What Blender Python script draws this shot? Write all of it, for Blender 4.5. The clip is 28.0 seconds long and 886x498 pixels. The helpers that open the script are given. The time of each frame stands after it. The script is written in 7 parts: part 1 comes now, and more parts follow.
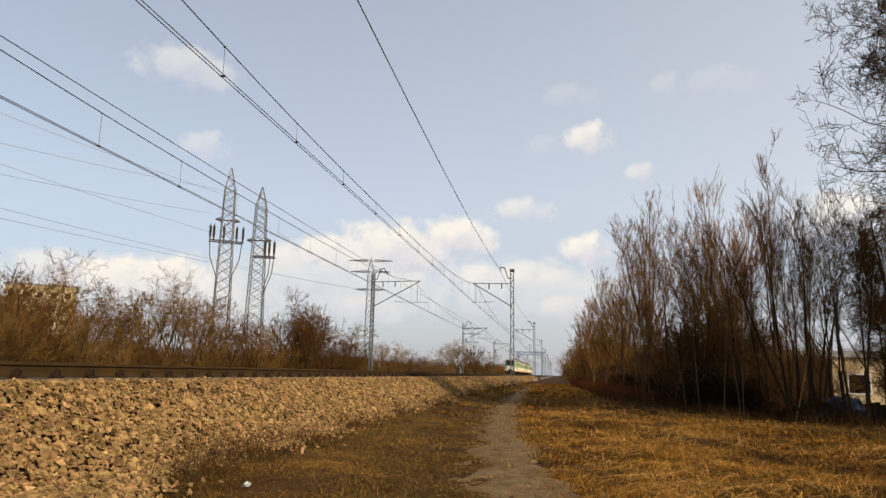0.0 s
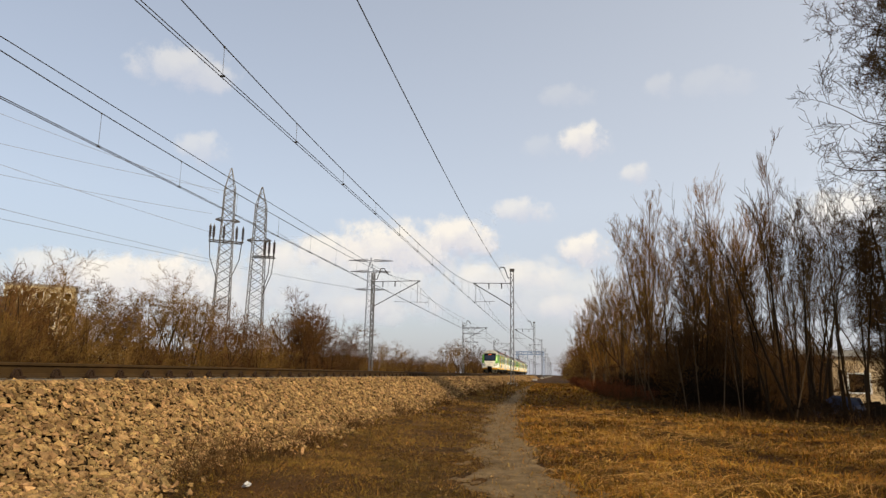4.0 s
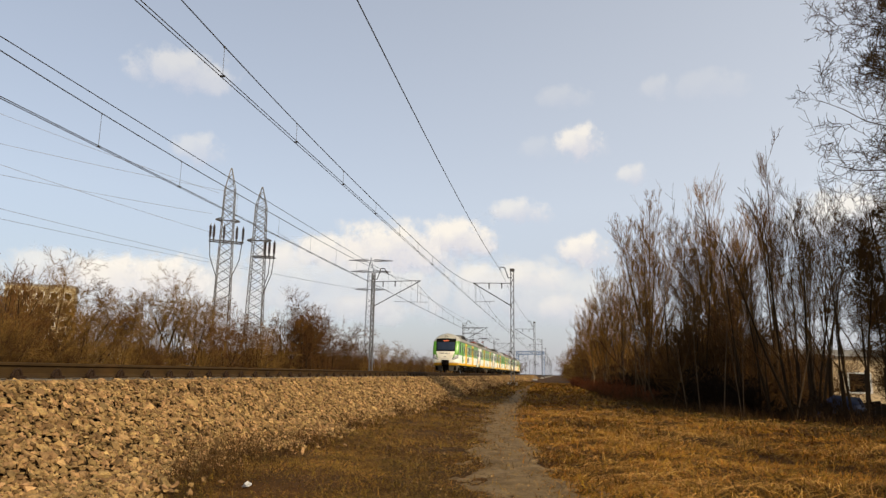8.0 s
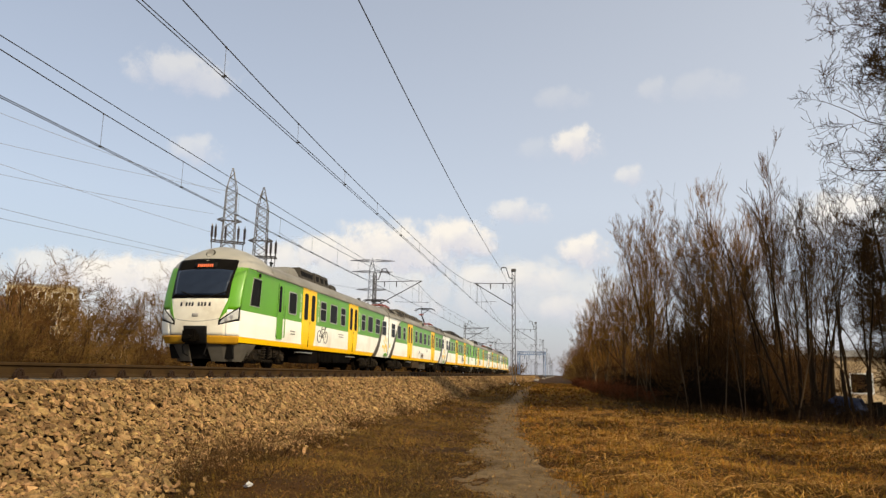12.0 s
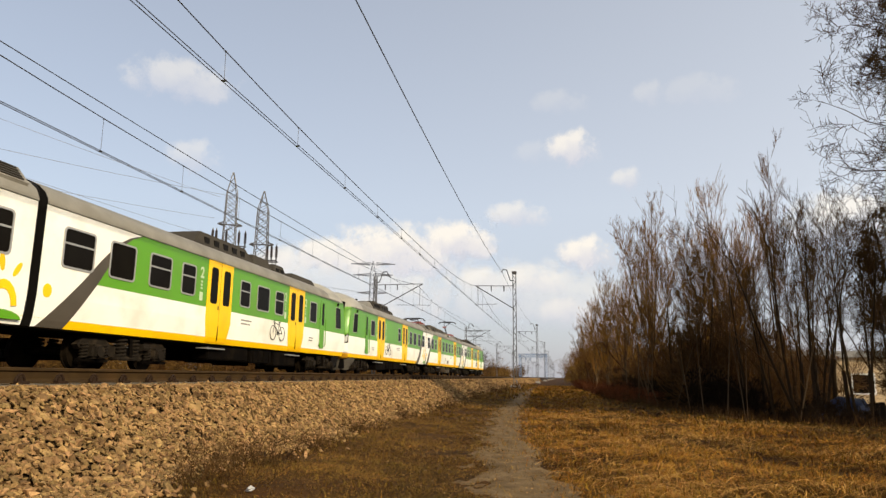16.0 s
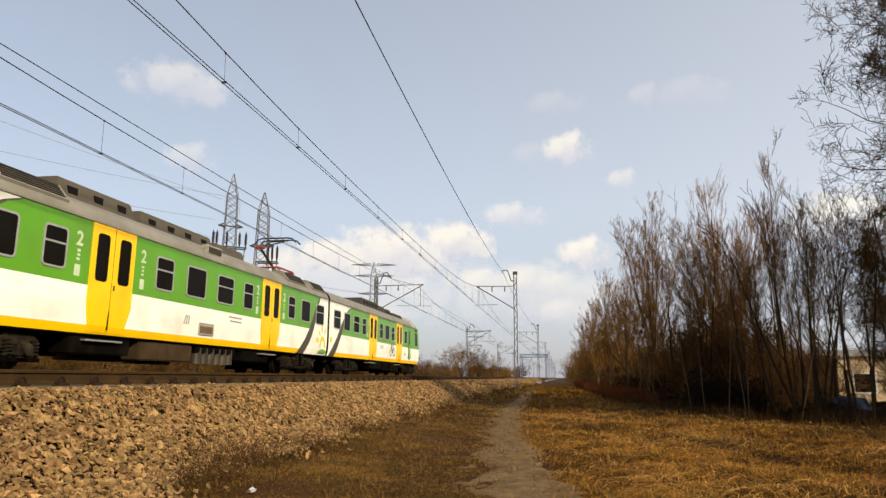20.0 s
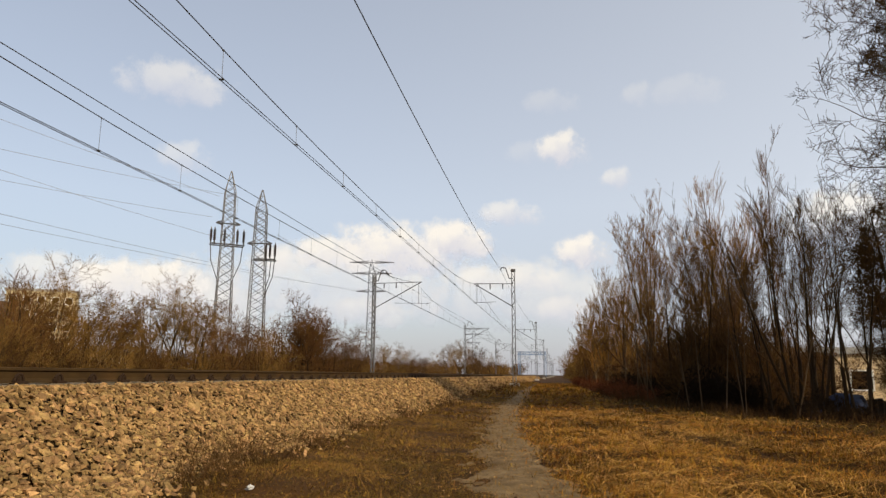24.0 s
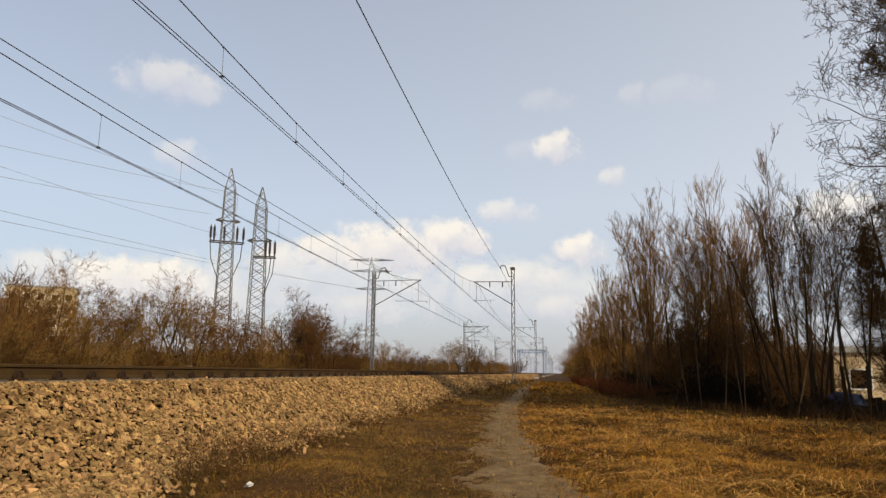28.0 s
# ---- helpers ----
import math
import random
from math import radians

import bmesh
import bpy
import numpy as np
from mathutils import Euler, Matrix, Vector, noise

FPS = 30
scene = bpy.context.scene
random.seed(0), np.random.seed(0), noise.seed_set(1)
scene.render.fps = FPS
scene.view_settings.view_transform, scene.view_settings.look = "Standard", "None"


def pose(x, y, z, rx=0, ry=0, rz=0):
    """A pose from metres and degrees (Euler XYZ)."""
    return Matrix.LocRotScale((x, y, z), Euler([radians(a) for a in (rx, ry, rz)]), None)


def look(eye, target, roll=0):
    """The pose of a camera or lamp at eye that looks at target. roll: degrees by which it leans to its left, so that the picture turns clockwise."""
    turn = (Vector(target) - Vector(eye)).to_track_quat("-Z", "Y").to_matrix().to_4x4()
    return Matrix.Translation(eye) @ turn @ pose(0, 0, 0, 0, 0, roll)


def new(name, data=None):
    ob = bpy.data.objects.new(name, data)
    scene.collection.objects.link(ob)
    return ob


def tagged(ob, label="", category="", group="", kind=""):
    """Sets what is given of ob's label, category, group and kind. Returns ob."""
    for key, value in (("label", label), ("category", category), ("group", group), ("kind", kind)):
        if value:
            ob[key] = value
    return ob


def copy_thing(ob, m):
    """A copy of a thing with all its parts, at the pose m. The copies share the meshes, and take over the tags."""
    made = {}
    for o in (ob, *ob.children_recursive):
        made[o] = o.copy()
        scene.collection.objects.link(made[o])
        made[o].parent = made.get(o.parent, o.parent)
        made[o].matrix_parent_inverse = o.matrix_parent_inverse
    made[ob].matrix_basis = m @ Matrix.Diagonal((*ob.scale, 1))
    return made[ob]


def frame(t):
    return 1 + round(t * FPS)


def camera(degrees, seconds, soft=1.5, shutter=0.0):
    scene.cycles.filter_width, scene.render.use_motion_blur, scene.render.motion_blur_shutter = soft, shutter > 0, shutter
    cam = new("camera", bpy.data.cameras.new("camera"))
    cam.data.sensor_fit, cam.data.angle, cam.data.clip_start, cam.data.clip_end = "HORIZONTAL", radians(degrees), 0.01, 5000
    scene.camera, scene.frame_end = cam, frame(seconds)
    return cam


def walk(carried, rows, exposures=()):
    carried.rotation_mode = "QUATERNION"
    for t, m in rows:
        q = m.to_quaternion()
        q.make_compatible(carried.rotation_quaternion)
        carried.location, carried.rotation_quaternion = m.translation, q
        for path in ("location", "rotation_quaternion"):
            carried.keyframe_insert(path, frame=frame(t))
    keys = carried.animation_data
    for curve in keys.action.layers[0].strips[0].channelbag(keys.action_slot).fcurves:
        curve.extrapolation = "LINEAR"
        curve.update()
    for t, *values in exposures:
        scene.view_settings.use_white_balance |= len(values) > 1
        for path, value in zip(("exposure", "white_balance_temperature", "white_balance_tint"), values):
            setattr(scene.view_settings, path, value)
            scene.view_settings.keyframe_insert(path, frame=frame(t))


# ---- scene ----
cam = camera(66.6, 28.0, soft=1.4)

# The camera is held in one place and only turns a little: seconds, heading, tilt, lean.

def aim(heading, tilt, lean):
    h, e = radians(heading), radians(tilt)
    return look((0, 0, 0), (math.sin(h) * math.cos(e), math.cos(h) * math.cos(e), math.sin(e)), lean)


walk(cam, [(t, aim(h, e, r)) for t, h, e, r in [
    (0, -9.553, 10.480, 0.925), (0.5, -9.545, 10.473, 0.889), (1, -9.546, 10.460, 0.844), (1.5, -9.548, 10.451, 0.808),
    (2, -9.547, 10.459, 0.822), (2.5, -9.545, 10.457, 0.835), (3, -9.542, 10.460, 0.845), (3.5, -9.541, 10.462, 0.849),
    (5.5, -9.541, 10.485, 0.868), (6, -9.542, 10.507, 0.886), (6.5, -9.544, 10.476, 0.862), (7, -9.549, 10.449, 0.838),
    (7.5, -9.556, 10.450, 0.830), (8, -9.553, 10.455, 0.826), (8.5, -9.552, 10.457, 0.825), (9, -9.552, 10.461, 0.840),
    (9.5, -9.557, 10.466, 0.867), (10, -9.587, 10.461, 0.862), (10.5, -9.605, 10.459, 0.858), (11, -9.621, 10.459, 0.863),
    (11.5, -9.656, 10.457, 0.869), (12, -9.671, 10.473, 0.875), (12.5, -9.670, 10.507, 0.881), (14.5, -9.705, 10.671, 0.728),
    (15, -9.713, 10.660, 0.687), (15.5, -9.717, 10.681, 0.626), (16, -9.726, 10.708, 0.537), (16.5, -9.737, 10.717, 0.474),
    (17, -9.739, 10.711, 0.433), (17.5, -9.740, 10.701, 0.404), (18, -9.755, 10.706, 0.359), (18.5, -9.764, 10.710, 0.346),
    (19, -9.767, 10.712, 0.358), (19.5, -9.768, 10.727, 0.355), (20, -9.780, 10.759, 0.327), (20.5, -9.788, 10.774, 0.285),
    (21, -9.761, 10.744, 0.263), (21.5, -9.720, 10.694, 0.249), (23.5, -9.627, 10.583, 0.245), (24, -9.611, 10.548, 0.298),
    (24.5, -9.598, 10.519, 0.333), (25, -9.592, 10.504, 0.363), (25.5, -9.593, 10.501, 0.378), (26, -9.592, 10.519, 0.438),
    (26.5, -9.586, 10.503, 0.492), (27, -9.577, 10.480, 0.516), (27.5, -9.582, 10.435, 0.508), (28, -9.593, 10.370, 0.461),
]], exposures=[(0, -0.04), (12.0, -0.04), (15.0, 0.0), (21.0, 0.0), (24.0, -0.03), (28, -0.05)])

# ---- light ----
SUN = Vector((0.74, -0.52, 0.46)).normalized()
world = bpy.data.worlds.new("sky")
scene.world = world
world.use_nodes = True
wn = world.node_tree
wn.nodes.clear()
sky = wn.nodes.new("ShaderNodeTexSky")
sky.sky_type, sky.sun_disc = "NISHITA", False
sky.sun_elevation, sky.sun_rotation = math.asin(SUN.z), math.atan2(SUN.x, SUN.y)
sky.air_density, sky.dust_density, sky.ozone_density = 1.0, 2.2, 2.0
bg = wn.nodes.new("ShaderNodeBackground")
bg.inputs["Strength"].default_value = 0.12
wo = wn.nodes.new("ShaderNodeOutputWorld")
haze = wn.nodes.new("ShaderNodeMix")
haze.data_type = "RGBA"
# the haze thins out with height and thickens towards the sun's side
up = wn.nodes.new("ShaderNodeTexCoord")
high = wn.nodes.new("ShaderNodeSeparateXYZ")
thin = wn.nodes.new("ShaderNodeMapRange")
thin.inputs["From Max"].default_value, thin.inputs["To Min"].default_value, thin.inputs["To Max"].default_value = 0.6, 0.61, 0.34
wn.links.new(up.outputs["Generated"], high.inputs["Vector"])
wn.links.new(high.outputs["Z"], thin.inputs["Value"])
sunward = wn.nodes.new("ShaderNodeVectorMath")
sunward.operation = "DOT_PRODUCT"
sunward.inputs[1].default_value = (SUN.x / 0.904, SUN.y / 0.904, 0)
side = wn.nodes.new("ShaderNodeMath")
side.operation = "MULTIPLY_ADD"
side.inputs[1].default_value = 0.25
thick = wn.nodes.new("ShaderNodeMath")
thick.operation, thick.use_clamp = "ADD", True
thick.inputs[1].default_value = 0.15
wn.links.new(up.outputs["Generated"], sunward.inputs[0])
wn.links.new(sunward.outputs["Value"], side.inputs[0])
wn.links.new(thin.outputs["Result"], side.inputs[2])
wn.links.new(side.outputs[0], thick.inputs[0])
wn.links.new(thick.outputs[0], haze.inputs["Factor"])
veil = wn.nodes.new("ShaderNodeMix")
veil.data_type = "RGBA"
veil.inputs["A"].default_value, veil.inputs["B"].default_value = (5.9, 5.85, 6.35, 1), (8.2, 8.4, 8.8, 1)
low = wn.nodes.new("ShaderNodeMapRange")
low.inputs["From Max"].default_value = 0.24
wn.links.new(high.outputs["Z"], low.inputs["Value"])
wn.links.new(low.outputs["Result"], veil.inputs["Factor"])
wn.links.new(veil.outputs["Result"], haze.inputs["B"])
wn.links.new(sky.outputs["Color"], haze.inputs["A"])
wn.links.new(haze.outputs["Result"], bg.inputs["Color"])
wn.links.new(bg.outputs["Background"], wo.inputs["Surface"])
sun = bpy.data.lights.new("sun", "SUN")
sun.energy, sun.angle, sun.color = 5.0, radians(0.6), (1.0, 0.84, 0.60)
new("sun", sun).matrix_world = look(SUN * 100, (0, 0, 0))


# ---- materials ----
def mat(name, a, b=None, scale=8.0, rough=0.7, metal=0.0, bump=0.0, fine=60.0, stretch=(1, 1, 1), spread=0.0, coat=0.0, object_space=False, spec=0.5, dirt=None, dirt_scale=1.5, dirt_amount=0.5):
    """Two tones mixed by coarse and fine noise, with a relief; spread varies it from piece to piece; dirt stains in patches."""
    m = bpy.data.materials.new(name)
    m.use_nodes = True
    t = m.node_tree
    n, l = t.nodes, t.links
    p = n["Principled BSDF"]
    p.inputs["Roughness"].default_value, p.inputs["Metallic"].default_value = rough, metal
    p.inputs["Specular IOR Level"].default_value = spec
    p.inputs["Coat Weight"].default_value = coat
    p.inputs["Coat Roughness"].default_value = 0.15
    if b is None:
        b = tuple(c * 0.75 for c in a)
    co = n.new("ShaderNodeTexCoord")
    mp = n.new("ShaderNodeMapping")
    mp.inputs["Scale"].default_value = stretch
    if object_space:
        l.new(co.outputs["Object"], mp.inputs["Vector"])
    else:
        geo = n.new("ShaderNodeNewGeometry")
        l.new(geo.outputs["Position"], mp.inputs["Vector"])
    ns = []
    for s, d in ((scale, 6.0), (fine, 3.0)):
        x = n.new("ShaderNodeTexNoise")
        x.inputs["Scale"].default_value, x.inputs["Detail"].default_value = s, d
        l.new(mp.outputs["Vector"], x.inputs["Vector"])
        ns.append(x)
    add = n.new("ShaderNodeMath")
    add.operation = "MULTIPLY_ADD"
    l.new(ns[1].outputs["Fac"], add.inputs[0])
    add.inputs[1].default_value = 0.5
    l.new(ns[0].outputs["Fac"], add.inputs[2])
    rg = n.new("ShaderNodeMapRange")
    rg.inputs["From Min"].default_value, rg.inputs["From Max"].default_value = 0.5, 1.0
    l.new(add.outputs[0], rg.inputs["Value"])
    mix = n.new("ShaderNodeMix")
    mix.data_type = "RGBA"
    mix.inputs["A"].default_value, mix.inputs["B"].default_value = (*a, 1), (*b, 1)
    l.new(rg.outputs["Result"], mix.inputs["Factor"])
    last = mix.outputs["Result"]
    if dirt:
        dn = n.new("ShaderNodeTexNoise")
        dn.inputs["Scale"].default_value, dn.inputs["Detail"].default_value = dirt_scale, 8.0
        l.new(mp.outputs["Vector"], dn.inputs["Vector"])
        dr = n.new("ShaderNodeMapRange")
        dr.inputs["From Min"].default_value, dr.inputs["From Max"].default_value = 0.5, 0.75
        dr.inputs["To Max"].default_value = dirt_amount
        l.new(dn.outputs["Fac"], dr.inputs["Value"])
        dm = n.new("ShaderNodeMix")
        dm.data_type = "RGBA"
        dm.inputs["B"].default_value = (*dirt, 1)
        l.new(dr.outputs["Result"], dm.inputs["Factor"])
        l.new(last, dm.inputs["A"])
        last = dm.outputs["Result"]
    if spread:
        oi = n.new("ShaderNodeObjectInfo")
        ge = n.new("ShaderNodeNewGeometry")
        sm = n.new("ShaderNodeMath")
        sm.operation = "ADD"
        l.new(oi.outputs["Random"], sm.inputs[0])
        l.new(ge.outputs["Random Per Island"], sm.inputs[1])
        fr = n.new("ShaderNodeMath")
        fr.operation = "FRACT"
        l.new(sm.outputs[0], fr.inputs[0])
        vr = n.new("ShaderNodeMapRange")
        vr.inputs["To Min"].default_value, vr.inputs["To Max"].default_value = 1 - spread, 1 + spread
        l.new(fr.outputs[0], vr.inputs["Value"])
        hs = n.new("ShaderNodeHueSaturation")
        l.new(vr.outputs["Result"], hs.inputs["Value"])
        hv = n.new("ShaderNodeMath")
        hv.operation = "MULTIPLY"
        hv.inputs[1].default_value = 7.3
        l.new(fr.outputs[0], hv.inputs[0])
        hf = n.new("ShaderNodeMath")
        hf.operation = "FRACT"
        l.new(hv.outputs[0], hf.inputs[0])
        hr = n.new("ShaderNodeMapRange")
        hr.inputs["To Min"].default_value, hr.inputs["To Max"].default_value = 0.5 - 0.022 * spread, 0.5 + 0.022 * spread
        l.new(hf.outputs[0], hr.inputs["Value"])
        l.new(hr.outputs["Result"], hs.inputs["Hue"])
        l.new(last, hs.inputs["Color"])
        last = hs.outputs["Color"]
    l.new(last, p.inputs["Base Color"])
    if bump:
        bp = n.new("ShaderNodeBump")
        bp.inputs["Strength"].default_value, bp.inputs["Distance"].default_value = min(1.0, bump), 0.02 * bump
        l.new(add.outputs[0], bp.inputs["Height"])
        l.new(bp.outputs["Normal"], p.inputs["Normal"])
    return m


def glow(name, colour, strength, base=(0.02, 0.02, 0.02)):
    m = mat(name, base, rough=0.3)
    p = m.node_tree.nodes["Principled BSDF"]
    p.inputs["Emission Color"].default_value, p.inputs["Emission Strength"].default_value = (*colour, 1), strength
    return m


M_GREEN = mat("green_paint", (0.105, 0.315, 0.008), (0.09, 0.275, 0.008), 0.6, 0.36, coat=0.08, spec=0.35, object_space=True, dirt=(0.11, 0.19, 0.025), dirt_scale=0.8, dirt_amount=0.4)
M_WHITE = mat("cream_white_paint", (0.90, 0.89, 0.80), (0.83, 0.81, 0.70), 0.8, 0.4, coat=0.08, spec=0.35, object_space=True, dirt=(0.50, 0.43, 0.30), dirt_scale=0.9, dirt_amount=0.4)
M_YELLOW = mat("yellow_paint", (0.94, 0.56, 0.0), (0.88, 0.50, 0.0), 1.0, 0.42, coat=0.05, spec=0.3, object_space=True, dirt=(0.50, 0.27, 0.01), dirt_scale=1.3, dirt_amount=0.3)
M_STRIPE = mat("dark_grey_paint", (0.06, 0.05, 0.036), (0.08, 0.066, 0.048), 1.5, 0.5, spec=0.3, object_space=True)
M_ROOF = mat("grey_roof_paint", (0.25, 0.235, 0.195), (0.17, 0.157, 0.125), 1.3, 0.65, spec=0.3, bump=0.1, object_space=True, dirt=(0.14, 0.12, 0.085), dirt_scale=1.1, dirt_amount=0.6)
M_DOME = mat("cream_grey_dome_paint", (0.37, 0.345, 0.275), (0.29, 0.27, 0.21), 1.2, 0.5, coat=0.05, spec=0.35, object_space=True, dirt=(0.2, 0.175, 0.125), dirt_scale=1.1, dirt_amount=0.5)
M_GLASS = mat("dark_glass", (0.006, 0.005, 0.004), (0.009, 0.008, 0.006), 2.0, 0.06, spec=0.02)
M_RUBBER = mat("black_rubber", (0.005, 0.0045, 0.004), (0.008, 0.007, 0.006), 9, 0.75, spec=0.12, object_space=True)
M_ALU = mat("aluminium_frame", (0.52, 0.5, 0.45), (0.42, 0.4, 0.36), 5, 0.4, metal=0.6, object_space=True)
# Underframe and case colours are near black to hold the shade under the cars.
M_UNDER = mat("grimy_shade_black_underframe", (0.003, 0.0025, 0.002), (0.006, 0.0045, 0.003), 3, 0.85, spec=0.02, bump=0.2, object_space=True, dirt=(0.014, 0.01, 0.006), dirt_scale=2.5, dirt_amount=0.45)
M_UNDERBOX = mat("shade_black_equipment_case", (0.004, 0.003, 0.0022), (0.003, 0.0025, 0.002), 3, 0.75, spec=0.02, bump=0.15, object_space=True, dirt=(0.022, 0.016, 0.009), dirt_scale=2.2, dirt_amount=0.45)
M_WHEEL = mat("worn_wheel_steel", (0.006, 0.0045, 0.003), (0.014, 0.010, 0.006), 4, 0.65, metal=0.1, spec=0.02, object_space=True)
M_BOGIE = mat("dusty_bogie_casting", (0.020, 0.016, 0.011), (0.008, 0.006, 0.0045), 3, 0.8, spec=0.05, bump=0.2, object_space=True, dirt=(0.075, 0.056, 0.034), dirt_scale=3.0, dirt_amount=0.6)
M_RUSTBOX = mat("rusty_brown_case", (0.05, 0.032, 0.016), (0.03, 0.019, 0.01), 2.5, 0.8, spec=0.08, bump=0.15, object_space=True, dirt=(0.085, 0.056, 0.028), dirt_scale=2.0, dirt_amount=0.5)
M_TANK = mat("dusty_tank_metal", (0.085, 0.07, 0.048), (0.035, 0.028, 0.019), 3, 0.5, metal=0.4, spec=0.3, object_space=True, dirt=(0.03, 0.023, 0.015), dirt_scale=2.5, dirt_amount=0.7)
M_RED = mat("red_oxide_paint", (0.28, 0.05, 0.022), (0.19, 0.036, 0.018), 4, 0.5, object_space=True)
M_PANTO = mat("dark_pantograph_steel", (0.025, 0.022, 0.02), (0.04, 0.035, 0.03), 6, 0.55, metal=0.3, object_space=True)
M_DARKBOX = mat("dark_roof_case", (0.034, 0.029, 0.021), (0.055, 0.047, 0.034), 2, 0.75, spec=0.2, bump=0.1, object_space=True)
M_MASK = mat("dirty_cream_mask", (0.80, 0.76, 0.63), (0.66, 0.61, 0.48), 1.2, 0.42, coat=0.08, spec=0.35, object_space=True, dirt=(0.36, 0.29, 0.18), dirt_scale=1.4, dirt_amount=0.6)
M_SCREEN = mat("windscreen_glass", (0.010, 0.016, 0.030), (0.016, 0.024, 0.040), 2.0, 0.08, spec=0.28, object_space=True)
M_APRON = mat("grey_apron_steel", (0.10, 0.09, 0.072), (0.06, 0.052, 0.04), 2.0, 0.75, spec=0.2, bump=0.15, object_space=True, dirt=(0.02, 0.015, 0.01), dirt_scale=1.8, dirt_amount=0.7)
M_ROOFBOX = mat("grey_brown_roof_box", (0.10, 0.085, 0.062), (0.07, 0.06, 0.045), 2.0, 0.8, spec=0.2, bump=0.15, object_space=True)
M_LENS = mat("headlamp_lens", (0.5, 0.5, 0.46), (0.4, 0.4, 0.36), 20, 0.08, spec=0.8, object_space=True)
M_ORANGE = glow("orange_display", (1.0, 0.16, 0.03), 1.1)
M_RAIL = mat("rusty_rail_side", (0.046, 0.026, 0.008), (0.027, 0.015, 0.005), 5, 0.85, spec=0.12, bump=0.25, fine=90, dirt=(0.08, 0.038, 0.011), dirt_scale=2.0, dirt_amount=0.5)
M_RAILTOP = mat("polished_rail_head", (0.12, 0.095, 0.07), (0.08, 0.06, 0.045), 6, 0.45, metal=0.6)
M_CLIP = mat("rusty_fastening", (0.014, 0.008, 0.004), (0.03, 0.015, 0.007), 12, 0.85, spec=0.15, bump=0.2, object_space=True)
M_SLEEPER = mat("weathered_concrete_sleeper", (0.16, 0.125, 0.08), (0.10, 0.075, 0.045), 4, 0.9, bump=0.3)
M_STONE = mat("ballast_stone", (0.335, 0.203, 0.082), (0.095, 0.055, 0.021), 7, 0.92, bump=0.3, fine=60, spread=0.46, spec=0.12, dirt=(0.16, 0.10, 0.045), dirt_scale=2.5, dirt_amount=0.3)
# Bed colour is darkened to hold the shade in the gaps between stones.
M_BED = mat("gap_shade_fines", (0.035, 0.021, 0.009), (0.016, 0.01, 0.004), 14, 0.95, spec=0.1, bump=0.8, fine=45)
M_SOIL = mat("trodden_path_soil", (0.205, 0.137, 0.066), (0.095, 0.06, 0.026), 6.0, 0.95, spec=0.1, bump=1.0, fine=90, dirt=(0.07, 0.04, 0.012), dirt_scale=3.2, dirt_amount=0.65)
M_GROUND = mat("dry_winter_turf", (0.074, 0.0315, 0.0052), (0.025, 0.011, 0.0022), 1.6, 0.97, spec=0.1, bump=0.8, fine=34, dirt=(0.026, 0.015, 0.004), dirt_scale=0.5, dirt_amount=0.7)
M_STRAW = mat("straw_blade", (0.31, 0.143, 0.016), (0.10, 0.045, 0.006), 1.6, 0.85, spread=0.85, spec=0.1, dirt=(0.04, 0.025, 0.005), dirt_scale=0.45, dirt_amount=0.9)
M_TURF = mat("olive_winter_turf_blade", (0.085, 0.052, 0.008), (0.035, 0.021, 0.004), 1.4, 0.9, spread=0.7, spec=0.1, dirt=(0.11, 0.052, 0.008), dirt_scale=0.7, dirt_amount=0.6)
M_STRAND = mat("pale_straw_strand", (0.55, 0.30, 0.075), (0.32, 0.165, 0.035), 2.0, 0.85, spread=0.45, spec=0.15)
M_PALEBARK = mat("pale_lichened_bark", (0.11, 0.072, 0.038), (0.05, 0.031, 0.016), 3, 0.9, spec=0.1, bump=0.3, fine=30, stretch=(1, 1, 0.3), object_space=True)
M_SKIRT = mat("grimy_yellow_paint", (0.52, 0.27, 0.01), (0.32, 0.16, 0.012), 1.6, 0.5, spec=0.25, object_space=True, dirt=(0.09, 0.06, 0.025), dirt_scale=1.6, dirt_amount=0.9)
M_VERGE = mat("brown_verge_blade", (0.235, 0.122, 0.022), (0.085, 0.046, 0.009), 3.0, 0.9, spread=0.8, spec=0.1, dirt=(0.06, 0.042, 0.008), dirt_scale=1.1, dirt_amount=0.7)
M_WEED = mat("dry_weed_stalk", (0.075, 0.037, 0.010), (0.036, 0.018, 0.005), 3, 0.9, spread=0.3, spec=0.1)
M_BARK = mat("grey_brown_bark", (0.04, 0.024, 0.011), (0.018, 0.011, 0.0055), 3, 0.9, spec=0.1, bump=0.4, fine=30, stretch=(1, 1, 0.25), object_space=True, dirt=(0.12, 0.072, 0.028), dirt_scale=0.8, dirt_amount=0.4)
M_TWIG = mat("bare_twig", (0.088, 0.043, 0.011), (0.04, 0.0195, 0.0055), 0.6, 0.9, spread=0.25, spec=0.1, object_space=True)
M_TWIGGOLD = mat("ochre_twig", (0.25, 0.124, 0.024), (0.108, 0.052, 0.011), 0.5, 0.9, spread=0.25, spec=0.1, object_space=True)
M_TWIGOCHRE = mat("brown_ochre_twig", (0.13, 0.062, 0.015), (0.062, 0.03, 0.008), 0.5, 0.9, spread=0.25, spec=0.1, object_space=True)
# Stem colour is near black to hold the shade under the trees.
M_SHADEBRAMBLE = mat("shade_black_bramble_stem", (0.022, 0.013, 0.007), (0.012, 0.008, 0.0045), 0.6, 0.9, spread=0.25, spec=0.05, object_space=True)
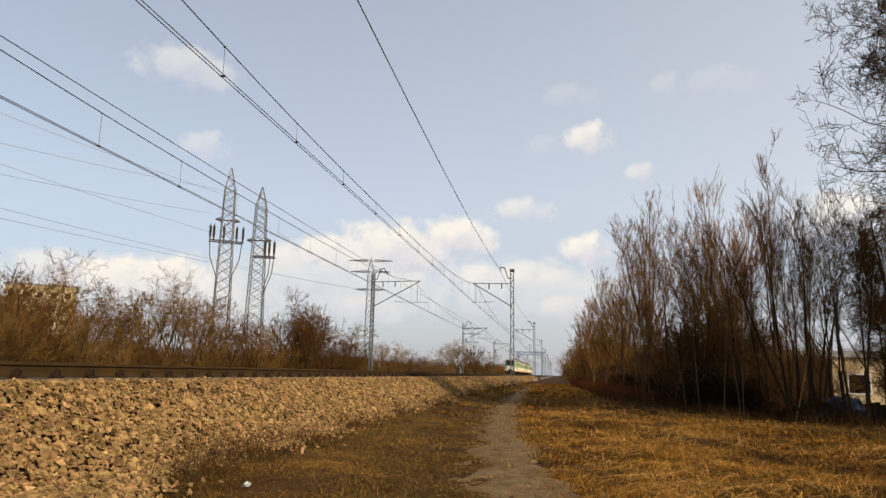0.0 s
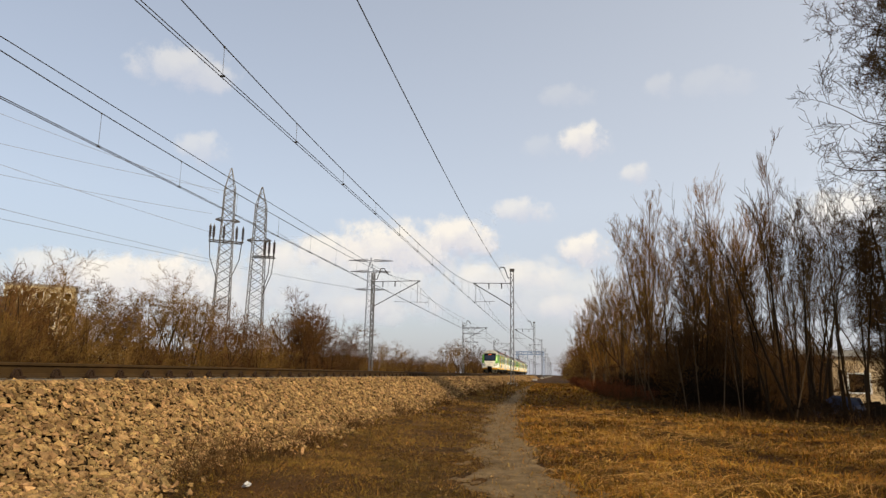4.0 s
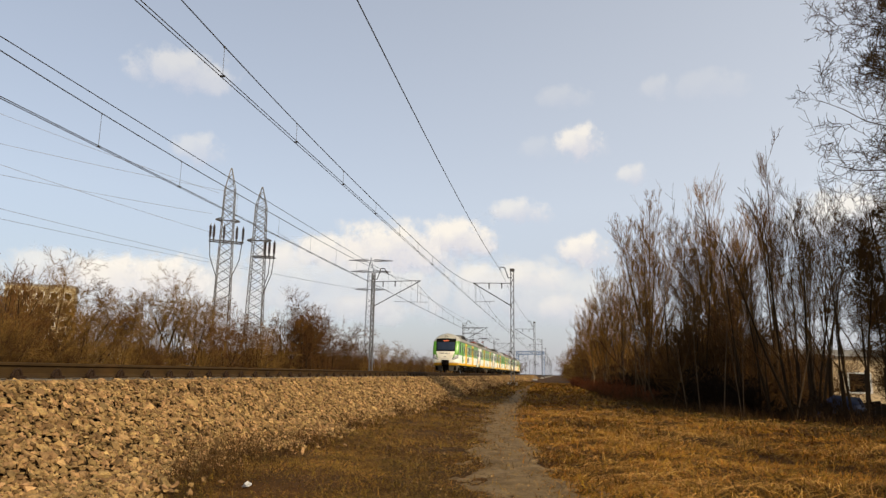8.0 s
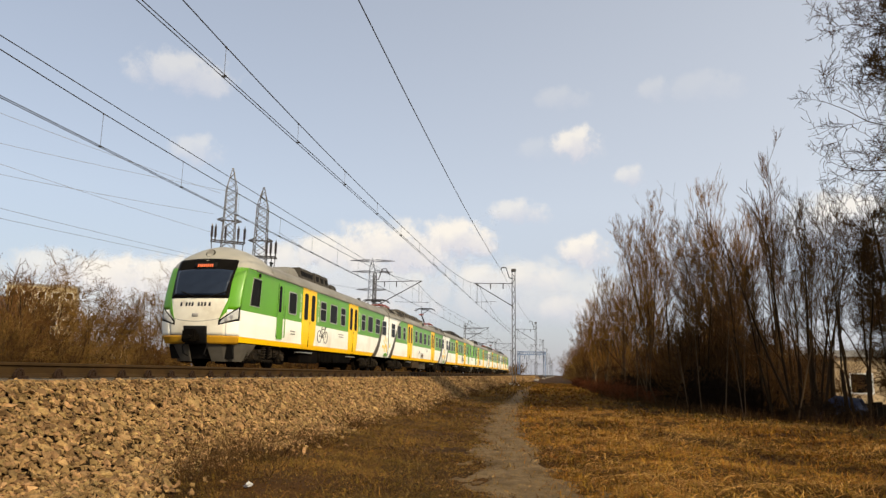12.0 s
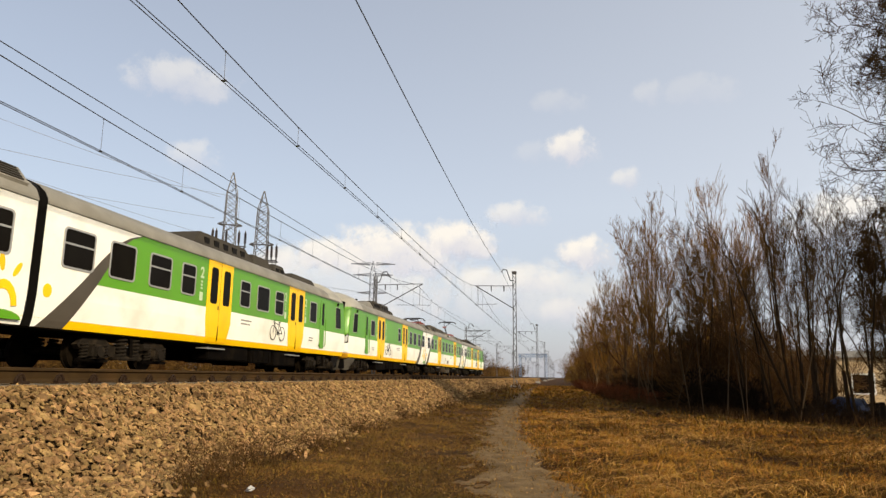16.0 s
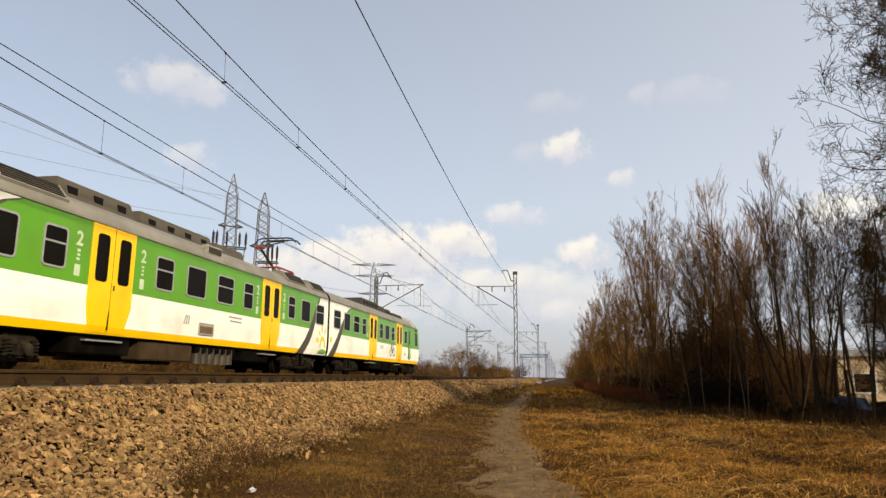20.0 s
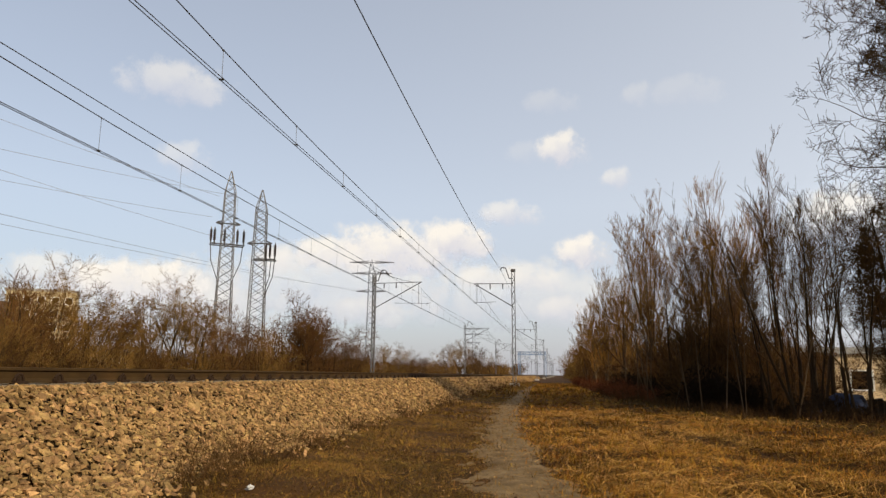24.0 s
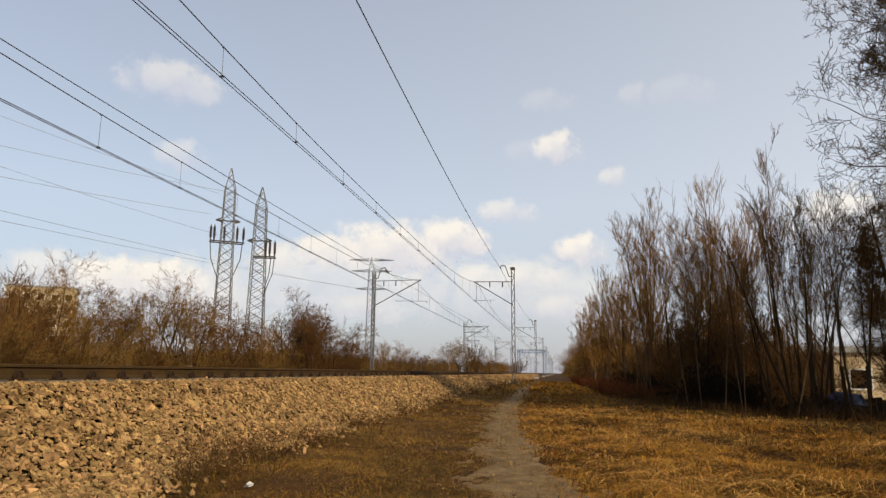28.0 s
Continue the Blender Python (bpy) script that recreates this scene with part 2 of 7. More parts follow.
M_TWIGGREY = mat("grey_brown_twig", (0.215, 0.118, 0.028), (0.10, 0.054, 0.014), 0.5, 0.9, spread=0.25, spec=0.1, object_space=True)
M_TWIGRED = mat("reddish_twig", (0.135, 0.063, 0.016), (0.064, 0.03, 0.009), 0.5, 0.9, spread=0.25, spec=0.12, object_space=True)
M_BRUSH = mat("rust_red_brush", (0.14, 0.042, 0.012), (0.085, 0.026, 0.008), 0.5, 0.9, spread=0.3, spec=0.1, object_space=True)
M_STEEL = mat("galvanised_mast_steel", (0.115, 0.108, 0.104), (0.07, 0.066, 0.063), 2, 0.6, metal=0.2, object_space=True, dirt=(0.07, 0.052, 0.035), dirt_scale=1.5, dirt_amount=0.5)
M_PYLON = mat("weathered_pylon_steel", (0.16, 0.15, 0.14), (0.09, 0.085, 0.08), 1, 0.6, metal=0.2, object_space=True)
M_DARKSTEEL = mat("dark_bracket_steel", (0.05, 0.045, 0.042), (0.08, 0.072, 0.065), 4, 0.6, metal=0.3, object_space=True)
M_BLUESTEEL = mat("blue_gantry_paint", (0.12, 0.19, 0.32), (0.14, 0.21, 0.33), 1, 0.5, object_space=True)
M_WIRE = mat("weathered_copper_wire", (0.04, 0.036, 0.034), (0.055, 0.05, 0.046), 2, 0.55, metal=0.3)
M_HVWIRE = mat("aluminium_line_and_hazed_steel", (0.17, 0.175, 0.19), (0.15, 0.155, 0.17), 1, 0.5, metal=0.3)
M_INSUL = mat("brown_porcelain", (0.02, 0.013, 0.01), (0.03, 0.02, 0.014), 4, 0.35, object_space=True)
M_CONCRETE = mat("cast_concrete", (0.33, 0.31, 0.27), (0.24, 0.22, 0.19), 3, 0.9, bump=0.2)
M_PLASTER_Y = mat("yellow_render", (0.5, 0.40, 0.23), (0.42, 0.33, 0.19), 0.4, 0.9, dirt=(0.35, 0.26, 0.13), dirt_scale=0.2, dirt_amount=0.4)
M_PLASTER_C = mat("cream_render", (0.66, 0.48, 0.27), (0.54, 0.39, 0.21), 0.5, 0.9, dirt=(0.32, 0.24, 0.15), dirt_scale=0.3, dirt_amount=0.4)
M_TILE = mat("dark_roof_tile", (0.09, 0.055, 0.04), (0.06, 0.04, 0.03), 2, 0.85, bump=0.3)
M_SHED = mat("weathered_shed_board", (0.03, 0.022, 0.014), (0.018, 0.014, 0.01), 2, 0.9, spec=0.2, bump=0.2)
M_BLUE = mat("faded_blue_tarpaulin", (0.018, 0.027, 0.062), (0.01, 0.016, 0.036), 3, 0.7, spec=0.2, bump=0.3)
M_PAPER = mat("white_litter", (0.5, 0.49, 0.46), (0.36, 0.35, 0.33), 20, 0.7)
M_BLACK = mat("black_decal", (0.02, 0.02, 0.02), rough=0.6, object_space=True)
M_GREYTXT = mat("grey_decal", (0.30, 0.28, 0.24), rough=0.6, object_space=True)
M_LIGHTTXT = mat("pale_green_decal", (0.55, 0.66, 0.42), rough=0.6, object_space=True)
M_RUSTGRILLE = mat("rusty_grille", (0.20, 0.13, 0.065), (0.13, 0.085, 0.045), 8, 0.8, bump=0.3, object_space=True)


# ---- mesh helpers ----
def mesh_of(name, verts, faces, *mats):
    me = bpy.data.meshes.new(name)
    me.from_pydata([tuple(v) for v in verts], [], [tuple(f) for f in faces])
    for m in mats:
        me.materials.append(m)
    return me


def tri_mesh(name, verts, tris, material, smooth=False):
    """A mesh from numpy arrays of points and triangles."""
    me = bpy.data.meshes.new(name)
    verts, tris = np.asarray(verts, np.float32), np.asarray(tris, np.int32)
    me.vertices.add(len(verts))
    me.vertices.foreach_set("co", verts.ravel())
    me.loops.add(tris.size)
    me.loops.foreach_set("vertex_index", tris.ravel())
    me.polygons.add(len(tris))
    me.polygons.foreach_set("loop_start", np.arange(0, tris.size, 3, dtype=np.int32))
    me.polygons.foreach_set("use_smooth", np.full(len(tris), smooth))
    me.materials.append(material)
    me.update(calc_edges=True)
    return me


def part(name, bm, material, parent, label=""):
    """Link a bmesh or a mesh as one object under a thing or a part."""
    if isinstance(bm, bmesh.types.BMesh):
        me = bpy.data.meshes.new(name)
        bm.normal_update()
        bm.to_mesh(me)
        bm.free()
        me.materials.append(material)
    else:
        me = bm
    ob = new(name, me)
    ob.parent = parent
    if label:
        tagged(ob, label)
    return ob


def thing(name, x, y, z, label, category, group="", kind="", rz=0):
    ob = new(name)
    ob.matrix_world = pose(x, y, z, 0, 0, rz)
    return tagged(ob, label, category, group, kind)


def box(bm, x0, x1, y0, y1, z0, z1, bevel=0.0):
    r = bmesh.ops.create_cube(bm, size=1.0, matrix=Matrix.LocRotScale(((x0 + x1) / 2, (y0 + y1) / 2, (z0 + z1) / 2), None, (abs(x1 - x0), abs(y1 - y0), abs(z1 - z0))))
    if bevel:
        es = list({e for v in r["verts"] for e in v.link_edges})
        bmesh.ops.bevel(bm, geom=es, offset=bevel, segments=2, affect="EDGES", clamp_overlap=True)
    return bm


def boxed(x0, x1, y0, y1, z0, z1, bevel=0.0):
    return box(bmesh.new(), x0, x1, y0, y1, z0, z1, bevel)


def rod(bm, a, b, r, r2=None, sides=6):
    """A capped bar from a to b."""
    a, b = Vector(a), Vector(b)
    d = b - a
    bmesh.ops.create_cone(bm, cap_ends=True, segments=sides, radius1=r, radius2=r if r2 is None else r2, depth=d.length,
                          matrix=Matrix.Translation((a + b) / 2) @ d.to_track_quat("Z", "Y").to_matrix().to_4x4())
    return bm


def rods(pairs, r, sides=5):
    bm = bmesh.new()
    for a, b in pairs:
        rod(bm, a, b, r, sides=sides)
    return bm


def prism(bm, outline, x0, x1):
    """A plate: an outline of (y, z) points, between x0 and x1."""
    a = [bm.verts.new((x0, y, z)) for y, z in outline]
    b = [bm.verts.new((x1, y, z)) for y, z in outline]
    n = len(outline)
    fs = [bm.faces.new(a), bm.faces.new(b)] + [bm.faces.new((a[i], a[(i + 1) % n], b[(i + 1) % n], b[i])) for i in range(n)]
    bmesh.ops.recalc_face_normals(bm, faces=fs)
    return bm


def rounded(y0, y1, z0, z1, r, n=4):
    """The outline of a rectangle with round corners."""
    pts = []
    for cy, cz, a in ((y1 - r, z1 - r, 0), (y0 + r, z1 - r, 90), (y0 + r, z0 + r, 180), (y1 - r, z0 + r, 270)):
        for i in range(n + 1):
            t = radians(a + 90 * i / n)
            pts.append((cy + r * math.cos(t), cz + r * math.sin(t)))
    return pts


def ring_plate(bm, outer, inner, x0, x1):
    """A frame between two outlines with as many points."""
    n = len(outer)
    vs = [[bm.verts.new((x, *p)) for p in o] for o, x in ((outer, x0), (outer, x1), (inner, x1), (inner, x0))]
    fs = []
    for k in range(4):
        a, b = vs[k], vs[(k + 1) % 4]
        fs += [bm.faces.new((a[i], a[(i + 1) % n], b[(i + 1) % n], b[i])) for i in range(n)]
    bmesh.ops.recalc_face_normals(bm, faces=fs)
    return bm


def tubes(lines, sides=3):
    """Points and triangles of tapering tubes along polylines: each is (points, radii)."""
    V, F, base = [], [], 0
    ang = np.arange(sides) * 2 * np.pi / sides
    cs, sn = np.cos(ang), np.sin(ang)
    for pts, rad in lines:
        p = np.asarray(pts, float)
        rad = np.asarray(rad, float)
        d = np.empty_like(p)
        d[1:-1] = p[2:] - p[:-2]
        d[0], d[-1] = p[1] - p[0], p[-1] - p[-2]
        d /= np.linalg.norm(d, axis=1)[:, None] + 1e-9
        ref = np.array([0.31, 0.95, 0.05]) if abs(d[0][2]) > 0.7 else np.array([0.02, 0.03, 1.0])
        u = np.cross(d, ref)
        u /= np.linalg.norm(u, axis=1)[:, None] + 1e-9
        w = np.cross(d, u)
        ring = p[:, None, :] + rad[:, None, None] * (cs[None, :, None] * u[:, None, :] + sn[None, :, None] * w[:, None, :])
        n = len(p)
        V.append(ring.reshape(-1, 3))
        i = np.arange(n - 1)[:, None] * sides + np.arange(sides)[None, :] + base
        j = np.arange(n - 1)[:, None] * sides + (np.arange(sides)[None, :] + 1) % sides + base
        F.append(np.stack([i, j, j + sides], -1).reshape(-1, 3))
        F.append(np.stack([i, j + sides, i + sides], -1).reshape(-1, 3))
        base += n * sides
    return np.concatenate(V), np.concatenate(F)


# ---- the lie of the land ----
XN, XF, ZR = -6.64, -12.11, 0.057      # axes of the two tracks, rail-head height (the eye is at 0)


def field_edge(y):
    """Where the mown field ends and the ground falls to the trees."""
    return np.interp(y, [0, 8, 14, 16.5, 19, 26.5, 40, 80, 200, 600], [11.5, 9.5, 7.8, 6.9, 4.9, 3.2, 2.7, 2.3, 2.0, 2.0])


def path_x(y):
    return np.interp(y, [-6, 3, 5.9, 9, 12.9, 20, 30, 45, 70, 120, 400], [0.47, 0.19, -0.17, -0.59, -1.02, -1.45, -1.75, -2.1, -2.4, -2.5, -2.5])


def ground_z(x, y):
    x, y = np.asarray(x, float), np.asarray(y, float)
    z = np.interp(x, [-400, -60, -30, -21, -18, -15.5, -14.6, -5.0, -3.9, -2.9, -1.6, 0, 30], [-1.2, -1.0, -0.9, -0.75, -0.45, -0.3, -0.22, -0.30, -0.93, -0.99, -1.03, -1.04, -1.04])
    e = field_edge(y)
    z = z - np.clip((x - e) / 3.5, 0, 1) * 0.75
    b = np.sin(x * 1.7 + 0.6 * np.sin(y * 0.9)) * np.sin(y * 1.3 + 0.8 * np.sin(x * 0.7)) * 0.025 + np.sin(x * 4.1 + y * 2.3) * np.sin(y * 3.7 - x) * 0.012
    t = np.sin(x * 5.3 + 1.9 * np.sin(y * 2.1)) * np.sin(y * 4.7 + 1.6 * np.sin(x * 2.6)) * 0.035 + np.sin(x * 2.2 - y * 1.4) * np.sin(y * 2.6 + x) * 0.03
    z = z + t * np.clip((x - path_x(y) - 0.6) / 0.5, 0, 1)
    return z + b * np.where((x > -3.6) | (x < -19), 1.0, 0.3)


# ---- ground, path, track bed ----
def grid_axis(lo, hi, fine_lo, fine_hi, step):
    """Steps that are fine inside and grow outwards."""
    a = list(np.arange(fine_lo, fine_hi, step))
    s, v = step, fine_hi
    while v < hi:
        a.append(v)
        s *= 1.22
        v += s
    a.append(hi)
    s, v = step, fine_lo
    while v > lo:
        s *= 1.22
        v -= s
        a.insert(0, max(v, lo))
    return np.array(a)


def sheet(name, gx, gy, zfun, material):
    X, Y = np.meshgrid(gx, gy)
    Z = zfun(X, Y)
    n, m = X.shape
    i = (np.arange(n - 1)[:, None] * m + np.arange(m - 1)[None, :]).ravel()
    tris = np.concatenate([np.stack([i, i + 1, i + m + 1], 1), np.stack([i, i + m + 1, i + m], 1)])
    return tri_mesh(name, np.stack([X.ravel(), Y.ravel(), Z.ravel()], 1), tris, material, smooth=True)


ground = new("ground", sheet("ground", grid_axis(-2600, 2600, -7, 12, 0.16), grid_axis(-900, 4500, 2, 34, 0.2), ground_z, M_GROUND))
tagged(ground, "dry brown winter turf beside a railway embankment", "ground", kind="structure")


def make_path():
    """Bare soil that breaks through the turf along a worn line, with a ragged border."""
    ys = np.concatenate([np.arange(-14, 4, 0.3), np.arange(4, 22, 0.07), np.arange(22, 45, 0.25), np.arange(45, 62, 1.0)])
    us = np.linspace(-1.1, 0.9, 47)
    V = []
    for y in ys:
        xc = float(path_x(y)) + 0.06 * math.sin(y * 1.3)
        for u in us:
            x = xc + u
            near = max(0.0, min(1.0, (11 - y) / 5))
            k = max(0.0, abs(u) - 0.22 - (0.16 if u < 0 else 0.08) * near) / (0.8 if u < 0 else 0.6)
            f = 0.05 * noise.noise((x * 4.0, y * 2.2, 0.0)) + 0.032 * noise.noise((x * 11.0, y * 7.0, 3.0)) + 0.008 * noise.noise((x * 31.0, y * 24.0, 7.0))
            V.append((x, y, float(ground_z(x, y)) + 0.014 + f * min(1.0, 0.35 + 1.6 * k) - 0.075 * k))
    m = len(us)
    F = [(i * m + j, i * m + j + 1, (i + 1) * m + j + 1, (i + 1) * m + j) for i in range(len(ys) - 1) for j in range(m - 1)]
    me = mesh_of("footpath", V, F, M_SOIL)
    me.polygons.foreach_set("use_smooth", [True] * len(F))
    tagged(new("footpath", me), "trodden bare-earth footpath through dry grass", "path", kind="structure")


make_path()


def bed_z(x):
    """The ballast surface across both tracks."""
    return np.interp(x, [-15.6, -14.2, -13.9, -10.3, -9.4, -8.5, -4.95, -3.85], [-0.5, -0.2, -0.17, -0.17, -0.28, -0.18, -0.17, -0.95])


bed_x = np.array([-15.8, -14.2, -13.9, -12.1, -10.3, -9.4, -8.5, -6.6, -5.4, -4.95, -4.6, -4.2, -3.8])
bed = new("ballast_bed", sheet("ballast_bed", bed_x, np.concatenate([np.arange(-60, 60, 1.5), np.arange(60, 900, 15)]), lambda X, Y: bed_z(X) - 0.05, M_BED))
tagged(bed, "fine stone bed under two railway tracks, coloured dark for shade between stones", "ballast", kind="structure")


def stone_shapes(n, seed):
    """Angular broken stones: hulls of a few scattered points."""
    rng = np.random.RandomState(seed)
    out = []
    for _ in range(n):
        p = rng.randn(10, 3)
        p /= (np.abs(p) ** 3).sum(1, keepdims=True) ** (1 / 3)
        p *= rng.uniform([0.95, 0.65, 0.36], [1.5, 1.1, 0.72]) * rng.uniform(0.8, 1.05, (10, 1))
        bm = bmesh.new()
        vs = [bm.verts.new(q) for q in p.tolist()]
        r = bmesh.ops.convex_hull(bm, input=vs)
        bmesh.ops.delete(bm, geom=[g for g in r["geom_interior"] if isinstance(g, bmesh.types.BMVert)], context="VERTS")
        bmesh.ops.triangulate(bm, faces=list(bm.faces))
        bmesh.ops.recalc_face_normals(bm, faces=list(bm.faces))
        bm.verts.index_update()
        out.append((np.array([v.co[:] for v in bm.verts]), np.array([[v.index for v in f.verts] for f in bm.faces])))
        bm.free()
    return out


def spin(n, rng):
    q = rng.randn(n, 4)
    q /= np.linalg.norm(q, axis=1)[:, None]
    a, b, c, d = q.T
    return np.stack([np.stack([1 - 2 * (c * c + d * d), 2 * (b * c - a * d), 2 * (b * d + a * c)], 1),
                     np.stack([2 * (b * c + a * d), 1 - 2 * (b * b + d * d), 2 * (c * d - a * b)], 1),
                     np.stack([2 * (b * d - a * c), 2 * (c * d + a * b), 1 - 2 * (b * b + c * c)], 1)], 1)


def make_ballast():
    shapes = stone_shapes(18, 11)
    rng = np.random.RandomState(5)
    P, R = [], []
    # stretches along the track: from, to, stones to the square metre, size
    for y0, y1, x0, x1, dens, size in ((1.8, 9, -5.75, -2.7, 1150, 0.0295), (-12, 1.8, -5.75, -3.2, 220, 0.06), (9, 16, -5.75, -3.1, 1000, 0.031), (16, 30, -5.75, -3.3, 430, 0.041), (30, 70, -5.75, -3.6, 170, 0.056), (70, 160, -5.75, -3.8, 50, 0.085),
                                       (2.2, 30, -7.4, -5.95, 60, 0.04), (5, 60, -11.3, -7.6, 22, 0.045)):
        n = int((y1 - y0) * (x1 - x0) * dens)
        x, y = rng.uniform(x0, x1, n), rng.uniform(y0, y1, n)
        toe = np.interp(y, [3, 5, 6.2, 7.5, 9, 12, 17, 30, 60], [-2.9, -3.05, -3.35, -3.6, -3.68, -3.65, -3.72, -3.95, -4.15]) + 0.15 * np.sin(y * 0.83) + 0.10 * np.sin(y * 2.9 + 1) + rng.exponential(0.13, n) - 0.15
        keep = x < toe
        x, y = x[keep], y[keep]
        r = size * np.exp(0.28 * rng.randn(len(x)))
        z = np.maximum(bed_z(x), ground_z(x, y) + 0.01) + rng.uniform(-0.6, 0.65, len(x)) * r
        z = np.where(x > -4.4, z, np.minimum(z, -0.105 - 1.0 * r))
        P.append(np.stack([x, y, z], 1))
        R.append(r)
    P, R = np.concatenate(P), np.concatenate(R)
    # most stones lie flat on the bank, a few stand on edge
    yaw = rng.uniform(0, 2 * np.pi, len(P))
    tx, ty = rng.randn(2, len(P)) * np.where(rng.rand(len(P)) < 0.15, 1.0, 0.36)
    ty = ty + np.where(P[:, 0] > -4.95, 0.55, 0.0)
    one, nil = np.ones(len(P)), np.zeros(len(P))

    def turn(rows):
        return np.stack([np.stack(r, 1) for r in rows], 1)

    M = turn([[np.cos(ty), nil, np.sin(ty)], [nil, one, nil], [-np.sin(ty), nil, np.cos(ty)]]) @ turn([[one, nil, nil], [nil, np.cos(tx), -np.sin(tx)], [nil, np.sin(tx), np.cos(tx)]]) @ turn([[np.cos(yaw), -np.sin(yaw), nil], [np.sin(yaw), np.cos(yaw), nil], [nil, nil, one]])
    kind = rng.randint(0, len(shapes), len(P))
    near = np.where((P[:, 1] > 4.7) & (P[:, 1] < 6.4) & (P[:, 0] > -4.6) & (P[:, 0] < -3.3))[0][:300]
    loose = set(near.tolist())
    V, F, base = [], [], 0
    mask = np.ones(len(P), bool)
    mask[near] = False
    for k, (s, f0) in enumerate(shapes):
        ids = np.where(mask & (kind == k))[0]
        v = np.einsum("nij,vj->nvi", M[ids], s) * R[ids, None, None] + P[ids, None, :]
        V.append(v.reshape(-1, 3))
        F.append((f0[None] + (np.arange(len(ids)) * len(s))[:, None, None]).reshape(-1, 3) + base)
        base += len(ids) * len(s)
    pile = new("ballast_stones", tri_mesh("ballast_stones", np.concatenate(V), np.concatenate(F), M_STONE))
    tagged(pile, "sunlit buff crushed-stone railway ballast", "ballast", kind="stuff")
    metas = [tri_mesh("stone", s, f0, M_STONE) for s, f0 in shapes]
    for i in loose:
        ob = new("stone", metas[kind[i]])
        m = Matrix(M[i].tolist()).to_4x4()
        ob.parent = bed
        ob.matrix_local = Matrix.Translation(P[i].tolist()) @ m @ Matrix.Scale(float(R[i]), 4)


RAIL = [(-0.075, 0), (-0.075, 0.012), (-0.03, 0.03), (-0.009, 0.05), (-0.009, 0.125), (-0.036, 0.137), (-0.036, 0.162), (-0.028, 0.172),
        (0.028, 0.172), (0.036, 0.162), (0.036, 0.137), (0.009, 0.125), (0.009, 0.05), (0.03, 0.03), (0.075, 0.012), (0.075, 0)]


def make_track(xc, near):
    t = thing("railway_track", xc, 0, ZR, "rusty steel rails on concrete sleepers in stone ballast" if near else "farther track with worn steel rails in ballast", "track", "tracks", "structure")
    for s in (-1, 1):
        n = len(RAIL)
        ys = [-80] + list(range(-40, 60, 10)) + [60, 120, 240, 480, 900]
        V = [(s * 0.7535 + x, y, z - 0.172) for y in ys for x, z in RAIL]
        F = [(i * n + j, i * n + (j + 1) % n, (i + 1) * n + (j + 1) % n, (i + 1) * n + j) for i in range(len(ys) - 1) for j in range(n)]
        me = mesh_of("rail", V, F, M_RAIL, M_RAILTOP)
        me.polygons.foreach_set("material_index", [1 if (k % n) == 7 else 0 for k in range(len(F))])
        part("rail", me, None, t)
    bm = bmesh.new()
    box(bm, -1.3, 1.3, -0.13, 0.13, -0.39, -0.182, 0.02)
    sl = bpy.data.meshes.new("sleeper")
    bm.to_mesh(sl)
    bm.free()
    sl.materials.append(M_SLEEPER)
    clip = bmesh.new()
    box(clip, 0.0, 0.11, -0.085, 0.085, -0.184, -0.150, 0.006)
    # a sprung loop over the rail foot
    for k in range(7):
        a, b = math.pi * k / 7, math.pi * (k + 1) / 7
        rod(clip, (0.055, 0.066 * math.cos(a), -0.15 + 0.075 * math.sin(a)), (0.055, 0.066 * math.cos(b), -0.15 + 0.075 * math.sin(b)), 0.015, sides=5)
    rod(clip, (0.05, 0.0, -0.16), (0.05, 0.0, -0.10), 0.028, sides=6)
    cm = bpy.data.meshes.new("rail_clip")
    clip.to_mesh(cm)
    clip.free()
    cm.materials.append(M_CLIP)
    for i in range(-6, 110 if near else 60):
        y = 6.62 + 0.6 * i
        ob = part("sleeper", sl, None, t)
        ob.location = (0, y, 0)
        if near:
            c = part("rail_clip", cm, None, t)
            c.location = (0.7535 + 0.03, y, 0)
    return t


make_track(XN, True)
make_track(XF, False)


# ---- overhead line ----
SPAN, POLE_Y = 60.0, 57.9
NX, FX = -3.65, -16.0


def lattice(bm, base, top, w0, w1, d0, d1, bays, r, cross=False):
    """Four leaning legs with crossed bracing; w across, d along."""
    for sx in (-1, 1):
        for sy in (-1, 1):
            rod(bm, (sx * w0, sy * d0, base), (sx * w1, sy * d1, top), r, sides=4)
    for k in range(bays):
        a, b = k / bays, (k + 1) / bays
        za, zb = base + (top - base) * a, base + (top - base) * b
        wa, wb, da, db = w0 + (w1 - w0) * a, w0 + (w1 - w0) * b, d0 + (d1 - d0) * a, d0 + (d1 - d0) * b
        f = 1 if k % 2 else -1
        for s in (-1, 1):
            rod(bm, (s * wa, f * da, za), (s * wb, -f * db, zb), r * 0.6, sides=4)
            if cross:
                rod(bm, (s * wa, -f * da, za), (s * wb, f * db, zb), r * 0.5, sides=4)
                rod(bm, (-f * wa, s * da, za), (f * wb, s * db, zb), r * 0.5, sides=4)
                rod(bm, (s * wb, -db, zb), (s * wb, db, zb), r * 0.5, sides=4)
            rod(bm, (f * wa, s * da, za), (-f * wb, s * db, zb), r * 0.6, sides=4)
    return bm


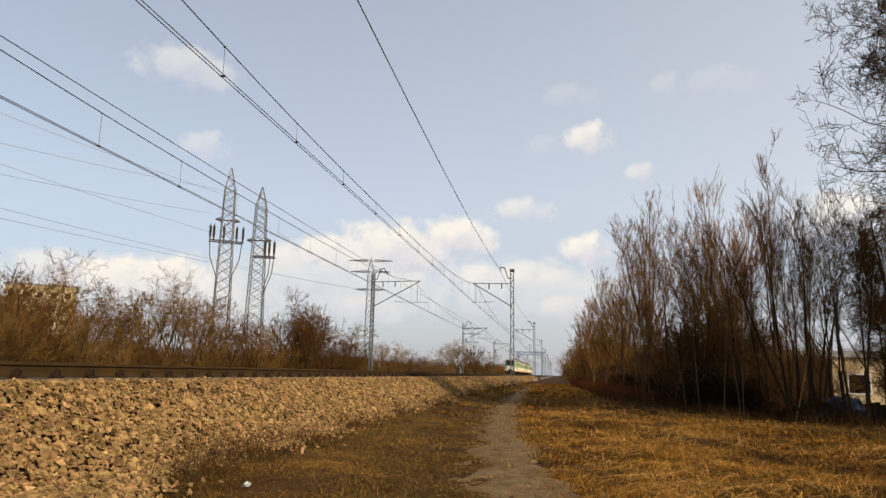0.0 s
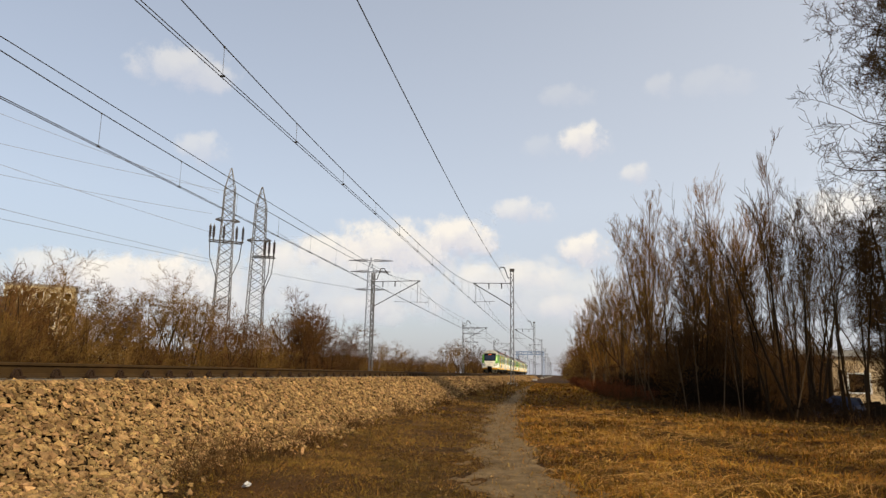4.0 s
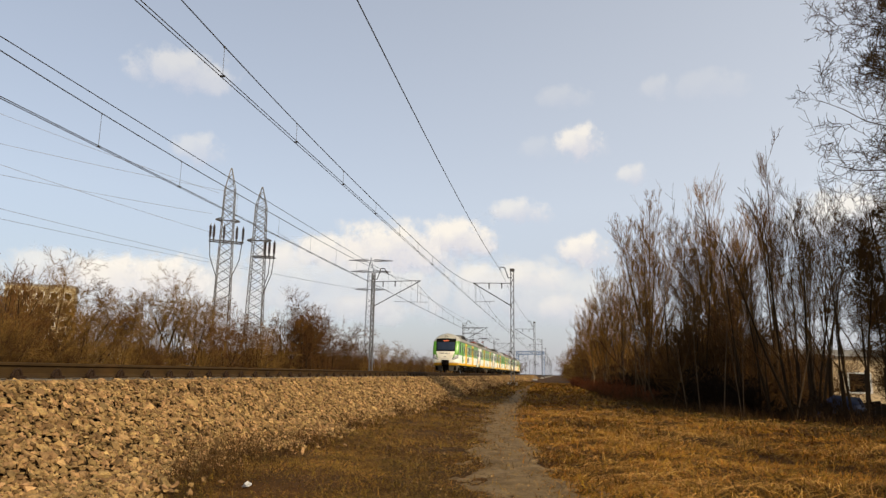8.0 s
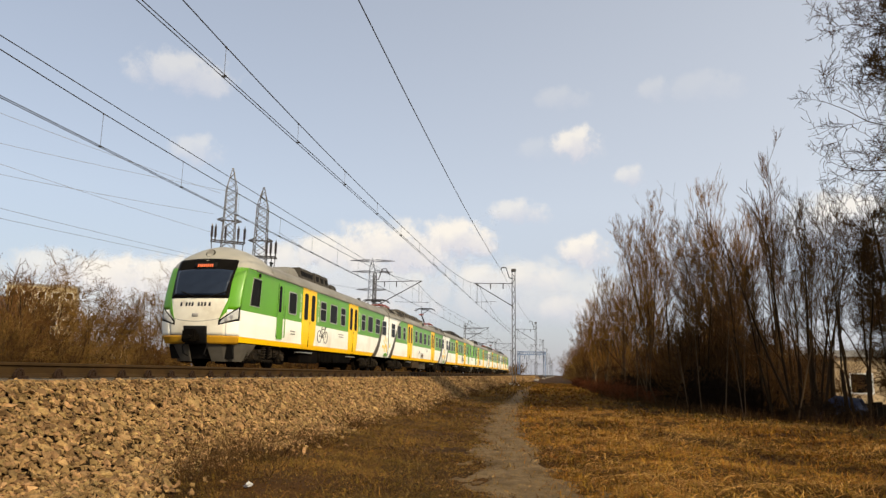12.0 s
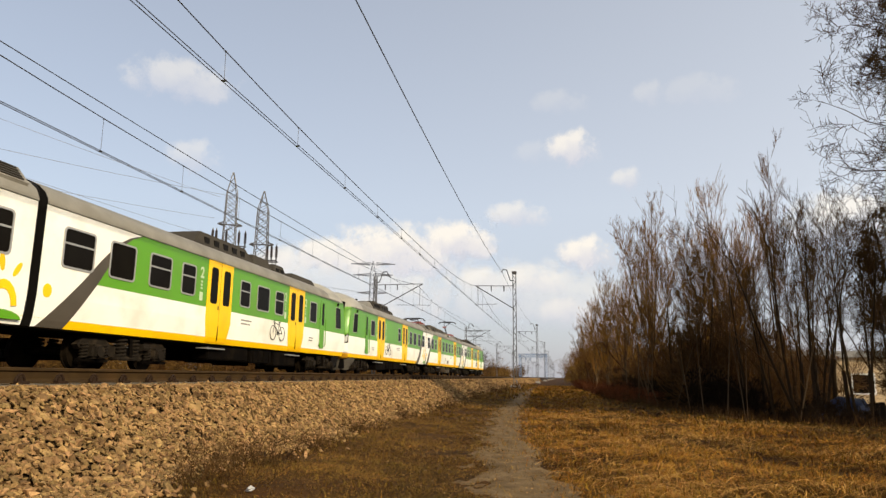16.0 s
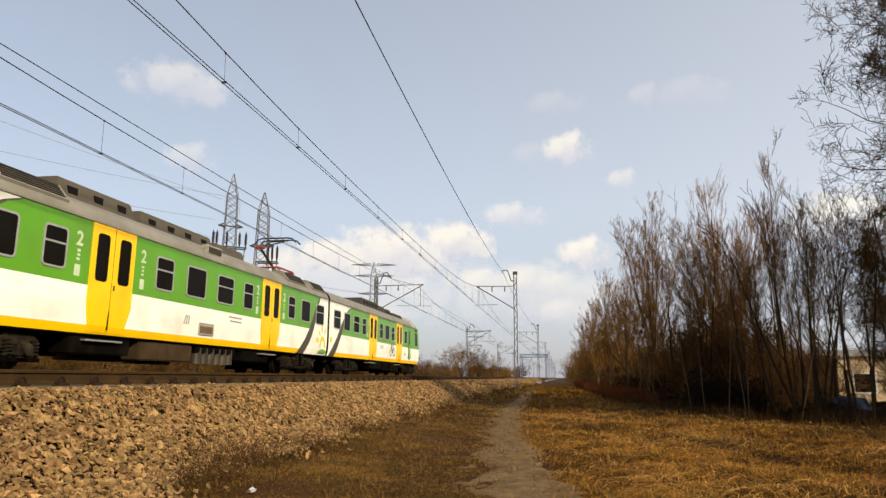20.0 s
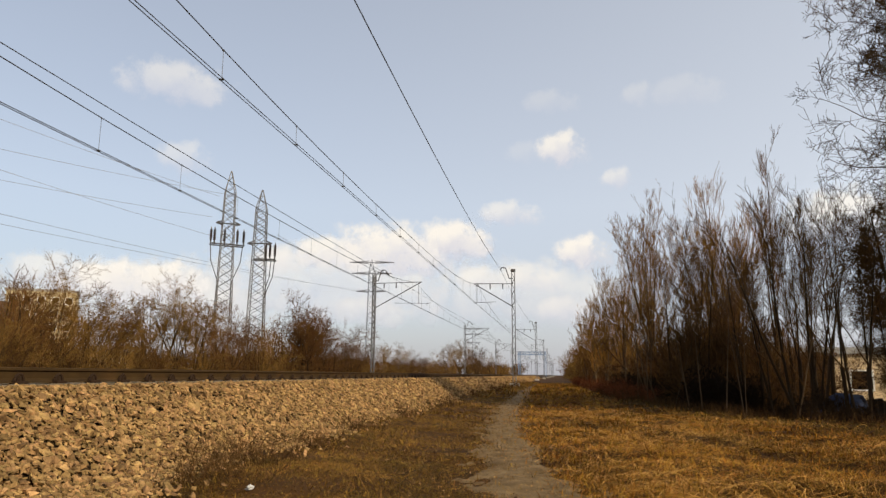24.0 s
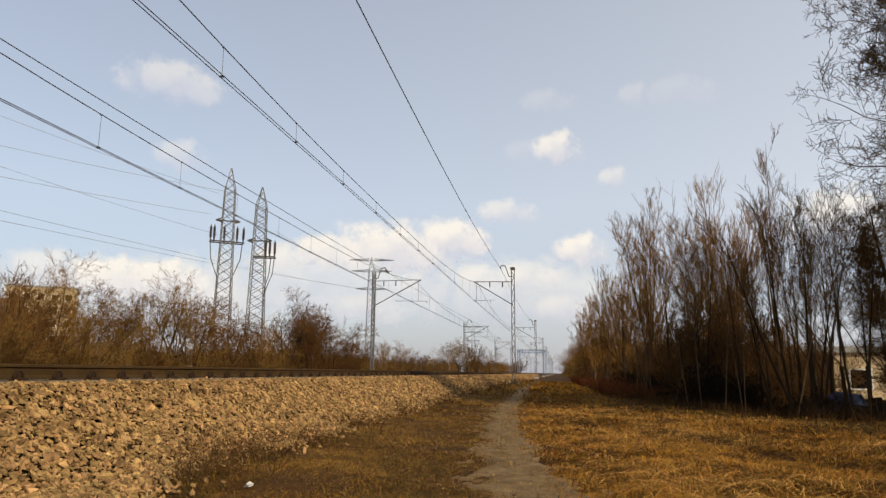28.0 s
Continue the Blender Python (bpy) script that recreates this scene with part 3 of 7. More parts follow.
def make_mast(side):
    """A two-channel lattice mast with a cantilever towards the track. side -1: the arm points to -x."""
    near = side < 0
    t = thing("catenary_mast", NX if near else FX, POLE_Y, 0, "galvanised steel catenary mast on a concrete foot with a cantilever arm", "catenary mast", "masts along the line")
    base, top = (-0.95, 8.75) if near else (-0.55, 8.75)
    part("foundation", boxed(-0.4, 0.4, -0.4, 0.4, base - 0.3, base + 0.3, 0.04), M_CONCRETE, t, "weathered concrete foot")
    for s in (-1, 1):
        bm = bmesh.new()
        box(bm, s * 0.13 - 0.03, s * 0.13 + 0.03, -0.11, 0.11, base, top)
        part("channel", bm, M_STEEL, t)
    bars2 = []
    for d in (1, -1):
        bm = rods([((d * 0.13, 0, 0), (-d * 0.13, 0, 0.48))], 0.022, 4)
        me = bpy.data.meshes.new("lacing_bar")
        bm.to_mesh(me)
        bm.free()
        me.materials.append(M_STEEL)
        bars2.append(me)
    k, z = 0, base + 0.5
    while z < top - 0.5:
        for y in (-0.10, 0.10):
            part("lacing_bar", bars2[k % 2], None, t).location = (0, y, z)
        z += 0.48
        k += 1
    s = side
    reach = (XN - 0.15 - NX if near else XF + 0.15 - FX) * s
    zt = 7.78 if near else 8.02
    part("top_tube", rods([((0, 0, zt - 0.05), (s * (reach + 0.25), 0, zt))], 0.032), M_DARKSTEEL, t)
    part("brace_tube", rods([((0, 0, 5.72), (s * (reach + 0.25), 0, zt))], 0.042), M_DARKSTEEL, t)
    part("register_tube", rods([((s * reach * 0.48, 0, 6.18), (s * (reach + 0.95 if not near else reach + 0.3), 0, 6.12)), ((s * (reach + 0.75 if not near else reach * 0.62), 0, 6.12), (s * (reach + 0.75 if not near else reach * 0.62), 0, 5.95)),
                                ((s * reach, 0, zt), (s * reach, 0, 6.13))], 0.018), M_DARKSTEEL, t)
    for x in (0.9, 2.0):
        bm = bmesh.new()
        rod(bm, (s * x, 0, zt - 0.02), (s * x, 0, zt - 0.50), 0.05, sides=8)
        part("insulator", bm, M_INSUL, t)
    arm = [((0, 0, 8.2), (s * 0.35, 0, 8.2)), ((s * 0.35, 0, 8.2), (s * 0.65, 0, 9.12)), ((s * 0.65, 0, 9.12), (s * 1.0, 0, 9.16)), ((s * 1.0, 0, 9.16), (s * 1.08, 0, 8.98))]
    part("feeder_bracket", rods(arm, 0.045), M_DARKSTEEL, t)
    part("feeder_insulator", rods([((s * 1.08, 0, 8.98), (s * (1.06 if near else 1.38), 0, 8.93 if near else 8.60))], 0.06, 8), M_INSUL, t)
    if near:
        part("cap", boxed(-0.2, 0.2, -0.16, 0.16, top, top + 0.25, 0.03), M_DARKSTEEL, t)
    return t


def make_line():
    for near in (True, False):
        m = make_mast(-1 if near else 1)
        for k in range(-2, 9):
            if k:
                copy_thing(m, Matrix.Translation((NX if near else FX, POLE_Y + SPAN * k, 0)))
        # axis of the wires, the carrier's lowest and highest point, first dropper and step, the feeder's run between masts
        xc, mid, end, first, step, fx0, fx1, fz, sag = (-6.69, 6.36, 7.73, 12.05, 4.05, -4.27, -4.70, 8.25, 0.70) if near else (-12.21, 6.79, 8.0, 11.67, 4.08, -14.1, -14.6, 8.50, 0.12)
        wires = thing("overhead_wires", 0, 0, 0, "paired dark contact wires under a sagging carrier cable", "overhead wire", "overhead wires")
        ys = np.arange(-2 * SPAN + POLE_Y, POLE_Y + 7 * SPAN + 0.1, 2.0)
        ph = ((ys - POLE_Y) / SPAN) % 1.0
        even = np.floor((ys - POLE_Y) / SPAN + 1e-6).astype(int) % 2 == 0
        stag = np.where(even, 1, -1) * (2 * ph - 1) * 0.04

        def carrier_z(y):
            return mid + (end - mid) * np.abs(2 * (((y - POLE_Y) / SPAN) % 1.0) - 1) ** 2.8

        for s in (-1, 1):
            v, f = tubes([(np.stack([xc + stag + s * 0.045, ys, 5.94 + 0 * ys], 1), np.full(len(ys), 0.012))], 4)
            part("contact_wire", tri_mesh("contact_wire", v, f, M_WIRE), None, wires)
        v, f = tubes([(np.stack([xc + stag * 0.6, ys, carrier_z(ys)], 1), np.full(len(ys), 0.016))], 4)
        part("carrier_cable", tri_mesh("carrier_cable", v, f, M_WIRE), None, wires)
        for y in np.arange(first - 12 * step, 200, step):
            z = float(carrier_z(y))
            sg = float(np.interp(y, ys, stag))
            v, f = tubes([([(xc + sg, y, 5.92), (xc + sg * 0.6, y, z)], [0.007, 0.007])], 4)
            part("dropper", tri_mesh("dropper", v, f, M_WIRE), None, wires)
            bm = bmesh.new()
            box(bm, -0.055, 0.055, -0.02, 0.02, -0.02, 0.02, 0.006)
            part("dropper_clamp", bm, M_WIRE, wires).location = (xc + sg, y, 5.94)
            bm = bmesh.new()
            box(bm, -0.018, 0.018, -0.03, 0.03, -0.025, 0.015, 0.006)
            part("dropper_clamp", bm, M_WIRE, wires).location = (xc + sg * 0.6, y, z)
        v, f = tubes([(np.stack([np.where(even, fx1 + (fx0 - fx1) * ph, fx0 + (fx1 - fx0) * ph), ys, fz + sag * (2 * ph - 1) ** 2], 1), np.full(len(ys), 0.017))], 4)
        fw = new("feeder_wire", tri_mesh("feeder_wire", v, f, M_WIRE))
        tagged(fw, "single dark feeder cable strung from mast top to mast top", "feeder wire", "overhead wires")


make_line()


def make_tower(name, x, y, top, base, arms, rz, steel=None, r=0.066):
    t = thing(name, x, y, 0, "grey steel lattice power pylon with cable terminations", "pylon", "power pylons", rz=rz)
    bm = lattice(bmesh.new(), base, top * 0.78, 1.3, 0.78, 1.3, 0.78, 18, r, True)
    part("tower_body", bm, steel or M_PYLON, t)
    bm = lattice(bmesh.new(), top * 0.78, top * 0.89, 0.78, 0.72, 0.78, 0.72, 3, r, True)
    lattice(bm, top * 0.89, top, 0.72, 0.06, 0.72, 0.06, 4, 0.06)
    part("tower_peak", bm, steel or M_PYLON, t)
    for z, w in arms:
        part("crossarm", rods([((-w, 0, z), (w, 0, z)), ((-w, 0, z), (-0.8, 0.6, z + 0.5)), ((w, 0, z), (0.8, 0.6, z + 0.5)), ((-w, 0, z), (-0.8, -0.6, z - 0.4)), ((w, 0, z), (0.8, -0.6, z - 0.4))], 0.10), steel or M_DARKSTEEL, t)
    return t


def make_towers():
    for x, y, top, sh in ((-47.2, 90.0, 29.6, 0), (-42.1, 90.0, 26.5, 1)):
        t = make_tower("pylon", x, y, top, -1.5, [(top - 8.0, 1.7)], 35 - 20 * sh)
        zp = top - 11.2 if not sh else top - 10.4
        xa = -2.3 if not sh else -0.6
        part("platform", rods([((xa, -0.7, zp), (2.3, -0.7, zp)), ((xa, 0.7, zp), (2.3, 0.7, zp)), ((xa, -0.7, zp), (xa, 0.7, zp)), ((2.3, -0.7, zp), (2.3, 0.7, zp))], 0.10), M_DARKSTEEL, t)
        for px in ((-2.3, -1.8, -0.4, 1.4, 2.3) if not sh else (0.9, 1.5, 2.2)):
            ribs = [(zp, 0.10), (zp + 0.55, 0.10)] + [(zp + 0.6 + 0.13 * k, 0.22 if k % 2 else 0.13) for k in range(13)] + [(zp + 2.3, 0.08), (zp + 2.55, 0.04)]
            v, f = tubes([([(px, 0, z) for z, _ in ribs], [r for _, r in ribs])], 8)
            part("cable_termination", tri_mesh("cable_termination", v, f, M_INSUL), None, t, "dark ribbed cable sealing end")
        for px in ((-2.3, 2.2) if not sh else (1.7, 2.2)):
            pts = [(px, 0, zp), (px * 0.92, 0, zp - 2.4), (px * 0.66, 0, zp - 4.0), (0.95 * (1 if px > 0 else -1), 0.3, zp - 5.4), (1.0 * (1 if px > 0 else -1), 0.3, 1.0)]
            v, f = tubes([(pts, [0.065] * 5)], 5)
            part("down_cable", tri_mesh("down_cable", v, f, M_DARKSTEEL), None, t)
    # The far pylons take a paler colour that puts distance haze on the steel.
    t = make_tower("pylon", -50.6, 180.0, 31.5, -1.5, [(30.7, 6.2), (27.6, 5.6), (22.6, 4.2)], 10, M_HVWIRE, 0.06)
    copy_thing(t, pose(-49.0, 400, -4, 0, 0, 10))
    # the line that runs off from the pylons
    runs = [((-48.8, 90, 19.6), (-58.4, 62, 21.5)), ((-49.8, 90, 22.7), (-59.6, 62, 20.8)), ((-48.9, 90, 25.8), (-58.7, 60, 27.0)), ((-47.4, 90, 26.0), (-58.2, 60, 23.6)),
            ((-54.7, 179.3, 22.7), (-57.3, 60, 16.9)), ((-52.2, 179.7, 22.7), (-57.1, 60, 15.8)), ((-39.6, 90, 19.8), (-52.9, 178, 25.8))]
    for a, b in runs:
        a, b = np.array(a), np.array(b)
        b = a + (b - a) * 1.25 if b[1] < 80 else b
        u = np.linspace(0, 1, 17)[:, None]
        p = a + (b - a) * u
        p[:, 2] -= (4 * u * (1 - u))[:, 0] * 0.006 * np.linalg.norm(b - a)
        v, f = tubes([(p, np.full(17, 0.028))], 3)
        tagged(new("power_line", tri_mesh("power_line", v, f, M_HVWIRE)), "thin aluminium power line sagging from a pylon", "power line", "power lines")


make_towers()


def make_gantry(y):
    t = thing("signal_gantry", 0, y, 0, "blue steel portal gantry spanning the tracks far away", "gantry")
    for x in (-14.7, -4.9):
        part("leg", lattice(bmesh.new(), -1.0, 8.6, 0.35, 0.35, 0.35, 0.35, 9, 0.09), M_BLUESTEEL, t).location = (x, 0, 0)
    bm = bmesh.new()
    for z in (7.6, 8.7):
        for yy in (-0.4, 0.4):
            rod(bm, (-15.1, yy, z), (-4.5, yy, z), 0.1, sides=4)
    for i in range(13):
        x = -15.1 + i * 0.815
        rod(bm, (x, 0.4, 7.6), (x + 0.815, 0.4, 8.7), 0.07, sides=4)
        rod(bm, (x, -0.4, 8.7), (x + 0.815, -0.4, 7.6), 0.07, sides=4)
    part("crossbeam", bm, M_BLUESTEEL, t)
    for x in (-12.5, -10.8, -6.8):
        part("hanger", rods([((x, 0, 7.6), (x, 0, 5.9))], 0.08), M_BLUESTEEL, t)


make_gantry(262.0)


# ---- the train: two three-car electric units coupled together ----
# In each car y runs from its front end backwards, z from the rail head up, x across.
HALF = 1.44
Z_SKIRT, Z_BAND, Z_WAIST, Z_GUTTER, Z_ROOF = 0.89, 1.08, 1.98, 3.51, 4.22
L_END, L_MID = 20.9, 22.12
ROOF_ARC = [(HALF, Z_GUTTER), (1.43, 3.60), (1.36, 3.74), (1.18, 3.90), (0.92, 4.03), (0.6, 4.13), (0.3, 4.19), (0.0, Z_ROOF)]
SIDE = [(1.36, Z_SKIRT), (1.405, Z_BAND), (HALF, 1.55), (HALF, Z_WAIST), (HALF, 2.7), (HALF, 3.3), (HALF, Z_GUTTER)]


def side_x(z):
    return float(np.interp(z, [p[1] for p in SIDE], [p[0] for p in SIDE]))


def shell(y0, y1, car, roof_from=None):
    """The body sides in their painted bands and the roof, each a part."""
    for name, z0, z1, m in (("skirt_band", Z_SKIRT, Z_BAND, M_YELLOW), ("lower_panel", Z_BAND, Z_WAIST, M_WHITE), ("upper_panel", Z_WAIST, Z_GUTTER - 0.02, M_GREEN)):
        for s in (-1, 1):
            zs = [z0] + [z for _, z in SIDE if z0 < z < z1] + [z1]
            n = max(2, int((y1 - y0) / 2.5))
            ys = np.linspace(y0, y1, n + 1)
            V = [(s * side_x(z), y, z) for y in ys for z in zs] + [(s * (side_x(z) - 0.08), y, z) for y in ys for z in zs]
            k, off = len(zs), len(ys) * len(zs)
            F = []
            for i in range(n):
                for j in range(k - 1):
                    q = (i * k + j, (i + 1) * k + j, (i + 1) * k + j + 1, i * k + j + 1)
                    F += [q if s > 0 else q[::-1], tuple(off + a for a in (q[::-1] if s > 0 else q))]
                F += [(i * k, (i + 1) * k, off + (i + 1) * k, off + i * k)]
            part(name, mesh_of(name, V, F, m), None, car)
    arc = ROOF_ARC + [(-x, z) for x, z in ROOF_ARC[-2::-1]]
    ys = np.linspace(roof_from or y0, y1, 9)
    V = [(x, y, z) for y in ys for x, z in arc]
    k = len(arc)
    F = [(i * k + j, (i + 1) * k + j, (i + 1) * k + j + 1, i * k + j + 1) for i in range(len(ys) - 1) for j in range(k - 1)]
    me = mesh_of("roof", V, F, M_ROOF)
    me.polygons.foreach_set("use_smooth", [True] * len(F))
    part("roof", me, None, car)
    for s in (-1, 1):
        part("gutter", boxed(s * (HALF - 0.01), s * (HALF + 0.035), y0, y1, Z_GUTTER - 0.035, Z_GUTTER + 0.03, 0.01), M_ROOF, car)
    part("floor", boxed(-1.34, 1.34, y0 + 0.02, y1 - 0.02, 0.86, 1.0), M_UNDER, car)


def bulkhead(y, car, m=M_RUBBER):
    out = [(x, z) for x, z in SIDE] + ROOF_ARC[1:] + [(-x, z) for x, z in ROOF_ARC[-2:0:-1]] + [(-x, z) for x, z in SIDE[::-1]]
    bm = bmesh.new()
    a = [bm.verts.new((x * 0.995, y - 0.03, z)) for x, z in out]
    b = [bm.verts.new((x * 0.995, y + 0.03, z)) for x, z in out]
    n = len(out)
    bm.faces.new(a), bm.faces.new(b[::-1])
    for i in range(n):
        bm.faces.new((a[i], b[i], b[(i + 1) % n], a[(i + 1) % n]))
    bmesh.ops.recalc_face_normals(bm, faces=bm.faces)
    part("end_wall", bm, m, car)


def window(car, s, y0, y1, z0=2.22, z1=3.14, split=True):
    """An aluminium-framed window; split ones have a hinged top light."""
    x = s * HALF
    w = part("window", ring_plate(bmesh.new(), rounded(y0, y1, z0, z1, 0.11), rounded(y0 + 0.045, y1 - 0.045, z0 + 0.045, z1 - 0.045, 0.08), x - s * 0.01, x + s * 0.022), M_ALU, car)
    part("pane", prism(bmesh.new(), rounded(y0 + 0.04, y1 - 0.04, z0 + 0.04, z1 - 0.04, 0.085), x - s * 0.005, x + s * 0.010), M_GLASS, w)
    if split:
        zc = z0 + 0.60 * (z1 - z0)
        part("transom", boxed(x, x + s * 0.024, y0 + 0.04, y1 - 0.04, zc - 0.022, zc + 0.022, 0.004), M_ALU, w)


def double_door(car, s, y0, y1):
    """Two yellow plug-door leaves in a yellow frame, narrower towards the sill."""
    mid = (y0 + y1) / 2
    x = s * HALF
    for k, (a, b) in enumerate(((y0, mid - 0.012), (mid + 0.012, y1))):
        bm = bmesh.new()
        lo_a, lo_b = (a + 0.16, b) if k == 0 else (a, b - 0.16)
        prof = [(0.93, 1.372 - HALF), (1.08, 1.412 - HALF), (1.55, 0.0), (1.9, 0.0), (3.47, 0.0)]
        ea = [lo_a, lo_a - 0.015 * (k == 0), a if k == 0 else a, a, a]
        eb = [lo_b, lo_b + 0.015 * (k == 1), b, b, b]
        rows = []
        for (z, dx), u, v in zip(prof, ea, eb):
            rows.append([bm.verts.new((x + s * (dx + 0.018), u, z)), bm.verts.new((x + s * (dx + 0.018), v, z)), bm.verts.new((x + s * (dx - 0.03), v, z)), bm.verts.new((x + s * (dx - 0.03), u, z))])
        for p, q in zip(rows, rows[1:]):
            for i in range(4):
                bm.faces.new((p[i], p[(i + 1) % 4], q[(i + 1) % 4], q[i]))
        bm.faces.new(rows[0]), bm.faces.new(rows[-1])
        bmesh.ops.recalc_face_normals(bm, faces=bm.faces)
        leaf = part("door_leaf", bm, M_YELLOW, car, "yellow sliding door leaf")
        c = (a + b) / 2
        part("door_seal", ring_plate(bmesh.new(), rounded(c - 0.215, c + 0.215, 2.12, 3.26, 0.10), rounded(c - 0.19, c + 0.19, 2.145, 3.235, 0.085), x + s * 0.01, x + s * 0.028), M_RUBBER, leaf)
        part("door_pane", prism(bmesh.new(), rounded(c - 0.2, c + 0.2, 2.135, 3.245, 0.09), x + s * 0.012, x + s * 0.023), M_GLASS, leaf)
    part("door_joint", boxed(x - s * 0.01, x + s * 0.012, mid - 0.02, mid + 0.02, 1.0, 3.46), M_RUBBER, car)
    part("door_button", boxed(x + s * 0.012, x + s * 0.03, mid + 0.06, mid + 0.12, 1.95, 2.08, 0.008), M_DARKBOX, car)
    part("step", boxed(s * 1.1, s * 1.42, y0 + 0.15, y1 - 0.15, 0.72, 0.76, 0.008), M_ALU, car, "worn metal footstep")


def bars(car, s, y, z, rows, m, w=0.16, h=0.05, gap=0.085, name="lettering"):
    """Small lettering that cannot be read: plain bars."""
    for i in range(rows):
        part(name, boxed(s * HALF, s * (HALF + 0.007), y - w / 2 * (1 - 0.25 * (i % 2)), y + w / 2, z - i * gap - h / 2, z - i * gap + h / 2), m, car)


FIGURE = []


def class_mark(car, s, y):
    """The second-class figure beside the doors, with small signs under it."""
    if not FIGURE:
        cu = bpy.data.curves.new("class_figure", "FONT")
        cu.body, cu.size, cu.extrude, cu.align_x = "2", 0.46, 0.002, "CENTER"
        cu.offset = 0.012
        tmp = new("text", cu)
        me = bpy.data.meshes.new_from_object(tmp)
        bpy.data.objects.remove(tmp)
        me.materials.clear()
        me.materials.append(M_LIGHTTXT)
        FIGURE.append(me)
    me = FIGURE[0]
    ob = part("class_figure", me, None, car)
    ob.matrix_local = Matrix.Translation((s * (HALF + 0.005), y, 2.84)) @ (pose(0, 0, 0, 90, 0, 90) if s > 0 else pose(0, 0, 0, 90, 0, -90))
    bars(car, s, y, 2.72, 3, M_LIGHTTXT, 0.10, 0.06, 0.10)
    part("pictogram", boxed(s * HALF, s * (HALF + 0.007), y - 0.09, y + 0.09, 2.14, 2.40), M_LIGHTTXT, car)


def bicycle(car, s, y):
    """The bicycle picture on the lower panel."""
    def ringpts(cy, cz, r):
        return [(s * (HALF + 0.004), cy + r * math.cos(a), cz + r * math.sin(a)) for a in np.linspace(0, 2 * math.pi, 25)]
    X = s * (HALF + 0.004)
    ls = [(ringpts(y - 0.47, 1.46, 0.30), [0.016] * 25), (ringpts(y + 0.47, 1.46, 0.30), [0.016] * 25), (ringpts(y - 0.02, 1.47, 0.07), [0.018] * 25)]
    for a, b in (((-0.47, 1.46), (-0.14, 1.88)), ((-0.14, 1.88), (-0.02, 1.47)), ((-0.02, 1.47), (-0.47, 1.46)), ((-0.14, 1.83), (0.33, 1.90)), ((0.33, 1.98), (0.47, 1.46)), ((0.33, 1.86), (-0.02, 1.47)), ((-0.27, 1.94), (-0.04, 1.94)), ((-0.14, 1.94), (-0.14, 1.84)), ((0.33, 1.98), (0.45, 1.97)), ((0.45, 1.97), (0.42, 1.86))):
        ls.append(([(X, y + a[0], a[1]), (X, y + b[0], b[1])], [0.018, 0.018]))
    ls = [([(p[0], y + (p[1] - y) * 0.88, 1.52 + (p[2] - 1.46) * 0.88) for p in pts], rad) for pts, rad in ls]
    v, f = tubes(ls, 4)
    part("bicycle_picture", tri_mesh("bicycle_picture", v, f, M_BLACK), None, car, "black line picture of a bicycle")


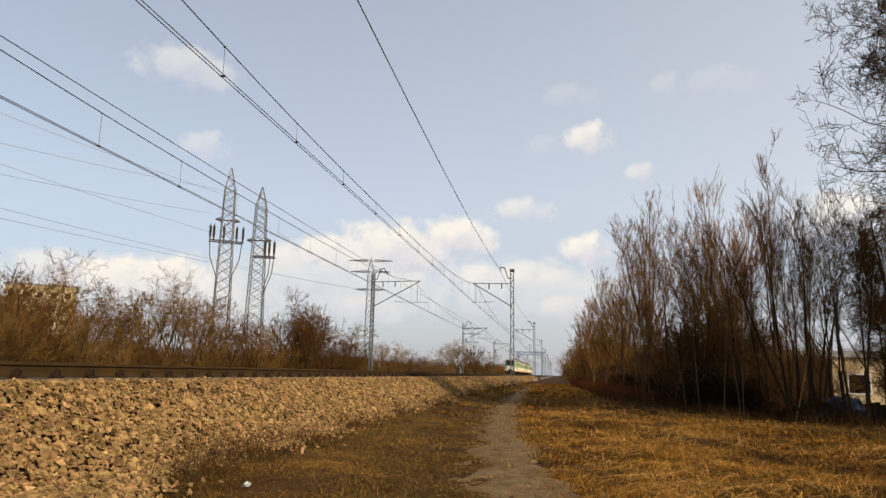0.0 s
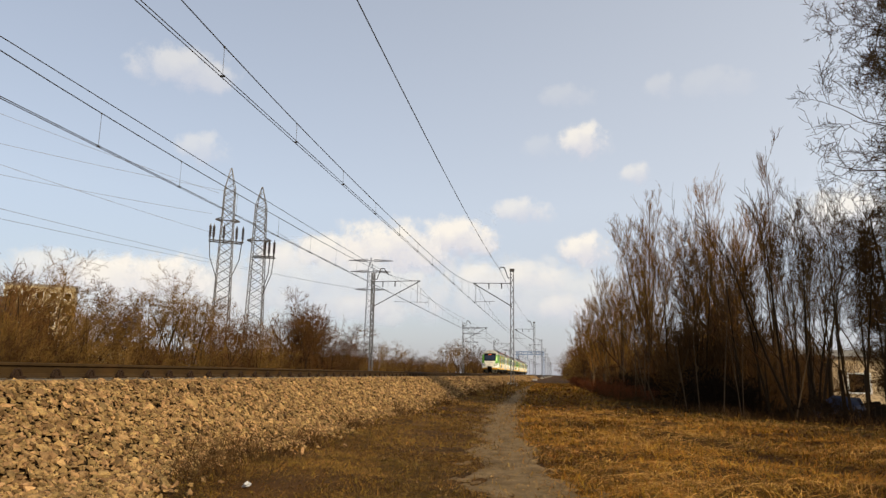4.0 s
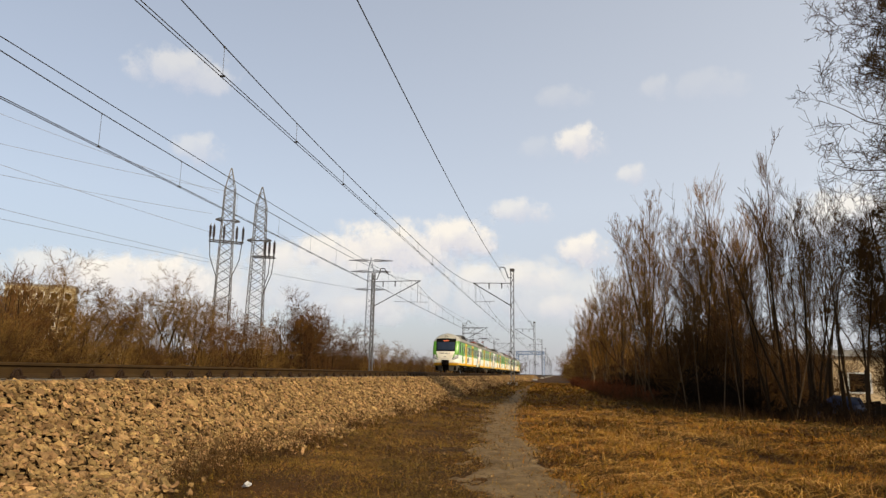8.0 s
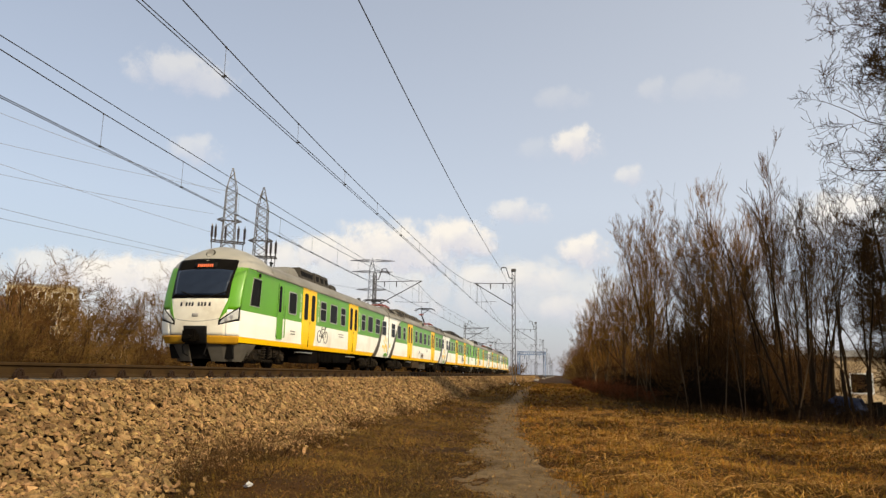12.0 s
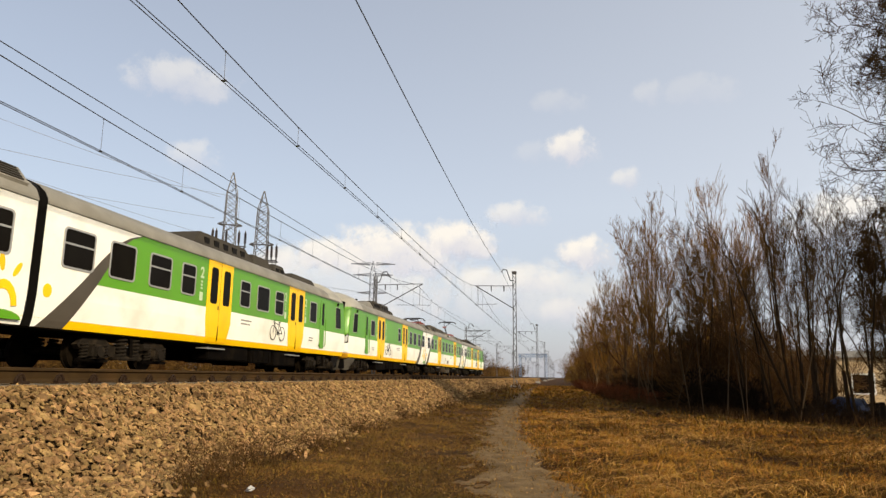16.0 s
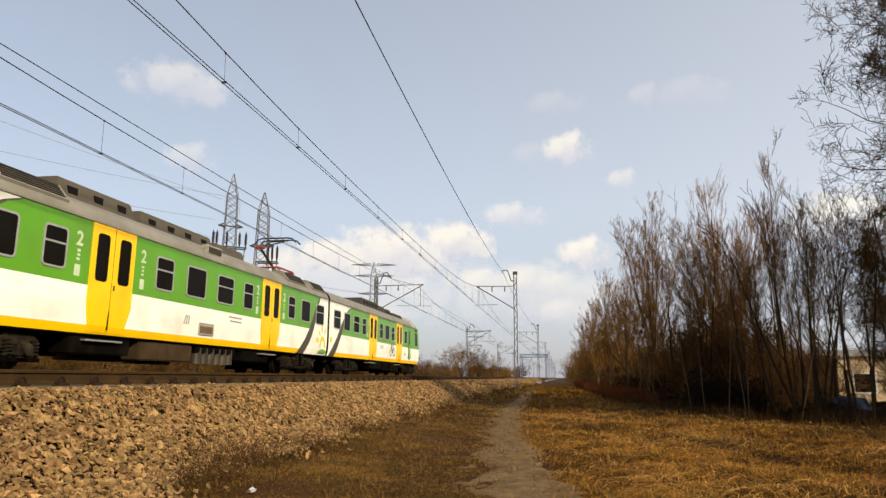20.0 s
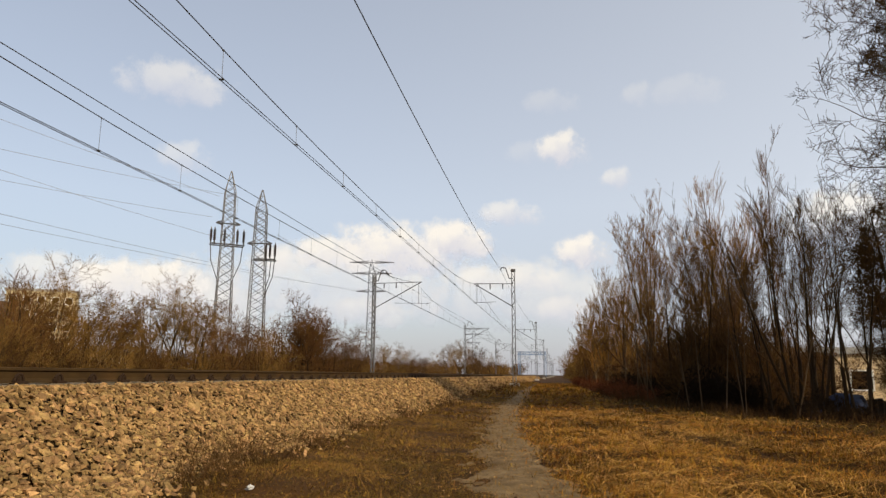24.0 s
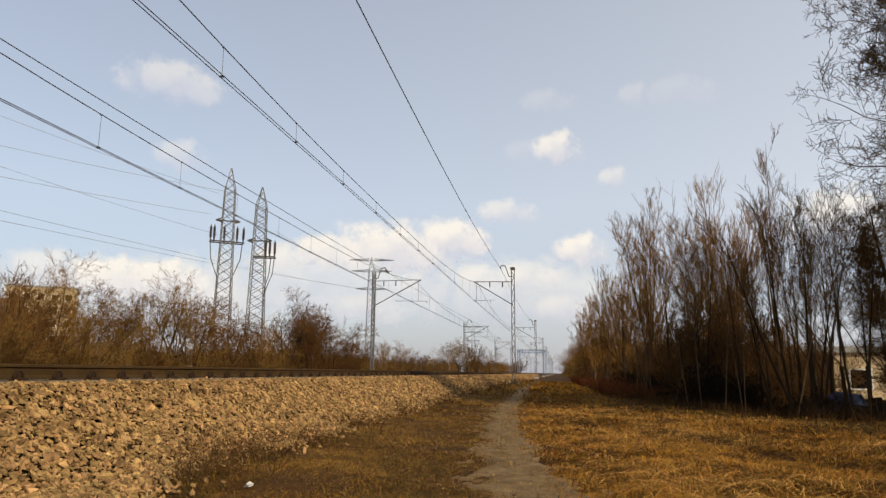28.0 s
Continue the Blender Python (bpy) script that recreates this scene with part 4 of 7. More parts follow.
def swoosh(car, s, y_end, way, wide):
    """White car end with a dark slanting band and a yellow flower; way +1: the car lies towards +y of the end."""
    x0, x1 = s * (HALF + 0.003), s * (HALF + 0.009)

    def edge(z):
        u = max(0.0, (z - 0.9) / 2.6)
        if wide:
            return float(np.interp(u, [0, 0.2, 0.42, 0.65, 0.85, 1.0], [2.75, 2.2, 1.78, 1.5, 1.3, 1.05]))
        return float(np.interp(u, [0, 0.2, 0.42, 0.65, 0.82, 0.92, 1.0], [0.12, 0.70, 1.32, 1.90, 2.38, 2.80, 3.45]))

    zs = list(np.linspace(Z_SKIRT, Z_GUTTER - 0.04, 18))
    for name, f0, f1, m, o in (("white_end", lambda z: 0.0, lambda z: edge(z) + 0.02, M_WHITE, 0.0), ("dark_band", edge, lambda z: edge(z) + float(np.interp(z, [0.9, 1.8, 2.8, 3.45], [0.8, 0.55, 0.30, 0.08])), M_STRIPE, 0.003)):
        V, F = [], []
        for z in zs:
            xx = s * (side_x(z) + 0.004 + o)
            V += [(xx, y_end + way * f0(z), z), (xx, y_end + way * f1(z), z)]
        for i in range(len(zs) - 1):
            F.append((2 * i, 2 * i + 1, 2 * i + 3, 2 * i + 2))
        n = len(V)
        V += [(x - s * 0.012, y, z) for x, y, z in V]
        F += [tuple(a + n for a in f[::-1]) for f in F]
        for i in range(len(zs) - 1):
            F += [(2 * i, 2 * i + 2, n + 2 * i + 2, n + 2 * i), (2 * i + 1, n + 2 * i + 1, n + 2 * i + 3, 2 * i + 3)]
        bm = bmesh.new()
        me = mesh_of(name, V, F)
        bm.from_mesh(me)
        bmesh.ops.recalc_face_normals(bm, faces=bm.faces)
        part(name, bm, m, car)
    if not wide:
        # the outermost petal of the flower on the next car
        drop = [(y_end + way * (0.26 + 0.13 * math.cos(a)), 1.66 + 0.15 * math.sin(a)) for a in np.linspace(0, 2 * math.pi, 13)[:-1]]
        part("petal", prism(bmesh.new(), drop, x0 + s * 0.006, x1 + s * 0.006), M_YELLOW, car)
        return
    # petals round a yellow arch, over a green leaf
    c, zc = y_end + way * 0.62, 1.5
    for a, d, w in ((100, 0.58, 0.07), (58, 0.56, 0.065), (140, 0.56, 0.065), (176, 0.66, 0.12)):
        pc, pz = c + way * -d * math.cos(radians(a)), zc + d * math.sin(radians(a))
        t = radians(a)
        pts = []
        for k in range(10):
            q = 2 * math.pi * k / 10
            u, v = 0.18 * math.cos(q), w * math.sin(q)
            pts.append((pc + way * -(u * math.cos(t) - v * math.sin(t)), pz + u * math.sin(t) + v * math.cos(t)))
        part("petal", prism(bmesh.new(), pts, x0 + s * 0.004, x1 + s * 0.004), M_YELLOW, car)
    arch = [(c + 0.38 * math.cos(t), zc - 0.30 + 0.55 * math.sin(t)) for t in np.linspace(0.1, math.pi - 0.1, 9)] + [(c + 0.24 * math.cos(t), zc - 0.30 + 0.36 * math.sin(t)) for t in np.linspace(math.pi - 0.1, 0.1, 9)]
    part("yellow_arch", prism(bmesh.new(), arch, x0 + s * 0.004, x1 + s * 0.004), M_YELLOW, car)
    leaf = [(c + 0.52 * math.cos(t), 0.98 + 0.18 * math.sin(t)) for t in np.linspace(0, math.pi, 10)]
    part("green_leaf", prism(bmesh.new(), leaf, x0 + s * 0.004, x1 + s * 0.004), M_GREEN, car)


COILS = {}


def coil(r, h, turns, wire):
    """A wound spring that stands on the origin; alike springs share one mesh."""
    key = (r, h, turns)
    if key not in COILS:
        n = turns * 9
        pts = [(r * math.cos(2 * math.pi * k / 9), r * math.sin(2 * math.pi * k / 9), h * k / n) for k in range(n + 1)]
        v, f = tubes([(pts, [wire] * (n + 1))], 5)
        COILS[key] = tri_mesh("spring", v, f, M_BOGIE, True)
    return COILS[key]


def bogie(car, y, parent_z=0.0):
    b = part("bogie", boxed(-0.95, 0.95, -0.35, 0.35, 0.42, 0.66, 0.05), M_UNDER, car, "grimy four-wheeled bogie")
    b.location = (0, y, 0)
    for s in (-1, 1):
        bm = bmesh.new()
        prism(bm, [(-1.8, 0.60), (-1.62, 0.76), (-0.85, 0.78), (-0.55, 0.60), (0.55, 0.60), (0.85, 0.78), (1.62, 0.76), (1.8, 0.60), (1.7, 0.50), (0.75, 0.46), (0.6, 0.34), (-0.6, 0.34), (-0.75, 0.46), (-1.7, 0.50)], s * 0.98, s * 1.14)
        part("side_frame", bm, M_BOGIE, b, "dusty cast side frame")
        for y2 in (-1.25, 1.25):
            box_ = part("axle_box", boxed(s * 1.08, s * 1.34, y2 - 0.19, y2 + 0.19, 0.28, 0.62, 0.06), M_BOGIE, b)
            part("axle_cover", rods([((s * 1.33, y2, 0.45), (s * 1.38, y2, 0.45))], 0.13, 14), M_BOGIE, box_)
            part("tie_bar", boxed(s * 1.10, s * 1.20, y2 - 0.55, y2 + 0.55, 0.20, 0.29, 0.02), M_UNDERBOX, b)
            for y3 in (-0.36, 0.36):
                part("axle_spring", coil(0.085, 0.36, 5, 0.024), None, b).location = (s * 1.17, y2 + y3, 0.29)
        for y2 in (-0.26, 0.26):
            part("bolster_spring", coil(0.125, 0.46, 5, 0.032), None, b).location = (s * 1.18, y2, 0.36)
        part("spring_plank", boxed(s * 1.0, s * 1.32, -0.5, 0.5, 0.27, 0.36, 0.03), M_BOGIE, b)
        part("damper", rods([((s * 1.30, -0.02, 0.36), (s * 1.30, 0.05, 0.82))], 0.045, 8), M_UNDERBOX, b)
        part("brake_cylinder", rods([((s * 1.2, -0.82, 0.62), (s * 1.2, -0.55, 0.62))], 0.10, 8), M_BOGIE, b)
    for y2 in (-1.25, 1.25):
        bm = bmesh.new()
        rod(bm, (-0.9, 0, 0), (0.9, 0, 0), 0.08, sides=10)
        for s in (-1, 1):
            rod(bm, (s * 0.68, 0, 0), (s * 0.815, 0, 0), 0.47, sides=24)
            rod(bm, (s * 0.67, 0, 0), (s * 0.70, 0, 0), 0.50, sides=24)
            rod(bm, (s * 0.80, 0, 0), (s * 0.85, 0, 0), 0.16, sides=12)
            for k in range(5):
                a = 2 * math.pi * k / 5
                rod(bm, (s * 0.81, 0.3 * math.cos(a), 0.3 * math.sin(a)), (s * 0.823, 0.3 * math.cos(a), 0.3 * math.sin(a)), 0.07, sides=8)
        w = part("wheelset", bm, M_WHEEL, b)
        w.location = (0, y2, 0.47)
        w["axle"] = 1
    return b


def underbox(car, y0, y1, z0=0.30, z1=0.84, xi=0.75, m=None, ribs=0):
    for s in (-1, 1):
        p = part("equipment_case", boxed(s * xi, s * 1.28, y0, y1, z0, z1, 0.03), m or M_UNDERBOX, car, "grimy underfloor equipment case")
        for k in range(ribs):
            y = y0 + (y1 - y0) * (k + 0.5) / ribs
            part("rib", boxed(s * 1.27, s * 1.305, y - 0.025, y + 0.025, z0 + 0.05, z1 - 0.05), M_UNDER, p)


def roof_case(car, y0, y1, half, z1, m=None, slope=0.25, vents=0):
    """A roof unit with sloping ends."""
    bm = bmesh.new()
    z0 = 3.9
    a = [(-half, y0, z0), (half, y0, z0), (half, y1, z0), (-half, y1, z0)]
    b = [(-half * 0.86, y0 + slope, z1), (half * 0.86, y0 + slope, z1), (half * 0.86, y1 - slope, z1), (-half * 0.86, y1 - slope, z1)]
    va, vb = [bm.verts.new(p) for p in a], [bm.verts.new(p) for p in b]
    bm.faces.new(va[::-1]), bm.faces.new(vb)
    for i in range(4):
        bm.faces.new((va[i], va[(i + 1) % 4], vb[(i + 1) % 4], vb[i]))
    bmesh.ops.bevel(bm, geom=list(bm.edges), offset=0.03, segments=2, affect="EDGES")
    c = part("roof_unit", bm, m or M_DARKBOX, car, "dark roof-mounted equipment case")
    for k in range(vents):
        y = y0 + slope + (y1 - y0 - 2 * slope) * (k + 0.5) / vents
        for s in (-1, 1):
            part("vent", boxed(s * half * 0.87, s * half * 0.945, y - 0.16, y + 0.16, z0 + 0.16, z1 - 0.16), M_RUBBER, c)
    return c


def front_y(u, z):
    """How far the cab front lies behind its foremost point, at u across (-1 to 1) and height z."""
    b = float(np.interp(z, [0.6, 0.9, 1.15, 1.5, 1.95, 2.4, 2.9, 3.45, 3.9], [0.05, -0.06, -0.14, -0.18, -0.17, -0.12, 0.0, 0.20, 0.40]))
    return b + 0.20 * abs(u) ** 2 + 0.14 * abs(u) ** 5


def front_half(z):
    return float(np.interp(z, [0.6, 0.89, 1.1, 1.6, 3.2, 3.51, 3.9], [1.22, 1.36, 1.41, HALF, HALF, 1.435, 1.36]))


def patch(u0, u1, z0, z1, out=0.0, nu=12, nz=10, cut=None, thick=0.03):
    """A curved plate of the cab front. cut(u, v) bends the outline."""
    bm = bmesh.new()
    g = []
    for j in range(nz + 1):
        row = []
        for i in range(nu + 1):
            u, v = u0 + (u1 - u0) * i / nu, z0 + (z1 - z0) * j / nz
            if cut:
                u, v = cut(i / nu, j / nz)
            y = front_y(u, v) - out
            row.append(bm.verts.new((u * front_half(v), y, v)))
        g.append(row)
    fs = [bm.faces.new((g[j][i], g[j][i + 1], g[j + 1][i + 1], g[j + 1][i])) for j in range(nz) for i in range(nu)]
    for f in fs:
        f.smooth = True
    bm.normal_update()
    if sum(f.normal.y for f in fs) > 0:
        bmesh.ops.reverse_faces(bm, faces=fs)
    if thick:
        # give the plate a rim that turns back into the body
        rim = [e for e in bm.edges if e.is_boundary]
        r = bmesh.ops.extrude_edge_only(bm, edges=rim)
        for v in r["geom"]:
            if isinstance(v, bmesh.types.BMVert):
                v.co.y += thick
    return bm


def cab(car, tail=False):
    """The moulded cab with its wide windscreen, lamps, coupler and deflector."""
    part("cab_skirt", patch(-1, 1, 0.82, 1.10, nu=24, nz=4), M_SKIRT, car, "grimy yellow skirt under the cab")
    part("cab_mask", patch(-0.72, 0.72, 1.10, 2.36, nu=18, nz=10), M_MASK, car, "dirt-streaked cream cab front")
    for s in (-1, 1):
        part("cab_cheek", patch(s * 0.72, s, 1.10, 1.98, nu=8, nz=8), M_WHITE, car)
        part("cab_pillar", patch(s * 0.72, s, 1.98, 3.50, nu=8, nz=12), M_GREEN, car, "glossy green corner pillar")
        # the lamp sits low in the corner, with a green sweep above it
        def lamp(a, b, s=s):
            u = s * (0.60 + 0.37 * a)
            return u, 1.50 + 0.17 * a + (0.08 + 0.27 * a) * b * (1 if a > 0.05 else 0.7)
        hl = part("headlamp", patch(0, 1, 0, 1, out=0.012, nu=10, nz=6, cut=lamp, thick=0.02), M_LENS, car, "clear swept-back headlamp")
        for a in (0.35, 0.65):
            u, v = lamp(a, 0.5)
            bm = bmesh.new()
            p = Vector((u * front_half(v), front_y(u, v) - 0.02, v))
            rod(bm, p, p + Vector((0, -0.02, 0)), 0.075, 0.066, sides=16)
            part("lamp_bowl", bm, M_ALU, hl)
        part("lamp_rim", patch(0, 1, 0, 1, out=0.006, nu=10, nz=6, cut=lambda a, b, s=s: (s * (0.555 + 0.44 * a), 1.45 + 0.165 * a + (0.15 + 0.34 * a) * b), thick=0.02), M_RUBBER, car)
        part("green_sweep", patch(0, 1, 0, 1, out=0.008, nu=6, nz=8, cut=lambda a, b, s=s: (s * (0.56 + 0.18 * b + (0.17 - 0.14 * b) * a), 1.60 + 0.78 * b + 0.3 * a * (1 - b)), thick=0.015), M_GREEN, car)
    part("screen_base", patch(-0.74, 0.74, 2.36, 3.78, out=0.004, nu=18, nz=12), M_RUBBER, car)
    ws = part("windscreen", patch(-0.82, 0.82, 2.40, 3.80, out=0.022, nu=24, nz=14, cut=lambda a, b: ((2 * a - 1) * (0.70 + 0.09 * b), 2.40 + 1.36 * b + 0.05 * (1 - (2 * a - 1) ** 2) * b), thick=0.04), M_GLASS, car, "wide dark wraparound windscreen")
    part("screen_glass", patch(0, 1, 0, 1, out=0.03, nu=20, nz=10, cut=lambda a, b: ((2 * a - 1) * (0.645 + 0.075 * b), 2.47 + 0.90 * b + 0.05 * (1 - (2 * a - 1) ** 2) * b), thick=0.01), M_SCREEN, ws, "blue-black glazing that mirrors the sky")
    part("destination_display", patch(-0.30, 0.30, 3.46, 3.66, out=0.045, nu=6, nz=2, thick=0.012), M_RUBBER, ws)
    for k in range(8):
        u = -0.2 + 0.052 * k
        part("display_letter", patch(u, u + 0.038, 3.49, 3.60, out=0.05, nu=2, nz=2, thick=0.006), M_ORANGE, ws)
    for s in (-1, 1):
        u0 = 0.12 * s + 0.12
        bm = bmesh.new()
        for k in range(4):
            a, b = k / 4, (k + 1) / 4
            ua, ub = u0 + s * 0.45 * a, u0 + s * 0.45 * b
            za, zb = 2.38 + 0.22 * a, 2.38 + 0.22 * b
            rod(bm, (ua * HALF, front_y(ua, za) - 0.05, za), (ub * HALF, front_y(ub, zb) - 0.05, zb), 0.018, sides=5)
        part("wiper", bm, M_RUBBER, car)
    # roof dome over the cab
    prof = [(front_y(0, 3.46), 3.46), (0.31, 3.70), (0.42, 3.90), (0.66, 4.12), (0.98, 4.28), (1.4, 4.38), (1.9, 4.40), (2.3, 4.38), (2.5, 4.24), (2.8, 4.12)]
    bm, g = bmesh.new(), []
    ax, az = [p[0] for p in ROOF_ARC[::-1]], [p[1] for p in ROOF_ARC[::-1]]
    for k, (yc, zc) in enumerate(prof):
        row = []
        for i in range(25):
            u = 2 * i / 24 - 1
            arc = (float(np.interp(abs(u) * HALF, ax, az)) - Z_GUTTER) / (Z_ROOF - Z_GUTTER)
            fade = 1 - k / (len(prof) - 1)
            y = yc + (0.20 * u * u + 0.14 * abs(u) ** 5) * fade
            row.append(bm.verts.new((u * (HALF - 0.004), y, 3.46 + (zc - 3.46) * max(arc, 0) + 0.05 * (k > 0))))
        g.append(row)
    fs = [bm.faces.new((g[j][i], g[j][i + 1], g[j + 1][i + 1], g[j + 1][i])) for j in range(len(prof) - 1) for i in range(24)]
    for f in fs:
        f.smooth = True
    bm.normal_update()
    if sum(f.normal.z for f in fs) < 0:
        bmesh.ops.reverse_faces(bm, faces=fs)
    part("cab_dome", bm, M_DOME, car, "cream-grey domed cab roof")
    bm = bmesh.new()
    c = Vector((0.0, 0.50, 4.02))
    for k in range(16):
        a, b = 2 * math.pi * k / 16, 2 * math.pi * (k + 1) / 16
        rod(bm, c + Vector((0.15 * math.cos(a), -0.0 + 0.09 * math.sin(a), 0.14 * math.sin(a))), c + Vector((0.15 * math.cos(b), 0.09 * math.sin(b), 0.14 * math.sin(b))), 0.028, sides=6)
    part("top_lamp_ring", bm, M_DARKBOX, car)
    bm = bmesh.new()
    rod(bm, c + Vector((0, 0.04, 0)), c + Vector((0, -0.01, 0.012)), 0.14, sides=18)
    part("top_lamp", bm, M_ROOF, car)
    # running number and emblem, not lettered
    for k, u in enumerate((-0.44, -0.30, -0.22, -0.14, 0.02, 0.10, 0.18, 0.29)):
        part("number_bar", patch(u, u + 0.05, 2.09, 2.22, out=0.008, nu=1, nz=1, thick=0.004), M_BLACK, car)
    part("emblem", patch(-0.1, 0.06, 1.72, 1.84, out=0.008, nu=3, nz=2, thick=0.004), M_GREYTXT, car)
    part("front_groove", patch(-0.55, 0.55, 1.60, 1.62, out=0.006, nu=14, nz=1, cut=lambda a, b: ((2 * a - 1) * 0.57, 1.56 + 0.10 * (2 * a - 1) ** 2 + 0.018 * b), thick=0.01), M_GREYTXT, car)
    # coupler, and a black plate that stands in for its shaded recess
    part("coupler_recess", patch(-0.30, 0.30, 0.80, 1.42, out=0.012, nu=8, nz=6, thick=0.02), M_RUBBER, car)
    cp = part("coupler", boxed(-0.16, 0.16, -0.42, 0.5, 0.92, 1.14, 0.03), M_UNDER, car, "black automatic coupler")
    part("coupler_head", boxed(-0.22, 0.22, -0.62, -0.36, 0.84, 1.28, 0.05), M_UNDERBOX, cp)
    part("coupler_cone", rods([((0.1, -0.6, 1.02), (0.1, -0.78, 1.02))], 0.07, 10), M_UNDER, cp)
    for x in (-0.42, 0.42):
        v, f = tubes([([(x, 0.1, 0.95), (x * 1.05, -0.1, 0.72), (x * 0.9, -0.12, 0.5), (x * 0.8, 0.1, 0.42)], [0.025] * 4)], 6)
        part("brake_hose", tri_mesh("brake_hose", v, f, M_RUBBER), None, car)
    bm = bmesh.new()
    prism(bm, [(0.25, 0.80), (0.45, 0.34), (0.55, 0.32), (0.40, 0.80)], -1.15, 1.15)
    part("deflector", bm, M_RUBBER, car, "black obstacle deflector")
    for s in (-1, 1):
        bm = bmesh.new()
        # the apron sweeps round the corner and leans in towards the rails
        top = [(0.34, 0.02), (0.85, 0.12), (1.15, 0.32), (1.31, 0.62), (1.35, 1.1), (1.35, 1.75)]
        low = [(0.40, 0.42), (0.80, 0.50), (1.02, 0.64), (1.12, 0.82), (1.15, 1.05), (1.15, 1.30)]
        va, vb = [bm.verts.new((s * x, y, 0.86)) for x, y in top], [bm.verts.new((s * x, y, 0.24)) for x, y in low]
        vc, vd = [bm.verts.new((s * (x - 0.03), y + 0.03, 0.86)) for x, y in top], [bm.verts.new((s * (x - 0.03), y + 0.03, 0.24)) for x, y in low]
        for i in range(5):
            for p, q in ((va, vb), (vc, vd), (va, vc), (vb, vd)):
                bm.faces.new((p[i], p[i + 1], q[i + 1], q[i]))
        for i in (0, 5):
            bm.faces.new((va[i], vb[i], vd[i], vc[i]))
        bmesh.ops.recalc_face_normals(bm, faces=bm.faces)
        part("side_apron", bm, M_RUBBER if tail else M_APRON, car, "black apron curving round below the cab" if tail else "grimy grey apron curving round below the cab")
        part("mirror_camera", boxed(s * 1.44, s * 1.52, 1.42, 1.50, 3.28, 3.42, 0.015), M_RUBBER, car)


def cab_side(car, s):
    """The fixed side window and the narrow crew door."""
    w = part("cab_window", ring_plate(bmesh.new(), [(0.86, 2.22), (1.60, 2.22), (1.68, 3.2), (1.04, 3.2)], [(0.94, 2.27), (1.55, 2.27), (1.62, 3.15), (1.09, 3.15)], s * 1.43, s * 1.462), M_RUBBER, car, "black-framed cab side window")
    part("bright_rim", ring_plate(bmesh.new(), [(0.835, 2.195), (1.625, 2.195), (1.705, 3.225), (1.02, 3.225)], [(0.86, 2.22), (1.60, 2.22), (1.68, 3.2), (1.04, 3.2)], s * 1.43, s * 1.456), M_ALU, w, "bright metal window rim")
    part("pane", prism(bmesh.new(), [(0.93, 2.26), (1.56, 2.26), (1.63, 3.16), (1.08, 3.16)], s * 1.435, s * 1.45), M_GLASS, w)
    d = part("crew_door", prism(bmesh.new(), [(3.3, 1.16), (3.80, 1.16), (3.80, 3.30), (3.3, 3.30)], s * 1.43, s * 1.452), M_GREEN, car, "narrow green crew door")
    part("crew_door_pane", prism(bmesh.new(), rounded(3.36, 3.60, 2.2, 3.22, 0.06), s * 1.445, s * 1.46), M_GLASS, d)
    for y in (3.29, 3.81):
        part("crew_door_gap", boxed(s * 1.43, s * 1.447, y - 0.018, y + 0.018, 1.2, 3.3), M_RUBBER, d)
    for y in (3.18, 3.94):
        part("handrail", rods([((s * 1.445, y, 1.25), (s * 1.49, y, 1.3)), ((s * 1.49, y, 1.3), (s * 1.49, y, 2.45)), ((s * 1.49, y, 2.45), (s * 1.445, y, 2.5))], 0.018), M_GREEN, car)
    part("crew_step", boxed(s * 1.1, s * 1.40, 3.2, 3.86, 0.42, 0.46, 0.01), M_UNDER, car)
    part("crew_ladder", rods([((s * 1.36, 3.22, 0.85), (s * 1.36, 3.22, 0.42)), ((s * 1.36, 3.84, 0.85), (s * 1.36, 3.84, 0.42))], 0.02), M_UNDER, car)


